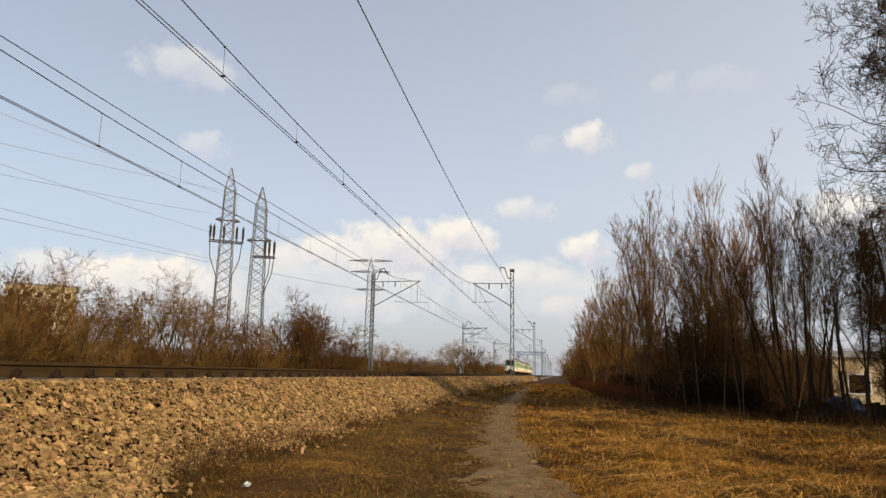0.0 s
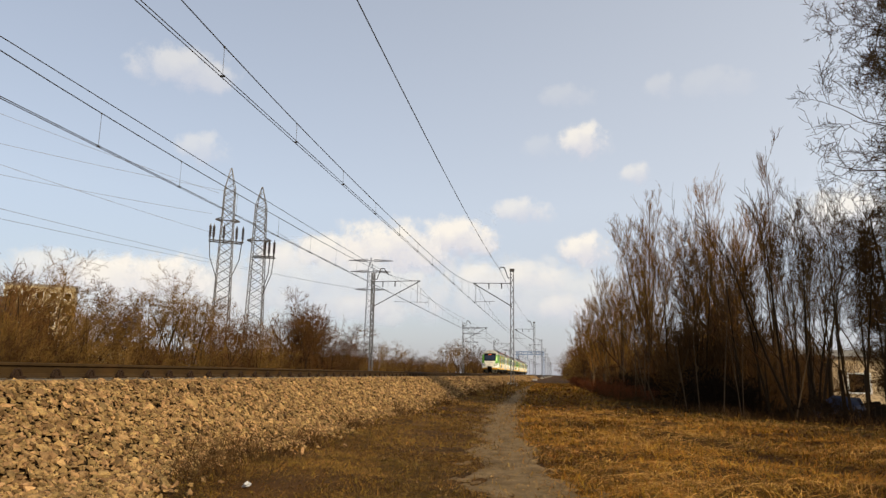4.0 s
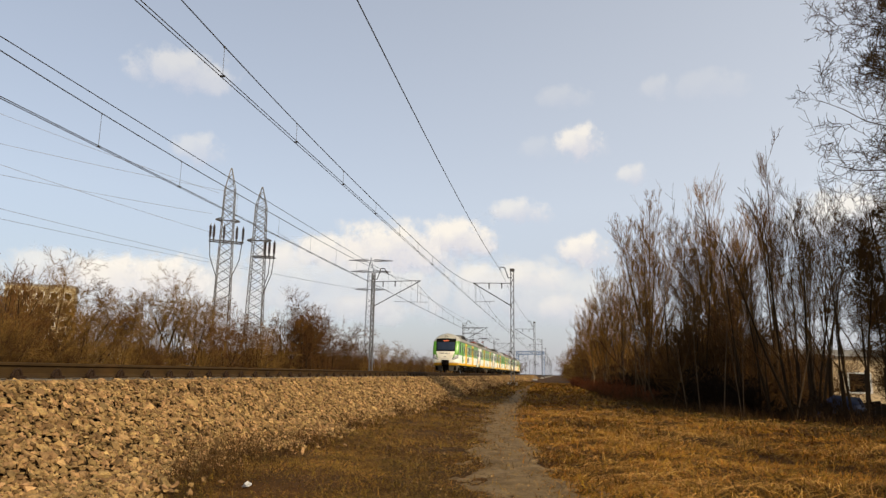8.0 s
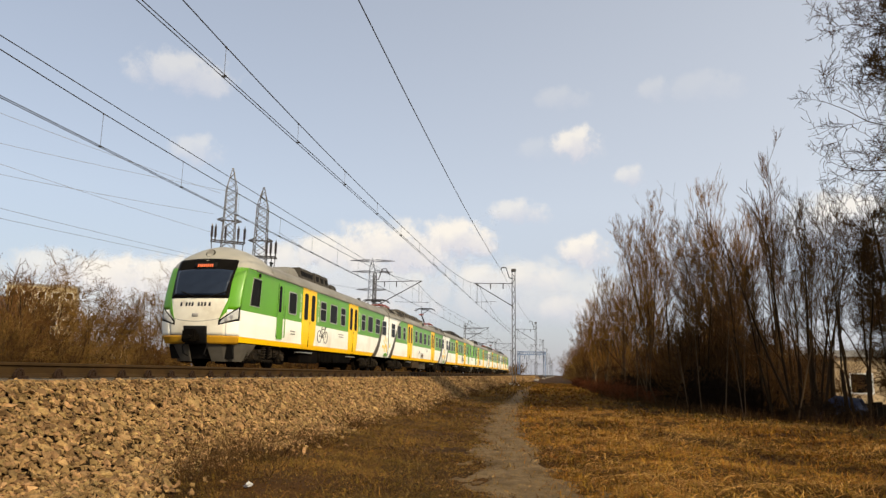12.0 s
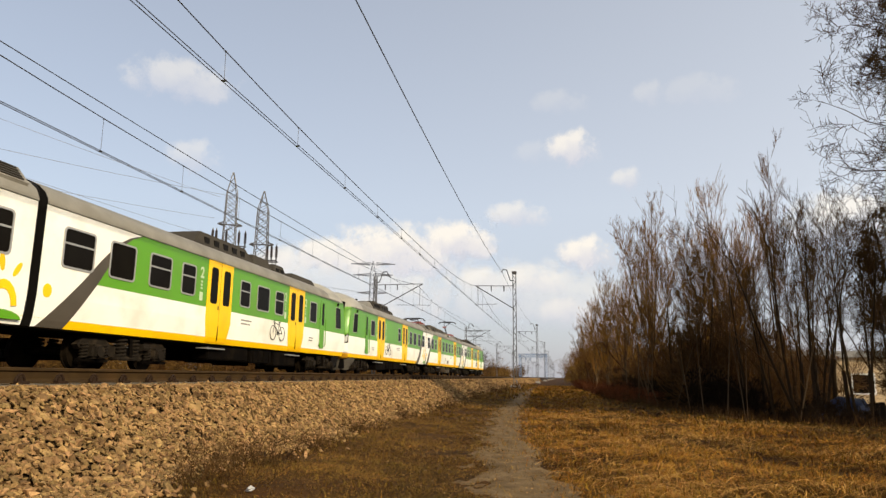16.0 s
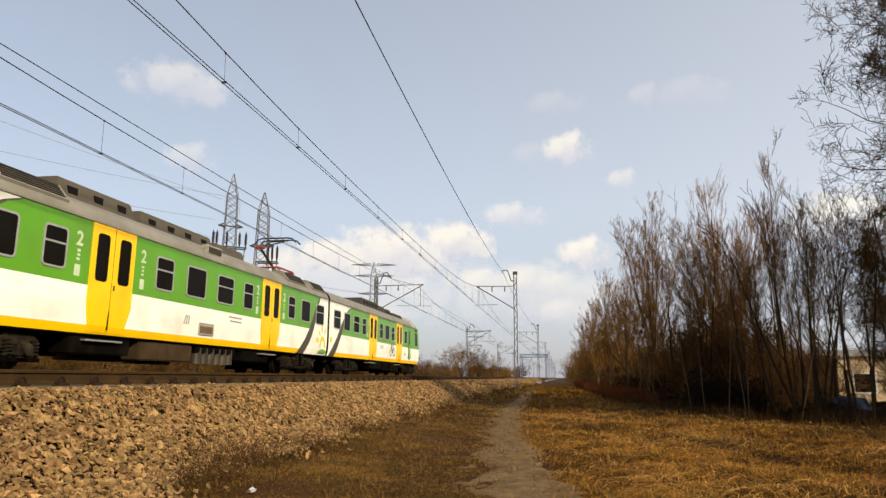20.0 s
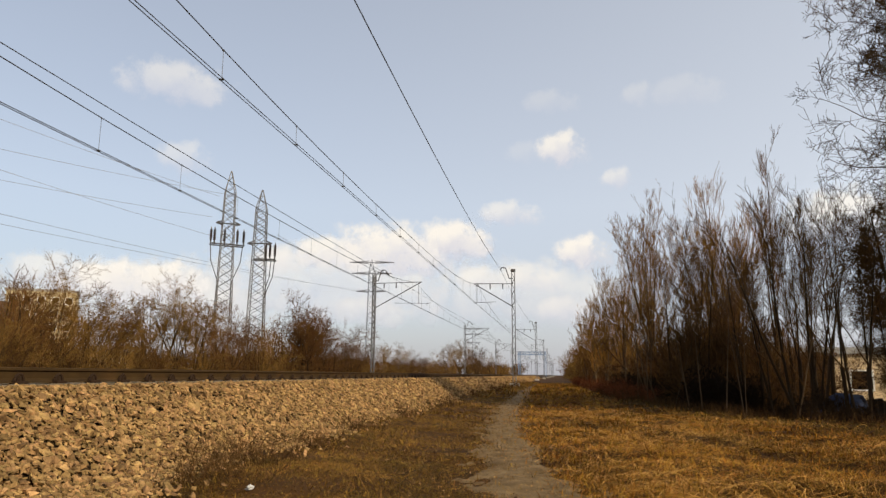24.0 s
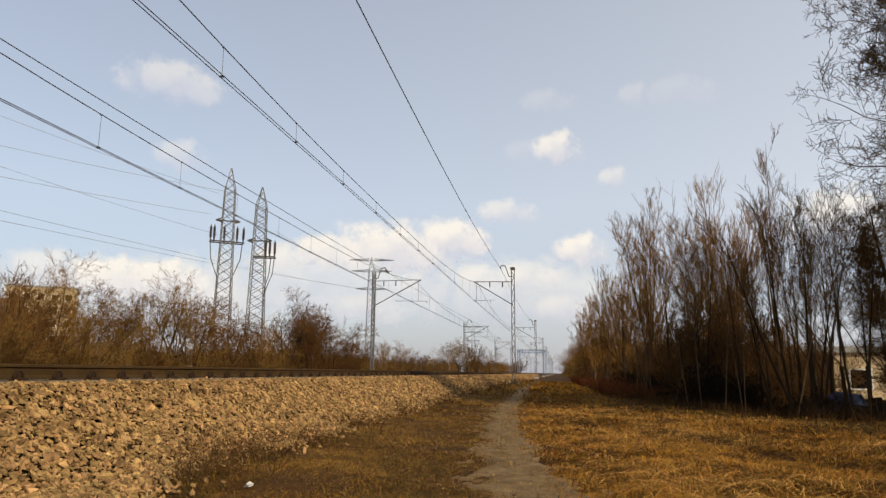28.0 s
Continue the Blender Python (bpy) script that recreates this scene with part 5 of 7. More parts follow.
def end_car(name_label, between, tail=False):
    car = thing("rail_car", 0, 0, 0, name_label, "train car", "cars of the train")
    shell(1.25, L_END - 0.06, car, 2.7)
    cab(car, tail)
    bulkhead(L_END - 0.09, car)
    for s in (-1, 1):
        # cab sides in front of the straight shell
        for nm, z0, z1, m in (("cab_side_skirt", Z_SKIRT, Z_BAND, M_YELLOW), ("cab_side_lower", Z_BAND, Z_WAIST, M_WHITE), ("cab_side_upper", Z_WAIST, Z_GUTTER - 0.02, M_GREEN)):
            zs = np.linspace(z0, z1, 8)
            V, F = [], []
            for z in zs:
                yf = front_y(1, z)
                for y in (min(yf, 1.255), 1.255):
                    V.append((s * side_x(z), y, z))
            for i in range(len(zs) - 1):
                F.append((2 * i, 2 * i + 1, 2 * i + 3, 2 * i + 2) if s > 0 else (2 * i, 2 * i + 2, 2 * i + 3, 2 * i + 1))
            n = len(V)
            V += [(x - s * 0.05, y, z) for x, y, z in V]
            F += [tuple(a + n for a in f[::-1]) for f in F]
            part(nm, mesh_of(nm, V, F, m), None, car)
        cab_side(car, s)
        window(car, s, 4.32, 5.18, split=False)
        double_door(car, s, 5.85, 7.5)
        for a, b, sp in between:
            window(car, s, a, b, split=sp)
        double_door(car, s, 12.38, 13.98)
        for a, b, sp in ((14.7, 15.48, True), (16.0, 17.05, tail), (17.65, 18.68, not tail), (19.22, 20.27, True)):
            window(car, s, a, b, split=sp)
        class_mark(car, s, 5.66)
        class_mark(car, s, 7.84)
        class_mark(car, s, 14.33)
        bicycle(car, s, 8.5)
        bars(car, s, 4.9, 1.55, 2, M_GREYTXT, 0.5, 0.05, 0.11)
        bars(car, s, 11.2, 1.78, 2, M_GREYTXT, 0.8, 0.05, 0.12)
        swoosh(car, s, L_END - 0.06, -1, s > 0)
    if tail:
        roof_case(car, 9.6, 14.2, 0.92, 4.50, vents=5, slope=0.7)
        roof_case(car, 8.0, 9.7, 0.85, 4.44, slope=0.15)
        roof_case(car, 6.4, 7.8, 0.85, 4.40, vents=2)
        roof_case(car, 2.6, 6.0, 0.80, 4.33, slope=0.5)
    else:
        roof_case(car, 5.2, 6.8, 0.95, 4.36, m=M_ROOF, slope=0.5)
        roof_case(car, 6.6, 8.6, 0.95, 4.52, vents=4)
        roof_case(car, 8.7, 10.8, 0.90, 4.56, vents=3, slope=0.12)
        roof_case(car, 11.4, 12.3, 0.8, 4.34, slope=0.1)
        part("horn", rods([((0.25, 3.6, 4.2), (0.25, 3.3, 4.25)), ((-0.25, 3.6, 4.2), (-0.25, 3.3, 4.25))], 0.05), M_DARKBOX, car, "dark roof horns")
        part("aerial", rods([((0.4, 4.75, 4.1), (0.4, 4.75, 4.36)), ((0.4, 4.65, 4.36), (0.4, 4.85, 4.36))], 0.05), M_RUBBER, car, "black roof aerial")
    for y in (2.6, 3.0, 12.0, 16.5):
        part("roof_vent", rods([((0.7, y, 3.95), (0.7, y, 4.2))], 0.11, 8), M_DARKBOX, car)
    part("cable_duct", boxed(0.95, 1.1, 4.5, 20, 3.86, 3.97, 0.02), M_ROOF, car)
    bogie(car, 2.9)
    bogie(car, 17.3)
    underbox(car, 6.2, 8.4)
    underbox(car, 8.6, 10.4, 0.36, ribs=4)
    underbox(car, 10.6, 13.4, 0.40)
    return car


def pantograph(car, y, raised, way):
    """A single-arm pantograph; way: the side to which the knee points."""
    part("panto_base", rods([((-0.6, y - 0.8, 4.42), (-0.6, y + 0.8, 4.42)), ((0.6, y - 0.8, 4.42), (0.6, y + 0.8, 4.42)), ((-0.6, y - 0.8, 4.42), (0.6, y - 0.8, 4.42)), ((-0.6, y + 0.8, 4.42), (0.6, y + 0.8, 4.42))], 0.042), M_RED, car, "red pantograph base frame")
    for x in (-0.6, 0.6):
        for q in (-0.75, 0.75):
            bm = bmesh.new()
            for k in range(4):
                rod(bm, (x, y + q, 4.14 + 0.065 * k), (x, y + q, 4.18 + 0.065 * k), 0.09, 0.065, sides=8)
            part("panto_insulator", bm, M_RED, car)
    z_knee, z_head = (5.16, 5.86) if raised else (4.62, 4.78)
    yk, yh = (y + way * 1.35, y - way * 0.35) if raised else (y + way * 1.5, y - way * 0.6)
    part("lower_arm", rods([((0, y - way * 0.2, 4.45), (0, yk, z_knee))], 0.055), M_PANTO, car)
    part("guide_rod", rods([((0.12, y + way * 0.2, 4.45), (0.12, yk + way * 0.18, z_knee - 0.12))], 0.025), M_PANTO, car)
    part("upper_arm", rods([((0, yk, z_knee), (-0.32, yh, z_head - 0.1)), ((0, yk, z_knee), (0.32, yh, z_head - 0.1)), ((-0.32, yh, z_head - 0.1), (0.32, yh, z_head - 0.1))], 0.034), M_PANTO, car)
    part("knee_joint", rods([((-0.2, yk, z_knee), (0.2, yk, z_knee))], 0.07), M_RED, car)
    for q in (-0.25, 0.25):
        pts = [(-0.95, yh + q, z_head - 0.22), (-0.78, yh + q, z_head - 0.04), (-0.55, yh + q, z_head), (0.55, yh + q, z_head), (0.78, yh + q, z_head - 0.04), (0.95, yh + q, z_head - 0.22)]
        v, f = tubes([(pts, [0.032] * 6)], 6)
        part("contact_strip", tri_mesh("contact_strip", v, f, M_PANTO), None, car)
    part("head_link", rods([((-0.32, yh - 0.25, z_head - 0.05), (-0.32, yh + 0.25, z_head - 0.05)), ((0.32, yh - 0.25, z_head - 0.05), (0.32, yh + 0.25, z_head - 0.05))], 0.022), M_PANTO, car)


def middle_car():
    car = thing("rail_car", 0, 0, 0, "green, white and yellow middle rail car with pantographs", "train car", "cars of the train")
    shell(0.06, L_MID - 0.06, car)
    bulkhead(0.09, car)
    bulkhead(L_MID - 0.09, car)
    for s in (-1, 1):
        for a, b, sp in ((0.65, 1.68, True), (2.37, 3.42, False), (4.1, 4.82, True), (8.2, 9.06, True), (9.75, 10.86, False), (11.56, 12.66, True), (13.38, 14.13, True), (17.3, 18.03, True), (18.7, 19.76, False), (20.46, 21.5, True)):
            window(car, s, a, b, split=sp)
        double_door(car, s, 5.6, 7.24)
        double_door(car, s, 14.88, 16.53)
        for y in (5.2, 7.62, 14.5, 16.9):
            class_mark(car, s, y)
        g = part("grille", ring_plate(bmesh.new(), rounded(10.62, 11.5, 1.16, 1.52, 0.03), rounded(10.67, 11.45, 1.21, 1.47, 0.02), s * 1.405, s * 1.45), M_ALU, car, "rusty louvred grille")
        part("grille_back", boxed(s * 1.41, s * 1.43, 10.66, 11.46, 1.2, 1.48), M_RUSTGRILLE, g)
        for k in range(5):
            part("louvre", boxed(s * 1.42, s * 1.445, 10.67, 11.45, 1.225 + 0.05 * k, 1.245 + 0.05 * k), M_RUSTGRILLE, g)
        bars(car, s, 12.9, 1.85, 2, M_GREYTXT, 0.9, 0.05, 0.13)
        for k in range(3):
            part("emblem", prism(bmesh.new(), [(9.75 + 0.12 * k, 1.42), (9.80 + 0.12 * k, 1.42), (9.9 + 0.08 * k, 1.68), (9.86 + 0.08 * k, 1.68)], s * HALF, s * (HALF + 0.007)), M_GREYTXT, car)
        swoosh(car, s, 0.06, 1, s < 0)
        swoosh(car, s, L_MID - 0.06, -1, s > 0)
        # sloping dark roof grilles along the shoulder
        for y0, y1 in ((0.3, 2.0), (2.8, 4.8), (17.3, 19.3), (20.1, 21.8)):
            bm = bmesh.new()
            prism(bm, [(1.36 * s, 3.70), (1.40 * s, 3.78), (1.10 * s, 4.14), (0.7 * s, 4.2), (0.7 * s, 3.8)], y0, y1)
            bm.transform(Matrix(((0, 1, 0, 0), (1, 0, 0, 0), (0, 0, 1, 0), (0, 0, 0, 1))))
            bmesh.ops.recalc_face_normals(bm, faces=bm.faces)
            g = part("roof_grille", bm, M_ROOF, car, "grey roof-shoulder housing with a dark louvred grille")
            for k in range(5):
                u = (k + 0.5) / 5
                x, z = 1.385 - 0.27 * u, 3.80 + 0.324 * u
                part("louvre", rods([((s * x, y0 + 0.12, z), (s * x, y1 - 0.12, z))], 0.034, 4), M_DARKBOX, g)
    roof_case(car, 4.9, 7.9, 0.95, 4.46, m=M_ROOFBOX, vents=3, slope=0.12)
    roof_case(car, 8.1, 12.2, 0.92, 4.42, m=M_ROOFBOX, vents=4, slope=0.15)
    roof_case(car, 12.5, 14.7, 0.8, 4.38, m=M_ROOFBOX, slope=0.08)
    for s in (-1, 1):
        vent = part("roof_panel", boxed(s * 1.16, s * 1.40, 10.85, 11.85, 3.66, 3.98, 0.04), M_DOME, car, "pale boxed roof vent")
        part("vent_mesh", boxed(s * 1.38, s * 1.415, 10.95, 11.75, 3.72, 3.92, 0.01), M_DARKBOX, vent)
    for ye in (-0.03, L_MID + 0.03):
        for k in range(4):
            fold = part("bellows_fold", ring_plate(bmesh.new(), rounded(-1.30, 1.30, 0.95, 3.95, 0.3), rounded(-0.75, 0.75, 1.1, 3.2, 0.1), -0.018, 0.018), M_RUBBER, car, "black rubber gangway fold")
            fold.matrix_local = pose(0, ye - 0.075 + 0.05 * k, 0, 0, 0, 90)
    pantograph(car, 2.4, False, 1)
    pantograph(car, 18.9, True, -1)
    bogie(car, 2.9)
    bogie(car, L_MID - 2.9)
    underbox(car, 5.4, 7.6, 0.42)
    underbox(car, 8.0, 10.6, 0.34, m=M_RUSTBOX)
    underbox(car, 10.9, 13.4, 0.62)
    for s in (-1, 1):
        for k in range(6):
            part("air_tank", rods([((s * 1.12, 11.1 + 0.4 * k, 0.30), (s * 1.12, 11.1 + 0.4 * k, 0.78))], 0.17, 14), M_TANK, car, "dusty metal tank")
    underbox(car, 13.8, 16.0, 0.44)
    return car


def make_train():
    front = end_car("green, white and yellow rail car with a driving cab", ((8.05, 8.88, True), (9.4, 10.47, False), (11.02, 11.8, True)))
    front2 = end_car("green, white and yellow cab car with few windows", ((11.1, 11.85, True),))
    mid = middle_car()
    rear = end_car("green, white and yellow trailing rail car with a cab", ((8.05, 8.88, True), (9.4, 10.47, False), (11.02, 11.8, True)), True)
    mid2, rear2 = copy_thing(mid, Matrix()), copy_thing(rear, Matrix())
    U, P = 64.13, 64.48
    cars = [(front, 0.0, 0), (mid, 20.96, 0), (rear, U, 180), (front2, P, 0), (mid2, P + 20.96, 0), (rear2, P + U, 180)]
    return cars


CARS = make_train()


# ---- plants ----
# pull upwards, branching angle, branches per level, wander, branch length per level, where the stem starts to branch,
# leaders above the fork, height of the fork, how far the leaders lean
HABIT = {
    "fan": (0.70, 28, (17, 8, 5), 0.10, (0.30, 0.40, 0.45), 0.04, 8, 0.26, 17),
    "spire": (0.75, 25, (26, 7, 4), 0.09, (0.19, 0.40, 0.45), 0.2, 3, 0.35, 6),
    "ash": (0.45, 34, (16, 7, 4), 0.14, (0.36, 0.45, 0.45), 0.2, 2, 0.35, 14),
    "dome": (0.10, 46, (10, 7, 5), 0.30, (0.42, 0.42, 0.45), 0.30, 6, 0.28, 30),
    "shrub": (0.25, 44, (10, 7, 6), 0.34, (0.42, 0.45, 0.5), 0.12, 0, 0, 0),
    "thicket": (0.30, 40, (9, 6, 4), 0.34, (0.42, 0.45, 0.5), 0.1, 0, 0, 0),
    "bough": (0.25, 54, (60, 13, 8, 4), 0.25, (0.19, 0.46, 0.44, 0.5), 0.10, 0, 0, 0),
    "sapling": (0.5, 32, (10, 4), 0.2, (0.35, 0.4), 0.25, 0, 0, 0)}


def grow(rng, style, height, trunk_r):
    """Polylines of a leafless tree: (points, radii, level)."""
    out = []
    up, spread, kids, wig, reach, bare, leaders, fork, lean = HABIT[style]
    levels = len(kids)

    def limb(p, d, length, r, level, branching=True, tip=None):
        n = 8 if level == 0 else (5 if level < 3 else (4 if style == "bough" else 3))
        pts, rad = [p], [r]
        tip = tip or (0.15 if level == 0 else 0.3)
        for i in range(n):
            d = d + rng.randn(3) * wig * (0.3 if level == 0 else 1.5) / math.sqrt(n)
            d[2] += up * (0.7 if level else 0.2) / n
            d = d / np.linalg.norm(d)
            p = p + d * length / n
            pts.append(p)
            rad.append(r * (1 - (1 - tip) * (i + 1) / n))
        out.append((np.array(pts), np.array(rad), level))
        if level >= levels or not branching:
            return pts
        k = max(2, int(kids[level] * rng.uniform(0.85, 1.2)))
        for j in range(k):
            u = rng.uniform(bare if level == 0 else 0.15, 0.99)
            i = min(int(u * n), n - 1)
            f = u * n - i
            q = pts[i] * (1 - f) + pts[i + 1] * f
            ax = pts[i + 1] - pts[i]
            ax = ax / np.linalg.norm(ax)
            s = np.cross(ax, rng.randn(3))
            s /= np.linalg.norm(s) + 1e-9
            a = radians(spread * rng.uniform(0.6, 1.35))
            nd = ax * math.cos(a) + s * math.sin(a)
            ln = length * reach[level] * rng.uniform(0.6, 1.2)
            if level == 0:
                ln *= (0.45 + 1.1 * math.sin(math.pi * min(1, (u - bare) / (1 - bare) * 0.8 + 0.2)) ** 1.0) * 0.8
            limb(q, nd, ln, max(0.003, rad[i] * rng.uniform(0.35, 0.55) * (0.5 if style == "bough" and level == 0 else 0.65 if style in ("fan", "spire") and level == 0 else 1.0)), level + 1)
        return pts

    if leaders:
        stem = limb(np.array([0, 0, -0.15]), np.array([rng.randn() * 0.04, rng.randn() * 0.04, 1.0]), height * fork, trunk_r, 0, False, 0.75)
        for j in range(leaders):
            q = stem[-1] if j == 0 else stem[3 + rng.randint(6)]
            turn = 2 * math.pi * (j + 0.6 * rng.rand()) / leaders
            a = radians(lean * (0.15 if j == 0 else rng.uniform(0.5, 1.15)))
            d = np.array([math.cos(turn) * math.sin(a), math.sin(turn) * math.sin(a), math.cos(a)])
            limb(q, d, (height - q[2]) * (1.0 if j == 0 else rng.uniform(0.9, 1.04) - 0.28 * a / radians(lean)), trunk_r * rng.uniform(0.24, 0.34), 0)
        return out
    stems = {"shrub": 6, "thicket": 7}.get(style, 1)
    for s in range(stems):
        d = np.array([rng.randn() * 0.05, rng.randn() * 0.05, 1.0])
        o = np.array([0, 0, -0.15])
        if stems > 1:
            d[:2] += rng.randn(2) * 0.30
            o = np.array([rng.randn() * 0.35, rng.randn() * 0.35, -0.15])
        limb(o, d / np.linalg.norm(d), height * rng.uniform(0.7, 1.0) if stems > 1 else height, trunk_r, 0)
    return out


def make_tree(style, seed, height, trunk_r, twig, name, label, thick=1.0, bark=None):
    rng = np.random.RandomState(seed)
    lines = grow(rng, style, height, trunk_r)
    t = thing(name, 0, 0, 0, label, "bush" if style == "thicket" else "tree")
    a = [(p, r) for p, r, l in lines if l == 0]
    b = [(p, np.maximum(r, 0.004) * thick) for p, r, l in lines if l >= 1]
    v, f = tubes(a, 7)
    part("trunk", tri_mesh("trunk", v, f, bark or M_BARK, True), None, t)
    v, f = tubes(b, 3)
    part("crown", tri_mesh("crown", v, f, twig, True), None, t)
    return t


def plant(proto, x, y, rz, s=1.0, group="", sink=0.0, sz=None):
    z = float(ground_z(x, y)) - sink
    ob = copy_thing(proto, pose(x, y, z, 0, 0, rz))
    ob.scale = (s, s, sz or s)
    if group:
        ob["group"] = group
    return ob


def make_trees():
    rng = np.random.RandomState(21)
    POP, ASH, BSH = "tall bare poplar with upright ochre twigs", "slender leafless tree with dark thin branches", "dense leafless bush with brown tangled twigs"
    F1 = make_tree("fan", 1, 10.5, 0.17, M_TWIGGOLD, "poplar_tree", POP, 1.45, M_PALEBARK)
    F2 = make_tree("fan", 2, 10.5, 0.17, M_TWIGGOLD, "poplar_tree", POP, 1.45, M_PALEBARK)
    Q1 = make_tree("spire", 13, 11.0, 0.12, M_TWIGOCHRE, "poplar_tree", "slim bare poplar with a narrow pointed crown", 1.2)
    Q2 = make_tree("spire", 14, 11.0, 0.12, M_TWIGOCHRE, "poplar_tree", "slim bare poplar with a narrow pointed crown", 1.2)
    A1 = make_tree("ash", 3, 7.6, 0.085, M_TWIG, "bare_tree", ASH, 1.1)
    A2 = make_tree("ash", 4, 8.2, 0.09, M_TWIG, "bare_tree", ASH, 1.1)
    O1 = make_tree("bough", 5, 11.0, 0.17, M_TWIG, "spreading_tree", "large spreading leafless tree with dark tangled boughs", 1.25)
    S1 = make_tree("thicket", 6, 5.0, 0.05, M_TWIGRED, "thicket_bush", "dense leafless bush with reddish-brown twigs", 1.8)
    S2 = make_tree("thicket", 7, 5.0, 0.05, M_TWIG, "thicket_bush", BSH, 1.8)
    S3 = make_tree("thicket", 8, 5.0, 0.05, M_TWIGGREY, "thicket_bush", "dense leafless bush with grey-brown twigs", 1.7)
    S4 = make_tree("thicket", 16, 4.0, 0.035, M_BRUSH, "brush_bush", "low rust-red leafless brush", 1.6)
    S5 = make_tree("thicket", 26, 1.7, 0.02, M_SHADEBRAMBLE, "bramble_bush", "low tangled bramble coloured near black for the shade in a dip", 1.9)
    R1 = make_tree("shrub", 12, 5.6, 0.06, M_TWIGGREY, "bare_tree", "bushy many-stemmed leafless tree with grey-brown twigs", 1.4)
    G1 = make_tree("dome", 22, 6.2, 0.13, M_TWIGGREY, "bare_tree", "leafless tree with a round crown of grey-brown twigs", 1.7)
    G2 = make_tree("dome", 23, 5.2, 0.10, M_TWIGRED, "bare_tree", "small leafless tree with a round reddish-brown crown", 1.7)
    Y2 = make_tree("sapling", 19, 5.2, 0.026, M_TWIG, "sapling", "slender leafless sapling with a pale trunk", 1.2, M_PALEBARK)
    Y1 = make_tree("sapling", 9, 4.8, 0.04, M_TWIG, "sapling", "thin leaning leafless sapling", 1.3)
    W = "trees edging the field"
    # the row on the edge of the field: tree, x, y, size
    for k, (p, x, y, s) in enumerate(((F1, 4.64, 36.0, 1.01), (F1, 3.6, 39.5, 0.74), (F2, 2.9, 43.0, 0.66), (F2, 2.45, 48.0, 0.60), (F1, 2.35, 58.0, 0.58), (F2, 2.2, 76.0, 0.48),
                                      (A2, 5.37, 29.0, 0.92), (A1, 5.29, 27.0, 0.84), (F2, 6.90, 31.0, 1.0), (Q1, 7.56, 30.5, 0.72),
                                      (Q1, 8.00, 27.0, 0.98), (Q2, 7.45, 28.0, 0.62), (Q2, 8.50, 27.0, 0.66), (Q1, 8.53, 25.0, 0.75), (A2, 8.69, 24.0, 0.91), (A1, 7.72, 24.0, 0.93),
                                      (A2, 8.01, 21.0, 0.75), (A1, 8.36, 20.5, 0.82), (A2, 8.42, 19.5, 0.78), (A2, 6.3, 28.0, 0.72), (A1, 7.0, 25.5, 0.78), (A2, 6.2, 25.0, 0.62), (A2, 7.6, 22.0, 0.62), (A1, 5.7, 31.5, 0.8), (Q2, 7.0, 32.0, 0.8))):
        plant(p, x, y, 67 * k, s, W)
    # the near tree, whose boughs reach in over the field, and two behind it
    plant(O1, 10.9, 18.0, 200, 1.2, W)
    plant(O1, 11.7, 19.6, 75, 1.2, W)
    plant(O1, 10.1, 17.6, 20, 0.72, W)
    plant(O1, 10.5, 19.4, 140, 0.66, W)
    plant(O1, 9.4, 20.8, 260, 0.6, W)
    plant(O1, 9.9, 22.4, 45, 0.62, W)
    plant(O1, 11.0, 18.6, 290, 1.2, W)
    plant(O1, 10.6, 17.4, 100, 0.95, W)
    # thin stems that lean out of the shade: foot x, y, where they pass at a height of 4 m
    for x, y, x4, s in ((6.97, 21.5, 5.1, 1.35), (7.24, 23.0, 6.8, 1.5), (7.13, 21.0, 7.05, 1.3), (7.11, 20.5, 8.25, 1.25), (7.52, 22.0, 8.3, 1.2), (6.2, 24.0, 5.75, 1.3), (6.39, 22.0, 5.5, 1.1), (5.29, 26.0, 5.7, 1.25), (4.45, 28.0, 4.2, 1.1), (7.44, 19.0, 7.0, 1.1), (7.49, 18.5, 8.1, 1.1)):
        o = plant(Y1, x, y, 0, s, W)
        o.rotation_euler = (radians(rng.randn() * 3), math.atan2(x4 - x, 5.5), 0)
    for i in range(22):
        y = 20.0 + 28 * rng.rand() ** 1.3
        x = min(float(field_edge(y)) + rng.uniform(0.9, 4.8), 0.345 * y)
        plant((S2, Y1, S2, S1)[i % 4], x, y, rng.uniform(0, 360), rng.uniform(0.35, 0.6) if i % 4 != 1 else rng.uniform(0.8, 1.2), W)
    for i in range(60):
        y = 56 + 210 * rng.rand() ** 1.4
        x = float(field_edge(y)) + rng.uniform(0.6, 6)
        plant((S3, S2, S1, R1, S2, S3)[i % 6], x, y, rng.uniform(0, 360), rng.uniform(0.75, 1.0), W)
    for i in range(18):
        y = 52 + 90 * rng.rand()
        plant((S2, R1, S3)[i % 3], float(field_edge(y)) + rng.uniform(0.8, 2.6), y, rng.uniform(0, 360), rng.uniform(0.6, 0.85), W)
    # pale thin trunks standing in front of the shade
    for i in range(22):
        y = 18.5 + 20 * (i + rng.rand()) / 22
        x = float(field_edge(y)) + rng.uniform(0.1, 0.9)
        o = plant(Y2, x, y, rng.uniform(0, 360), rng.uniform(0.6, 1.0), W)
        o.rotation_euler = (radians(rng.randn() * 4), radians(-3 + rng.randn() * 9), o.rotation_euler[2])
    # denser brush filling in behind the row
    for i in range(18):
        y = 30 + 30 * rng.rand()
        x = float(field_edge(y)) + rng.uniform(2.2, 8.0)
        plant((S2, S1, S2, S3)[i % 4], x, y, rng.uniform(0, 360), rng.uniform(0.75, 1.05), W)
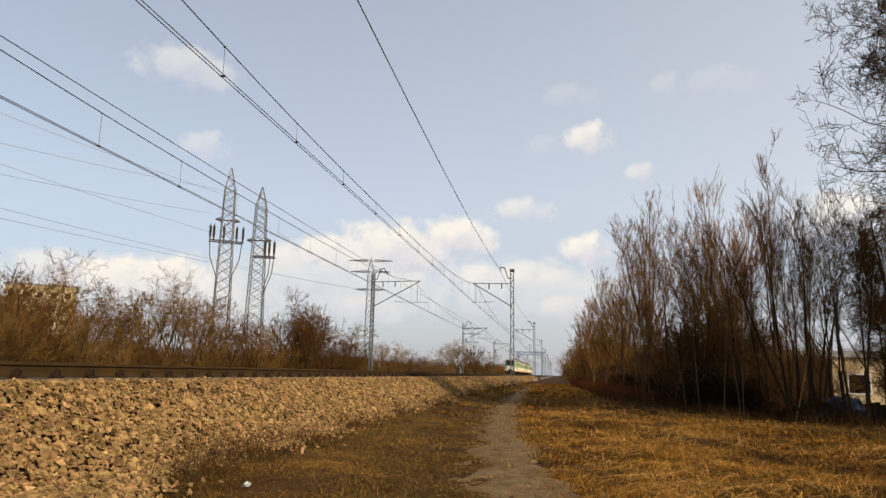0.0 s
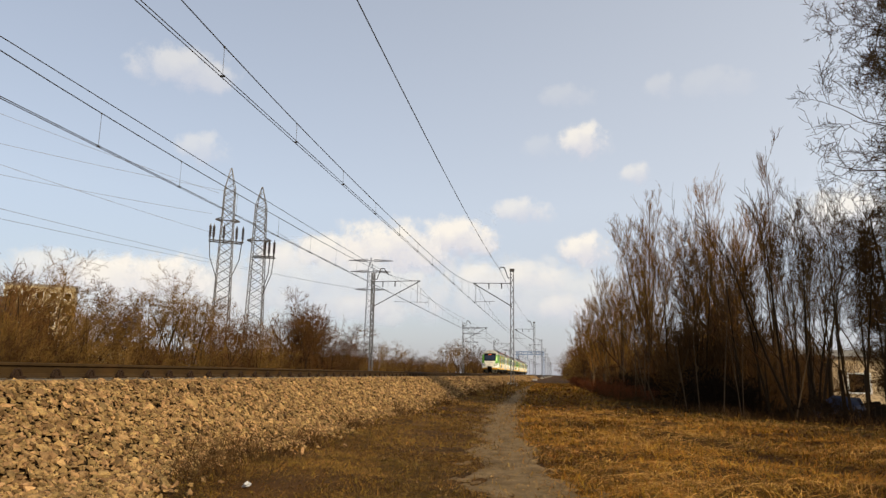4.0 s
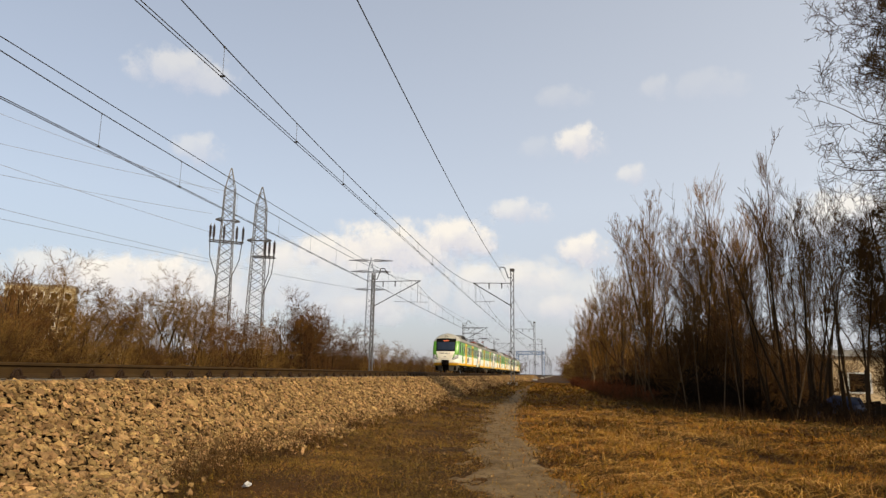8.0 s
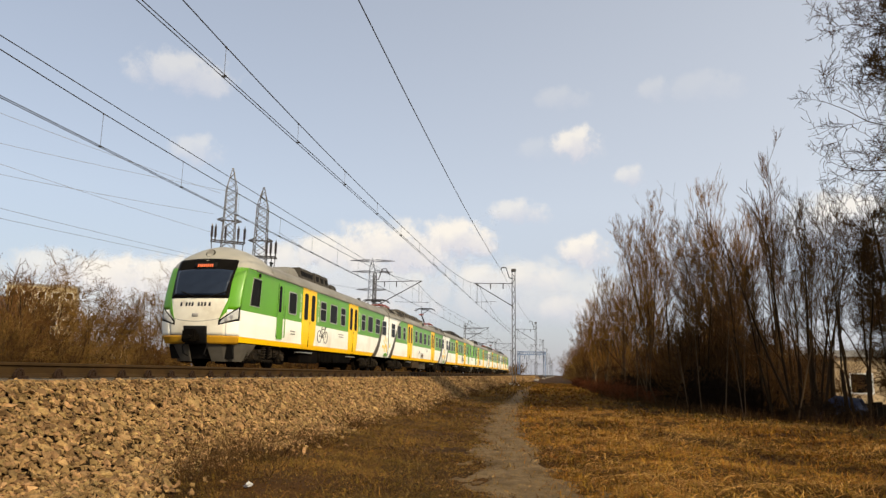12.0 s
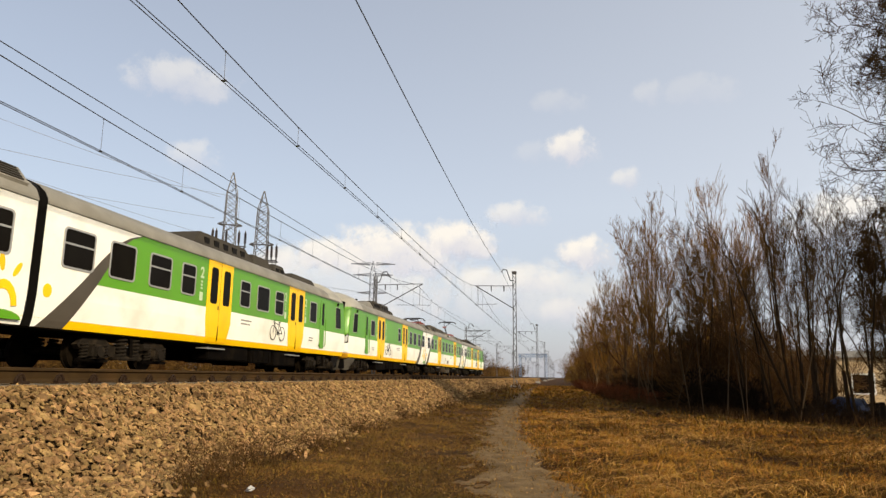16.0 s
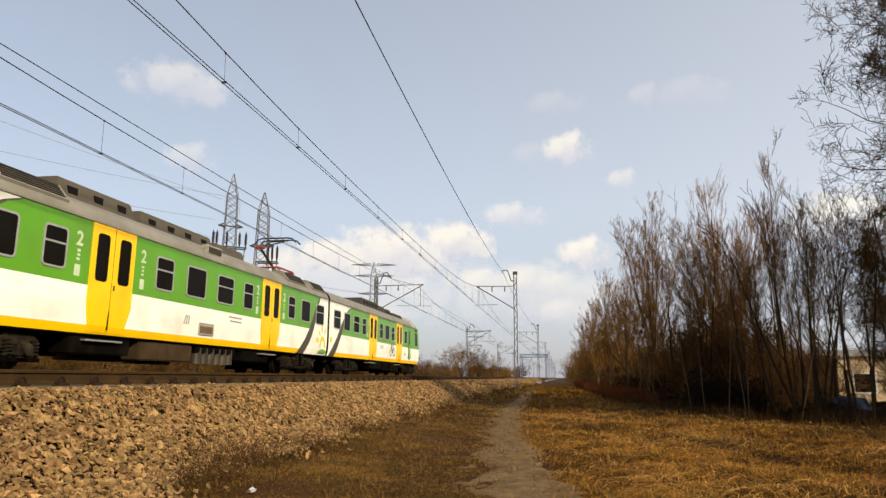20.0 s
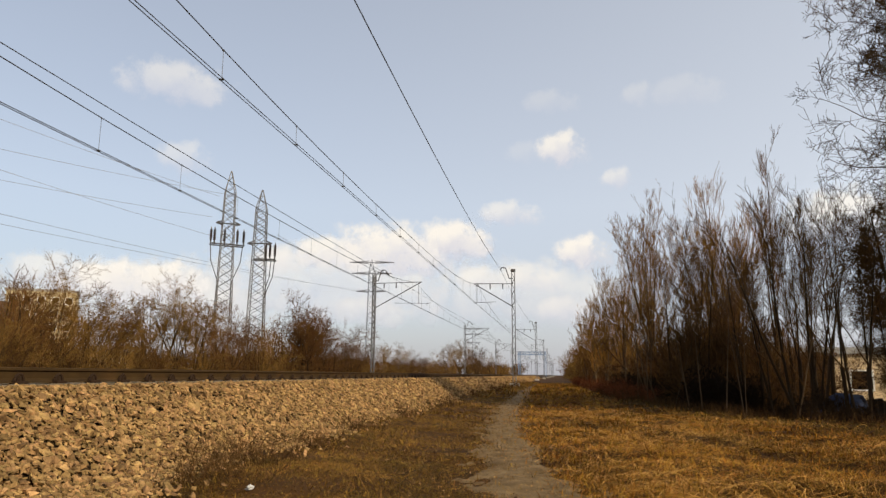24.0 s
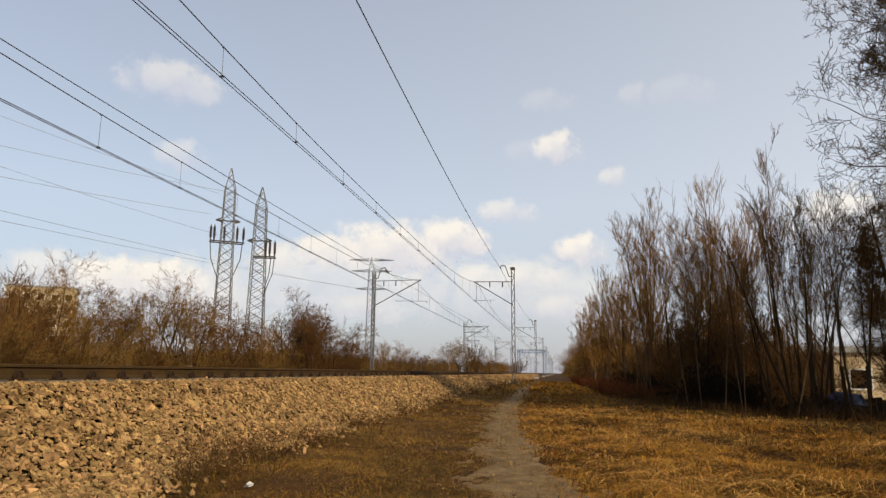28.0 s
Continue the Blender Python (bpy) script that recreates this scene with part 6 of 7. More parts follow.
    for i in range(10):
        y = 25.5 + 12 * rng.rand()
        x = min(float(field_edge(y)) + rng.uniform(1.6, 5.0), 0.30 * y)
        plant((S2, S2, S1)[i % 3], x, y, rng.uniform(0, 360), rng.uniform(0.6, 0.9), W)
    for x, y, s in ((8.6, 27.5, 0.62), (9.6, 26.5, 0.6), (9.2, 31.0, 0.7), (10.6, 33.0, 0.75), (8.2, 33.5, 0.75), (7.2, 35.0, 0.75), (6.6, 30.5, 0.62), (7.6, 29.0, 0.6), (6.0, 34.0, 0.75)):
        plant(S2, x, y, 90 * x, s, W)
    # near-black brambles stand in for shade in the dip behind the field edge
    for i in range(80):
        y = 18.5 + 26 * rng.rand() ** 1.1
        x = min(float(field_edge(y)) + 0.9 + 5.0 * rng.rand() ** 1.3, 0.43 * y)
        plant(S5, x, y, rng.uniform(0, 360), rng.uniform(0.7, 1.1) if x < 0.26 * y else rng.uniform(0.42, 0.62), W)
    # low red-brown brush along the foot of the row
    for i in range(70):
        y = 26 + 50 * rng.rand() ** 1.2
        x = float(field_edge(y)) + rng.uniform(-0.9, 0.5)
        plant(S4, x, y, rng.uniform(0, 360), rng.uniform(0.14, 0.26), W)
    # the thicket beyond the tracks: low growth, then single crowns that stand out of it
    L = "thicket beyond the tracks"
    for i in range(150):
        y = 16 + 95 * rng.rand() ** 1.1
        x = -20.0 - rng.uniform(0, 9) - 0.05 * y
        plant((S3, S2, S3, S1)[i % 4], x, y, rng.uniform(0, 360), rng.uniform(0.42, 0.64) * (1.0 if y < 55 else 1.15), L)
    for k, (p, x, y, s) in enumerate(((G1, -28.6, 31.0, 0.84), (R1, -27.3, 34.0, 1.0), (G1, -24.8, 36.0, 0.78), (S1, -24.9, 27.0, 1.12), (S1, -25.8, 29.0, 1.08), (S3, -25.6, 30.0, 0.90), (S3, -23.4, 26.5, 0.72), (S1, -24.2, 28.2, 0.75), (S3, -25.2, 31.5, 0.8), (S1, -22.2, 25.0, 0.6), (G1, -27.9, 34.0, 1.10), (G1, -30.0, 36.0, 1.0), (S3, -25.4, 33.0, 0.95), (G2, -25.6, 35.0, 1.0), (S2, -25.5, 36.0, 0.85),
                                      (G2, -25.6, 38.0, 0.94), (R1, -24.4, 38.0, 1.10), (G1, -23.4, 39.0, 1.02), (R1, -22.7, 40.0, 1.05), (G2, -22.4, 41.0, 0.96), (S1, -23.2, 44.0, 0.95), (G2, -23.1, 46.0, 1.0), (S1, -22.9, 48.0, 0.92),
                                      (S3, -22.5, 50.0, 0.98), (S1, -24.3, 58.0, 1.22), (S1, -23.6, 60.0, 1.42), (G2, -22.9, 59.0, 1.42), (S1, -22.1, 60.0, 1.33), (S1, -21.3, 62.0, 1.08), (S1, -23.0, 62.0, 1.38), (S1, -22.4, 58.0, 1.15), (S1, -23.8, 57.5, 1.1), (S2, -21.9, 68.0, 0.9), (G2, -21.6, 70.0, 1.0), (S2, -21.5, 75.0, 0.95),
                                      (R1, -21.8, 85.0, 0.86), (R1, -20.5, 88.0, 0.80), (S2, -20.8, 95.0, 0.71), (S2, -21.9, 110.0, 0.79), (R1, -20.1, 125.0, 1.15), (S2, -20.5, 150.0, 1.6), (G1, -20.2, 140.0, 1.15), (S2, -20.1, 175.0, 1.65), (R1, -20.2, 205.0, 1.25))):
        plant(p, x, y, 77 * k, s, L)
    for i in range(26):
        y = 64 + 66 * rng.rand()
        plant((S2, S3, S1)[i % 3], -20.6 - rng.uniform(0, 4), y, rng.uniform(0, 360), rng.uniform(0.4, 0.65), L)
    for i in range(84):
        y = 105 + 300 * rng.rand()
        x = -20.5 - rng.uniform(0, 18)
        plant((S3, S2, S3, S1)[i % 4], x, y, rng.uniform(0, 360), rng.uniform(0.5, 1.0) * (0.6 + y / 330), L)
    for p in (F1, F2, Q1, Q2, A1, A2, O1, S1, S2, S3, S4, S5, R1, G1, G2, Y1, Y2):
        for o in p.children_recursive:
            bpy.data.objects.remove(o)
        bpy.data.objects.remove(p)


make_trees()


def blades(rng, x, y, lo, hi, width, lay):
    """Grass blades, each a bent strip of two triangles and a tip."""
    n = len(x)
    z = ground_z(x, y)
    h = rng.uniform(lo, hi, n)
    a = 2.4 * np.sin(x * 0.9 + 1.3 * np.sin(y * 0.7)) + 2.0 * np.sin(y * 1.1 + x * 0.4) + np.where(rng.rand(n) < 0.5, 0.8, 3.0) * rng.randn(n)
    tilt = np.clip(lay + 0.22 * rng.randn(n) - 0.8 * (rng.rand(n) < 0.05), 0, 1.5)
    d = np.stack([np.cos(a) * np.sin(tilt), np.sin(a) * np.sin(tilt), np.cos(tilt)], 1)
    d2 = d + np.stack([np.cos(a), np.sin(a), -0.4 + 0 * a], 1) * 0.45
    s = np.stack([-np.sin(a), np.cos(a), 0 * a], 1) * (width * rng.uniform(0.6, 1.4, n))[:, None]
    p = np.stack([x, y, z - 0.005], 1)
    m = p + d * (h * 0.55)[:, None]
    t = m + d2 * (h * 0.5)[:, None]
    m[:, 2] = np.maximum(m[:, 2], z + 0.012)
    t[:, 2] = np.maximum(t[:, 2], z + 0.010)
    V = np.stack([p - s, p + s, m + s * 0.8, m - s * 0.8, t], 1).reshape(-1, 3)
    F = (np.array([[0, 1, 2], [0, 2, 3], [3, 2, 4]])[None] + (np.arange(n) * 5)[:, None, None]).reshape(-1, 3)
    return V, F


def strands(rng, x, y, k=1.0):
    """Long straws that lie about, each a curved strip of four joints."""
    n = len(x)
    a = rng.uniform(0, 2 * np.pi, n)
    bend = rng.randn(n) * 0.45
    ln = k * rng.uniform(0.12, 0.38, n) * (1 + 0.02 * y)
    w = rng.uniform(0.0010, 0.0018, n) * (1 + 0.07 * y)
    lift = np.abs(rng.randn(n)) * 0.022 + 0.02
    px, py = x.copy(), y.copy()
    rows = []
    for i in range(5):
        u = i / 4
        z = ground_z(px, py) + 0.012 + lift * 4 * u * (1 - u) + rng.rand(n) * 0.012
        h = a + bend * u
        s = np.stack([-np.sin(h), np.cos(h), 0 * h], 1) * (w * (1.1 - 0.8 * u))[:, None]
        c = np.stack([px, py, z], 1)
        rows += [c - s, c + s + np.array([0, 0, 0.001])]
        px, py = px + np.cos(h) * ln / 4, py + np.sin(h) * ln / 4
    V = np.stack(rows, 1).reshape(-1, 3)
    q = [[2 * i, 2 * i + 1, 2 * i + 3] for i in range(4)] + [[2 * i, 2 * i + 3, 2 * i + 2] for i in range(4)]
    F = (np.array(q)[None] + (np.arange(n) * 10)[:, None, None]).reshape(-1, 3)
    return V, F


def make_grass():
    rng = np.random.RandomState(31)

    def scatter(spec, keep):
        V, F, base = [], [], 0
        for x0, x1, y0, y1, dens, lo, hi, w, lay in spec:
            n = int((x1 - x0) * (y1 - y0) * dens)
            x, y = rng.uniform(x0, x1, n), rng.uniform(y0, y1, n)
            k = keep(x, y)
            v, f = blades(rng, x[k], y[k], lo, hi, w, lay)
            V.append(v)
            F.append(f + base)
            base += len(v)
        return np.concatenate(V), np.concatenate(F)

    def edge_strip(x, y):
        """The unmown strip along the foot of the trees, with a ragged inner border."""
        inner = np.interp(y, [0, 9, 13, 17, 22, 30, 45], [0.6, 1.3, 2.4, 2.2, 1.5, 1.0, 0.7])
        return field_edge(y) - x < inner + 0.35 * np.sin(x * 1.9 + y * 1.1) + 0.45 * rng.randn(len(x))

    def on_field(x, y):
        clump = np.sin(x * 2.3 + 1.4 * np.sin(y * 1.1)) + np.sin(y * 2.9 + x * 0.8) + 0.9 * rng.randn(len(x))
        return (x > path_x(y) + 0.32 + 0.17 * rng.randn(len(x))) & (x < field_edge(y) + 1.0) & (clump > -1.7) & (~edge_strip(x, y) | (rng.rand(len(x)) < 0.18))

    v, f = scatter([(-0.2, 9, -12, 3.6, 330, 0.06, 0.18, 0.008, 1.3), (-1, 3.4, 3.6, 8, 3600, 0.04, 0.15, 0.0028, 1.36), (-1.2, 6.5, 8, 13, 1900, 0.05, 0.16, 0.0038, 1.34), (-1.5, 9, 13, 20, 760, 0.07, 0.21, 0.0056, 1.3), (-2, 6, 20, 36, 260, 0.08, 0.22, 0.0095, 1.25), (-0.5, 8, 4, 20, 4, 0.14, 0.26, 0.0022, 0.9), (-2.2, 4, 36, 80, 50, 0.12, 0.3, 0.02, 0.8)], on_field)
    n = 22000
    y = 3.8 + 16 * rng.rand(n) ** 1.5
    x = rng.uniform(-1.2, 9, n)
    patchy = np.sin(x * 1.3 + 1.1 * np.sin(y * 0.8)) + np.sin(y * 1.1 + x * 0.6) + 0.8 * rng.randn(n)
    k = (x > path_x(y) + 0.5 + 0.2 * rng.randn(n)) & (x < field_edge(y)) & (patchy > 0.1) & (~edge_strip(x, y) | (rng.rand(n) < 0.12))
    sv, sf = strands(rng, x[k], y[k])
    tagged(new("straw_strands", tri_mesh("straw_strands", sv, sf, M_STRAND)), "long pale straw strands lying tangled on the field", "grass", kind="stuff")
    tagged(new("dry_grass", tri_mesh("dry_grass", v, f, M_STRAW)), "matted straw-coloured dry grass on the field", "grass", kind="stuff")

    v, f = scatter([(3, 10.5, 6, 13, 700, 0.04, 0.12, 0.004, 1.2), (1.5, 9, 13, 22, 520, 0.05, 0.15, 0.0056, 1.15), (0.5, 6, 22, 45, 150, 0.07, 0.2, 0.0095, 1.1)], lambda x, y: edge_strip(x, y) & (x < field_edge(y) + 1.2) & (x > path_x(y) + 0.5))
    tagged(new("edge_turf", tri_mesh("edge_turf", v, f, M_TURF)), "olive-brown winter turf along the foot of the trees", "grass", kind="stuff")

    def on_verge(x, y):
        clump = np.sin(x * 3.1 + y) + np.sin(y * 2.3 - x * 1.5) + rng.randn(len(x))
        return (x < path_x(y) - 0.30 + 0.2 * rng.randn(len(x))) & (x > np.interp(y, [3, 5, 6.2, 7.5, 9, 14, 30], [-3.05, -3.2, -3.5, -3.75, -3.85, -3.85, -4.2]) + 0.2 * rng.randn(len(x))) & (clump > -1.2)

    v, f = scatter([(-4.3, 0.4, -12, 3.5, 330, 0.05, 0.14, 0.007, 1.25), (-4.3, 0, 3.5, 9, 3600, 0.025, 0.085, 0.0022, 1.36), (-4.3, -0.5, 9, 16, 1700, 0.03, 0.10, 0.0032, 1.34), (-4.4, -1.3, 16, 32, 360, 0.05, 0.15, 0.0065, 1.15), (-4.6, -2, 32, 90, 60, 0.08, 0.25, 0.018, 0.9)], on_verge)
    n = 2600
    y = 3.8 + 14 * rng.rand(n) ** 1.4
    x = rng.uniform(-4.0, 0.2, n)
    k = on_verge(x, y)
    sv, sf = strands(rng, x[k], y[k], 0.45)
    tagged(new("verge_straws", tri_mesh("verge_straws", sv, sf, M_VERGE)), "loose brown straws lying on the verge", "grass", kind="stuff")
    n = 500
    y = 4 + 16 * rng.rand(n) ** 1.5
    x = path_x(y) + rng.randn(n) * 0.42
    sv, sf = strands(rng, x, y, 0.22)
    tagged(new("path_straws", tri_mesh("path_straws", sv, sf, M_VERGE)), "short broken straws strewn over the path", "grass", kind="stuff")
    tagged(new("verge_grass", tri_mesh("verge_grass", v, f, M_VERGE)), "short brown winter grass between ballast and path", "grass", kind="stuff")
    # stems on the edge of the trees
    v, f = scatter([(2, 10, 15, 30, 130, 0.15, 0.5, 0.004, 0.45), (1.5, 5, 30, 70, 50, 0.2, 0.6, 0.008, 0.4)], lambda x, y: np.abs(x - field_edge(y) - 0.5) < 1.0 + 0.3 * rng.randn(len(x)))
    tagged(new("edge_weeds", tri_mesh("edge_weeds", v, f, M_WEED)), "dry brown weeds along the foot of the trees", "weeds", kind="stuff")


make_grass()


def make_pebbles():
    """Small stones and pale dead leaves lying on the path and the verge."""
    rng = np.random.RandomState(17)
    shapes = stone_shapes(4, 3)
    y = 4 + 26 * rng.rand(2000) ** 1.6
    x = path_x(y) + rng.randn(2000) * 0.45 - 0.5 * (rng.rand(2000) < 0.35) * rng.rand(2000) * 3
    r = rng.uniform(0.004, 0.011, 2000) * (1 + y * 0.03)
    p = np.stack([x, y, ground_z(x, y) + 0.016], 1)
    M = spin(2000, rng)
    V, F, base = [], [], 0
    for k, (s, f0) in enumerate(shapes):
        V.append((np.einsum("nij,vj->nvi", M[k::4], s) * r[k::4, None, None] + p[k::4, None, :]).reshape(-1, 3))
        F.append((f0[None] + (np.arange(500) * len(s))[:, None, None]).reshape(-1, 3) + base)
        base += 500 * len(s)
    V, F = np.concatenate(V), np.concatenate(F)
    tagged(new("pebbles", tri_mesh("pebbles", V, F, M_STONE)), "small pale stones scattered on the path and verge", "pebbles", kind="stuff")


make_pebbles()


def make_weeds():
    rng = np.random.RandomState(8)
    for x, y, n, h in ((-3.15, 5.95, 80, 0.32), (-3.3, 7.2, 70, 0.24), (-3.4, 9.0, 60, 0.25), (-3.35, 11.5, 40, 0.24), (-3.4, 15.5, 40, 0.25), (-3.4, 21, 40, 0.28), (-3.6, 30, 40, 0.3), (-3.6, 40, 40, 0.36), (-3.6, 48, 40, 0.4), (-3.3, 55, 50, 0.55)):
        t = thing("weed_clump", x, y, float(ground_z(x, y)), "clump of dry dark-brown weeds at the foot of the ballast", "weeds", "weeds by the ballast")
        ls = []
        for _ in range(n):
            p = np.array([rng.randn() * 0.22, rng.randn() * 0.25, 0.0])
            d = np.array([rng.randn() * 0.45, rng.randn() * 0.45, 1.0])
            k = h * rng.uniform(0.4, 1.1)
            q = p + d * k * 0.5
            e = q + (d + rng.randn(3) * 0.4) * k * 0.5
            ls.append((np.array([p, q, e]), np.array([0.003, 0.0022, 0.0012]) * (1 + y * 0.05)))
            for _ in range(3):
                b = q + (e - q) * rng.rand()
                ls.append((np.array([b, b + rng.randn(3) * 0.09 * (1 + h)]), np.array([0.0016, 0.0009]) * (1 + y * 0.05)))
        v, f = tubes(ls, 3)
        part("foliage", tri_mesh("foliage", v, f, M_WEED), None, t)


make_weeds()


# ---- buildings seen through the branches ----
def make_house(name, x, y, z, w, d, storeys, cols, wall, label, rz=0, gable=0.0):
    h = storeys * 2.9 + 0.6
    t = thing(name, x, y, z, label, "building", rz=rz)
    part("wall", boxed(-w / 2, w / 2, -d / 2, d / 2, -1.5, h), wall, t)
    bm = bmesh.new()
    if gable:
        bm2 = [(-d / 2 - 0.5, h), (0, h + gable), (d / 2 + 0.5, h)]
        prism(bm, bm2, -w / 2 - 0.3, w / 2 + 0.3)
        part("roof", bm, M_TILE, t)
    else:
        box(bm, -w / 2 - 0.25, w / 2 + 0.25, -d / 2 - 0.25, d / 2 + 0.25, h, h + 0.5, 0.05)
        part("roof", bm, M_CONCRETE, t)
    for s in range(storeys):
        for c in range(cols):
            cx = -w / 2 + w * (c + 0.5) / cols
            z0 = s * 2.9 + 0.9
            win = part("window", ring_plate(bmesh.new(), [(cx - 0.75, z0), (cx + 0.75, z0), (cx + 0.75, z0 + 1.5), (cx - 0.75, z0 + 1.5)], [(cx - 0.65, z0 + 0.1), (cx + 0.65, z0 + 0.1), (cx + 0.65, z0 + 1.4), (cx - 0.65, z0 + 1.4)], 0.0, 0.08), M_WHITE, t)
            win.matrix_local = Matrix.Translation((0, -d / 2, 0)) @ Matrix(((0, 1, 0, 0), (-1, 0, 0, 0), (0, 0, 1, 0), (0, 0, 0, 1)))
            part("pane", boxed(0.01, 0.03, cx - 0.65, cx + 0.65, z0 + 0.1, z0 + 1.4), M_GLASS, win)
    return t


make_house("apartment_block", -111, 131, -1.0, 13, 10, 6, 5, M_PLASTER_Y, "pale yellow rendered apartment block behind bare trees", rz=35)
make_house("gabled_house", -107, 110, -1.0, 12, 10, 3, 4, M_SHED, "dark house with a steep tiled gable roof behind trees", rz=40, gable=5.0)
make_house("cream_building", 22.4, 58.0, -1.9, 17, 9, 1, 5, M_PLASTER_C, "low cream rendered building behind the trees", rz=-12)
make_house("low_house", -52, 66, -1.3, 14, 8, 1, 4, M_PLASTER_Y, "low ochre building half hidden by a thicket", rz=30)


def make_shed():
    t = thing("timber_shed", 15.0, 46.0, -1.9, "dark weathered timber shed with a flat roof among the trees", "shed", rz=-12)
    part("wall", boxed(-2.0, 1.4, -2, 2, 0, 3.1), M_SHED, t)
    part("roof", boxed(-2.3, 1.7, -2.3, 2.3, 3.1, 3.3, 0.02), M_TILE, t)
    for i in range(9):
        part("board", boxed(-2.0 + i * 0.38, -1.64 + i * 0.38, -2.03, -2.0, 0, 3.0 - 0.04 * (i % 3)), M_SHED, t)
    # Boards added as a dark backing that stands in for shade behind the trees.
    t = thing("board_fence", 9.5, 33.0, -1.8, "dark boards added as a backing for the shade behind the trees", "fence", rz=-55)
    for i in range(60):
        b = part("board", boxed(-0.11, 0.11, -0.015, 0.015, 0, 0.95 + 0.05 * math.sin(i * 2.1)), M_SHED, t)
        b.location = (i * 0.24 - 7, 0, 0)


make_shed()


def make_tarp():
    """A heap under a blue sheet, half hidden by the stems."""
    bm = bmesh.new()
    bmesh.ops.create_icosphere(bm, subdivisions=3, radius=1.0)
    for v in bm.verts:
        k = 1 + 0.25 * noise.noise(v.co * 1.7) + 0.12 * noise.noise(v.co * 5.0)
        v.co = Vector((v.co.x * 0.95 * k, v.co.y * 0.7 * k, max(v.co.z, -0.2) * 1.2 * k))
    for f in bm.faces:
        f.smooth = True
    me = bpy.data.meshes.new("tarpaulin")
    bm.to_mesh(me)
    bm.free()
    me.materials.append(M_BLUE)
    ob = new("tarpaulin", me)
    ob.location = (8.3, 22.2, float(ground_z(8.3, 22.2)) + 0.12)
    tagged(ob, "heap covered with a faded dark-blue tarpaulin", "tarpaulin")


make_tarp()


def make_litter():
    rng = np.random.RandomState(2)
    bm = bmesh.new()
    bmesh.ops.create_icosphere(bm, subdivisions=2, radius=0.036)
    for v in bm.verts:
        v.co *= 1 + 0.45 * rng.randn()
        v.co.z *= 0.45
    me = bpy.data.meshes.new("litter")
    bm.to_mesh(me)
    bm.free()
    me.materials.append(M_PAPER)
    ob = new("crumpled_paper", me)
    ob.location = (-2.64, 5.72, float(ground_z(-2.64, 5.72)) + 0.03)
    tagged(ob, "crumpled white paper litter lying in brown grass", "litter")


make_litter()
make_ballast()


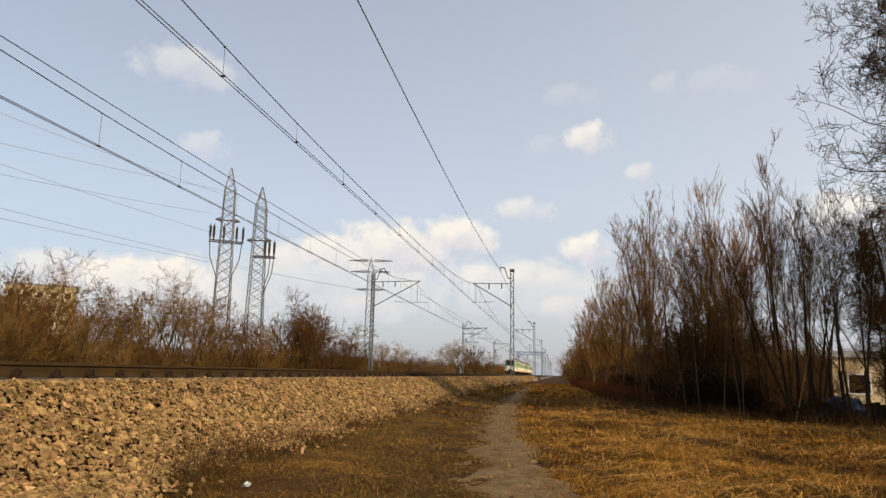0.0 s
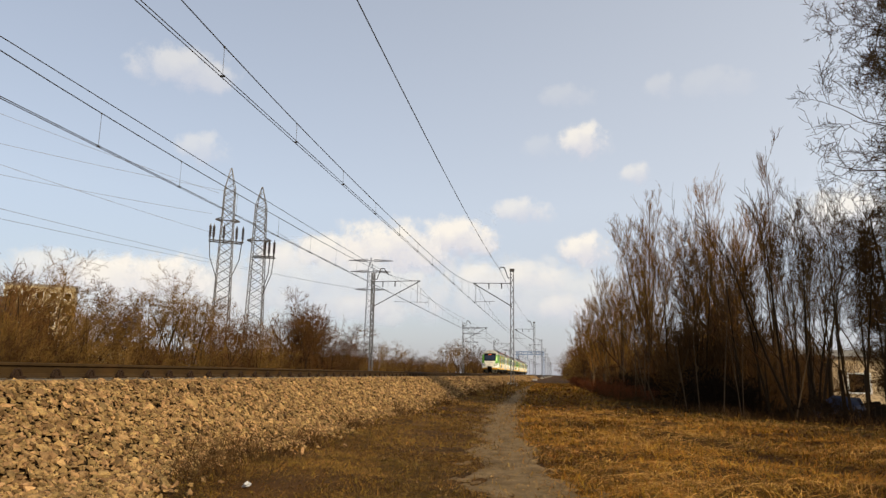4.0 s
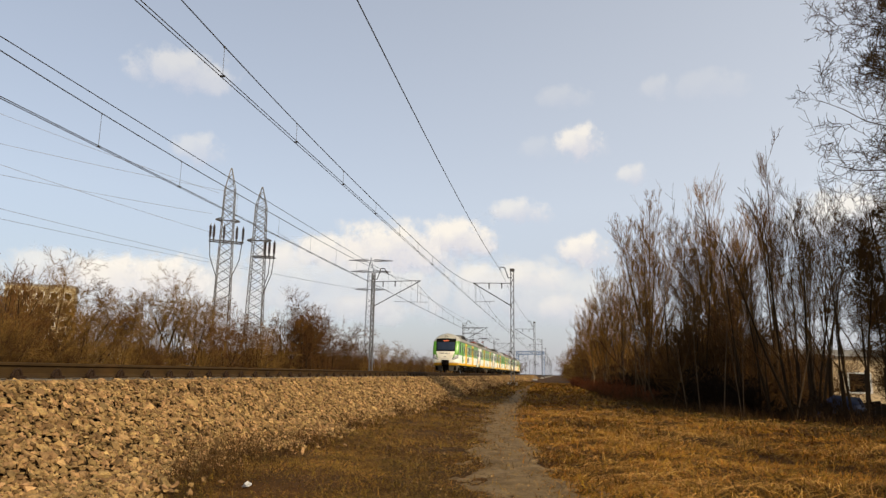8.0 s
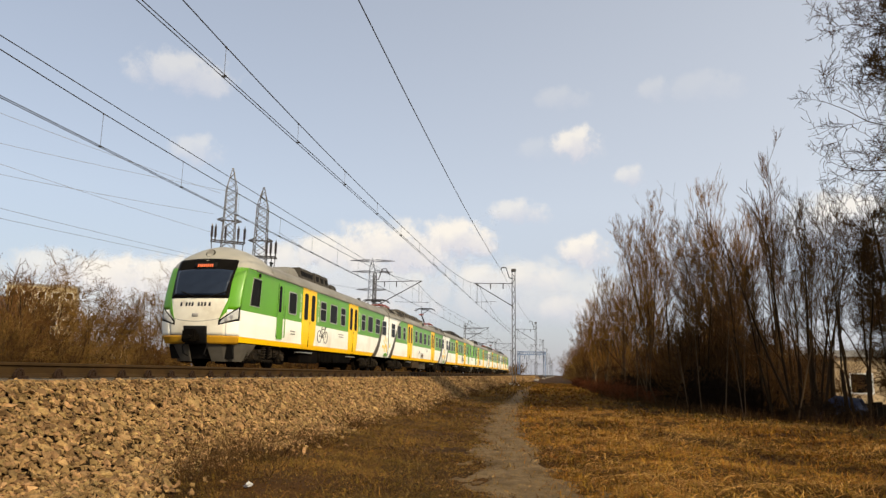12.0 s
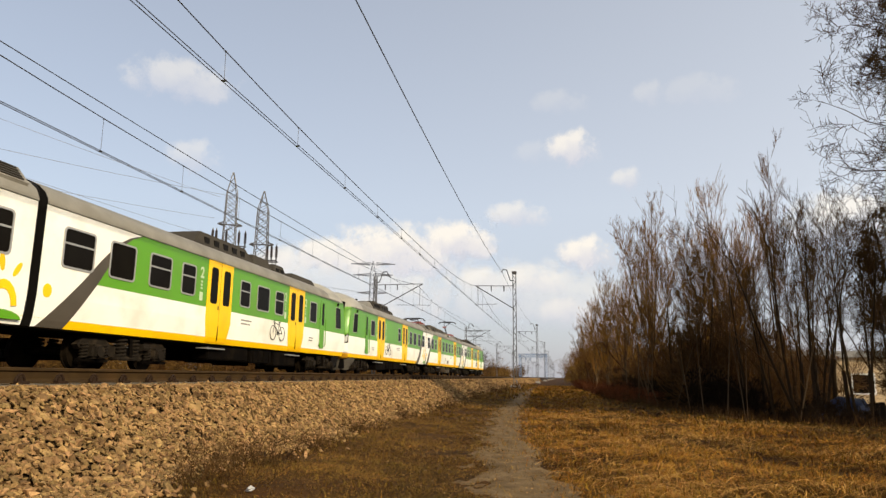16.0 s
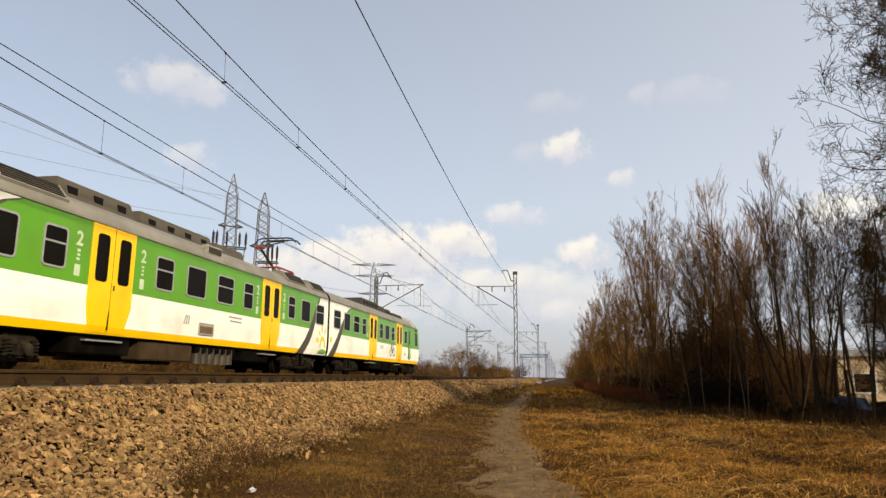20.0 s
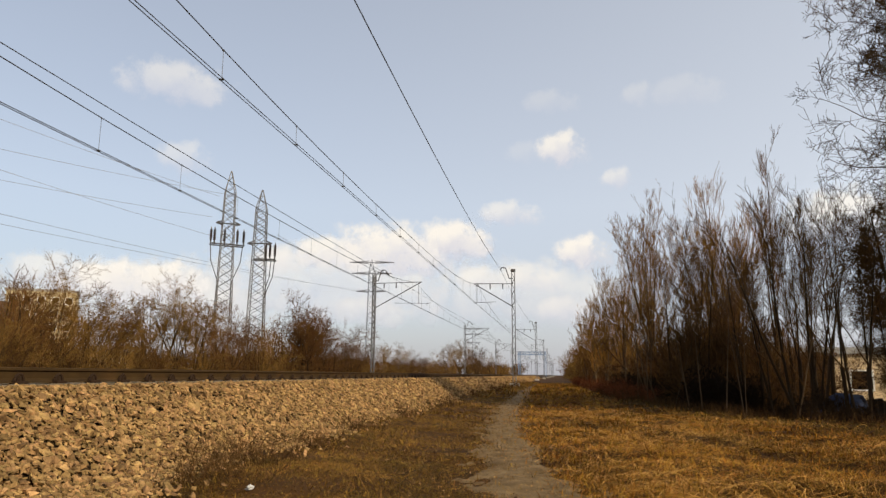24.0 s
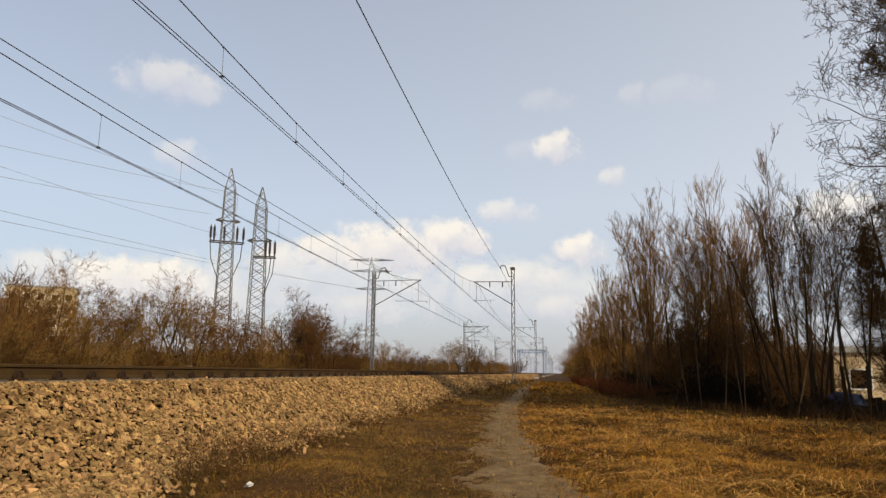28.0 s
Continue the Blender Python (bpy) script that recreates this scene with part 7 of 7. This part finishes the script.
# ---- clouds ----
def cloud_material():
    m = bpy.data.materials.new("cloud")
    m.use_nodes = True
    n, l = m.node_tree.nodes, m.node_tree.links
    n.clear()
    co = n.new("ShaderNodeTexCoord")
    oi = n.new("ShaderNodeObjectInfo")
    off = n.new("ShaderNodeMath")
    off.operation = "MULTIPLY"
    off.inputs[1].default_value = 40.0
    l.new(oi.outputs["Random"], off.inputs[0])
    noise1 = n.new("ShaderNodeTexNoise")
    noise1.noise_dimensions = "4D"
    noise1.inputs["Scale"].default_value, noise1.inputs["Detail"].default_value, noise1.inputs["Roughness"].default_value = 0.0095, 9.0, 0.58
    l.new(co.outputs["Object"], noise1.inputs["Vector"])
    l.new(off.outputs[0], noise1.inputs["W"])
    mp = n.new("ShaderNodeMapping")
    mp.inputs["Location"].default_value, mp.inputs["Scale"].default_value = (-1, -1, 0), (2, 2, 0)
    l.new(co.outputs["UV"], mp.inputs["Vector"])
    ln = n.new("ShaderNodeVectorMath")
    ln.operation = "LENGTH"
    l.new(mp.outputs["Vector"], ln.inputs[0])
    body = n.new("ShaderNodeMath")
    body.operation = "SUBTRACT"
    body.inputs[0].default_value = 1.0
    l.new(ln.outputs["Value"], body.inputs[1])
    ad = n.new("ShaderNodeMath")
    ad.operation = "MULTIPLY_ADD"
    ad.inputs[1].default_value = 1.7
    l.new(noise1.outputs["Fac"], ad.inputs[0])
    l.new(body.outputs[0], ad.inputs[2])
    al = n.new("ShaderNodeMapRange")
    al.interpolation_type = "SMOOTHSTEP"
    al.inputs["From Min"].default_value, al.inputs["From Max"].default_value, al.inputs["To Max"].default_value = 1.02, 1.55, 0.95
    l.new(ad.outputs[0], al.inputs["Value"])
    edge = n.new("ShaderNodeMapRange")
    edge.inputs["From Min"].default_value, edge.inputs["From Max"].default_value, edge.inputs["To Min"].default_value, edge.inputs["To Max"].default_value = 0.75, 1.0, 1.0, 0.0
    l.new(ln.outputs["Value"], edge.inputs["Value"])
    am = n.new("ShaderNodeMath")
    am.operation = "MULTIPLY"
    l.new(al.outputs["Result"], am.inputs[0])
    l.new(edge.outputs["Result"], am.inputs[1])
    a2 = n.new("ShaderNodeMath")
    a2.operation = "MULTIPLY"
    l.new(am.outputs[0], a2.inputs[0])
    l.new(oi.outputs["Alpha"], a2.inputs[1])
    sep = n.new("ShaderNodeSeparateXYZ")
    l.new(co.outputs["UV"], sep.inputs[0])
    hm = n.new("ShaderNodeMath")
    hm.operation = "MULTIPLY_ADD"
    hm.inputs[1].default_value = 0.7
    l.new(noise1.outputs["Fac"], hm.inputs[0])
    l.new(sep.outputs["Y"], hm.inputs[2])
    hr = n.new("ShaderNodeMapRange")
    hr.inputs["From Min"].default_value, hr.inputs["From Max"].default_value = 0.55, 1.05
    l.new(hm.outputs[0], hr.inputs["Value"])
    mix = n.new("ShaderNodeMix")
    mix.data_type = "RGBA"
    mix.inputs["A"].default_value, mix.inputs["B"].default_value = (0.66, 0.66, 0.74, 1), (1.0, 0.93, 0.83, 1)
    l.new(hr.outputs["Result"], mix.inputs["Factor"])
    em = n.new("ShaderNodeEmission")
    em.inputs["Strength"].default_value = 1.02
    l.new(mix.outputs["Result"], em.inputs["Color"])
    tr = n.new("ShaderNodeBsdfTransparent")
    ms = n.new("ShaderNodeMixShader")
    l.new(a2.outputs[0], ms.inputs["Fac"])
    l.new(tr.outputs[0], ms.inputs[1])
    l.new(em.outputs[0], ms.inputs[2])
    o = n.new("ShaderNodeOutputMaterial")
    l.new(ms.outputs[0], o.inputs["Surface"])
    return m


M_CLOUD = cloud_material()
# heading and height above the horizon in degrees at the start and at the end, width, height in degrees, density
CLOUDS = [
          (-31.91, 23.53, -32.79, 22.34, 11.4, 4.8, 0.50), (3.08, 19.42, 0.32, 18.62, 6.0, 4.4, 0.85), (13.64, 22.85, 10.40, 22.27, 8.7, 3.7, 0.14), (-2.68, 13.71, -4.26, 13.43, 7.7, 3.1, 0.60),
          (7.49, 16.40, 5.25, 15.95, 4.0, 2.6, 0.50), (2.62, 10.30, 2.10, 10.06, 6.7, 4.4, 1.00), (-13.65, 10.44, -13.93, 10.26, 17.4, 7.0, 1.00), (-8.20, 11.46, -8.96, 11.19, 10.1, 5.0, 1.00),
          (-19.63, 9.88, -19.91, 9.84, 10.1, 4.4, 0.90), (-35.58, 6.91, -35.99, 6.90, 11.4, 5.1, 1.00), (-31.77, 7.32, -32.15, 7.15, 10.7, 4.6, 1.00), (-16.35, 5.11, -16.53, 5.06, 12.7, 3.7, 0.50),
          (-2.47, 8.18, -2.77, 7.92, 9.4, 3.3, 0.60), (-6.32, 8.17, -6.57, 7.94, 5.4, 2.9, 0.60), (0.80, 5.53, 0.44, 5.34, 7.4, 2.9, 0.60), (-23.11, 9.28, -23.38, 9.22, 6.0, 3.7, 0.60),
          (1.36, 22.97, -0.57, 22.43, 6.7, 2.9, 0.18), (-29.83, 17.61, -31.71, 16.73, 6.0, 4.0, 0.40), (9.81, 23.16, 7.18, 22.40, 4.0, 2.9, 0.20), (-0.67, 18.94, -2.63, 18.36, 4.7, 2.9, 0.15),
          (-39.96, 7.18, -40.24, 7.22, 10.7, 4.4, 0.60), (22.06, 11.54, 21.64, 11.24, 13.4, 6.6, 0.80), (-20.22, 7.35, -20.51, 7.32, 34.8, 8.8, 0.50), (-3.91, 6.75, -4.22, 6.60, 28.1, 8.1, 0.45),
          (-33.64, 5.30, -33.93, 5.38, 33.5, 8.1, 0.50),
]
CLOUD_ROWS = []


def make_clouds():
    far = 3600.0
    for a0, e0, a1, e1, w, h, dens in CLOUDS:
        hw, hh = far * math.tan(radians(w / 2)), far * math.tan(radians(h / 2))
        nx, ny = 8, 6
        V = [((2 * i / nx - 1) * hw, (2 * j / ny - 1) * hh, -0.05 * hw * (1 - (2 * i / nx - 1) ** 2)) for j in range(ny + 1) for i in range(nx + 1)]
        F = [(j * (nx + 1) + i, j * (nx + 1) + i + 1, (j + 1) * (nx + 1) + i + 1, (j + 1) * (nx + 1) + i) for j in range(ny) for i in range(nx)]
        me = mesh_of("cloud", V, F, M_CLOUD)
        uv = me.uv_layers.new(name="uv")
        for lp in me.loops:
            k = lp.vertex_index
            uv.data[lp.index].uv = ((k % (nx + 1)) / nx, (k // (nx + 1)) / ny)
        ob = new("cloud", me)
        ob.visible_shadow = False
        ob.color = (1, 1, 1, dens)
        tagged(ob, "small cream-white fair-weather cloud drifting in a pale sky", "cloud", "clouds")
        rows = []
        for t, a, e in ((0.0, a0, e0), (28.0, a1, e1)):
            d = Vector((math.sin(radians(a)) * math.cos(radians(e)), math.cos(radians(a)) * math.cos(radians(e)), math.sin(radians(e))))
            rows.append((t, look(d * far, (0, 0, 0)) @ pose(0, 0, 0, 0, 180, 0) @ pose(0, 0, 0, 0, 180, 0)))
        CLOUD_ROWS.append((ob, rows))


make_clouds()


# ---- what moves ----
# Distance of the train's nose ahead of the eye along the track, second by second, while it slows down.
TRAIN_Y = [183.4, 167.8, 153.2, 139.3, 126.1, 113.2, 100.3, 87.5, 74.6, 61.5, 48.25, 34.88, 21.42, 8.0, -5.27, -18.33, -30.95, -43.2,
           -55.0, -66.2, -77.25, -88.53, -99.0, -109.35, -119.9, -130.9, -141.5, -152.1, -162.7]


def motions():
    for ob, rows in CLOUD_ROWS:
        walk(ob, rows)
    for ob, off, turn in CARS:
        walk(ob, [(float(t), pose(XF, y + off, ZR, 0, 0, turn)) for t, y in enumerate(TRAIN_Y)])
        for part_ob in ob.children_recursive:
            if "axle" in part_ob:
                way = -1 if turn else 1
                rows = []
                for k in range(0, 28 * 30 + 1):
                    t = k / 30
                    y = float(np.interp(t, range(29), TRAIN_Y))
                    a = way * math.degrees((TRAIN_Y[0] - y) / 0.47)
                    rows.append((t, Matrix.Translation(part_ob.location) @ pose(0, 0, 0, a % 360, 0, 0)))
                walk(part_ob, rows)


motions()
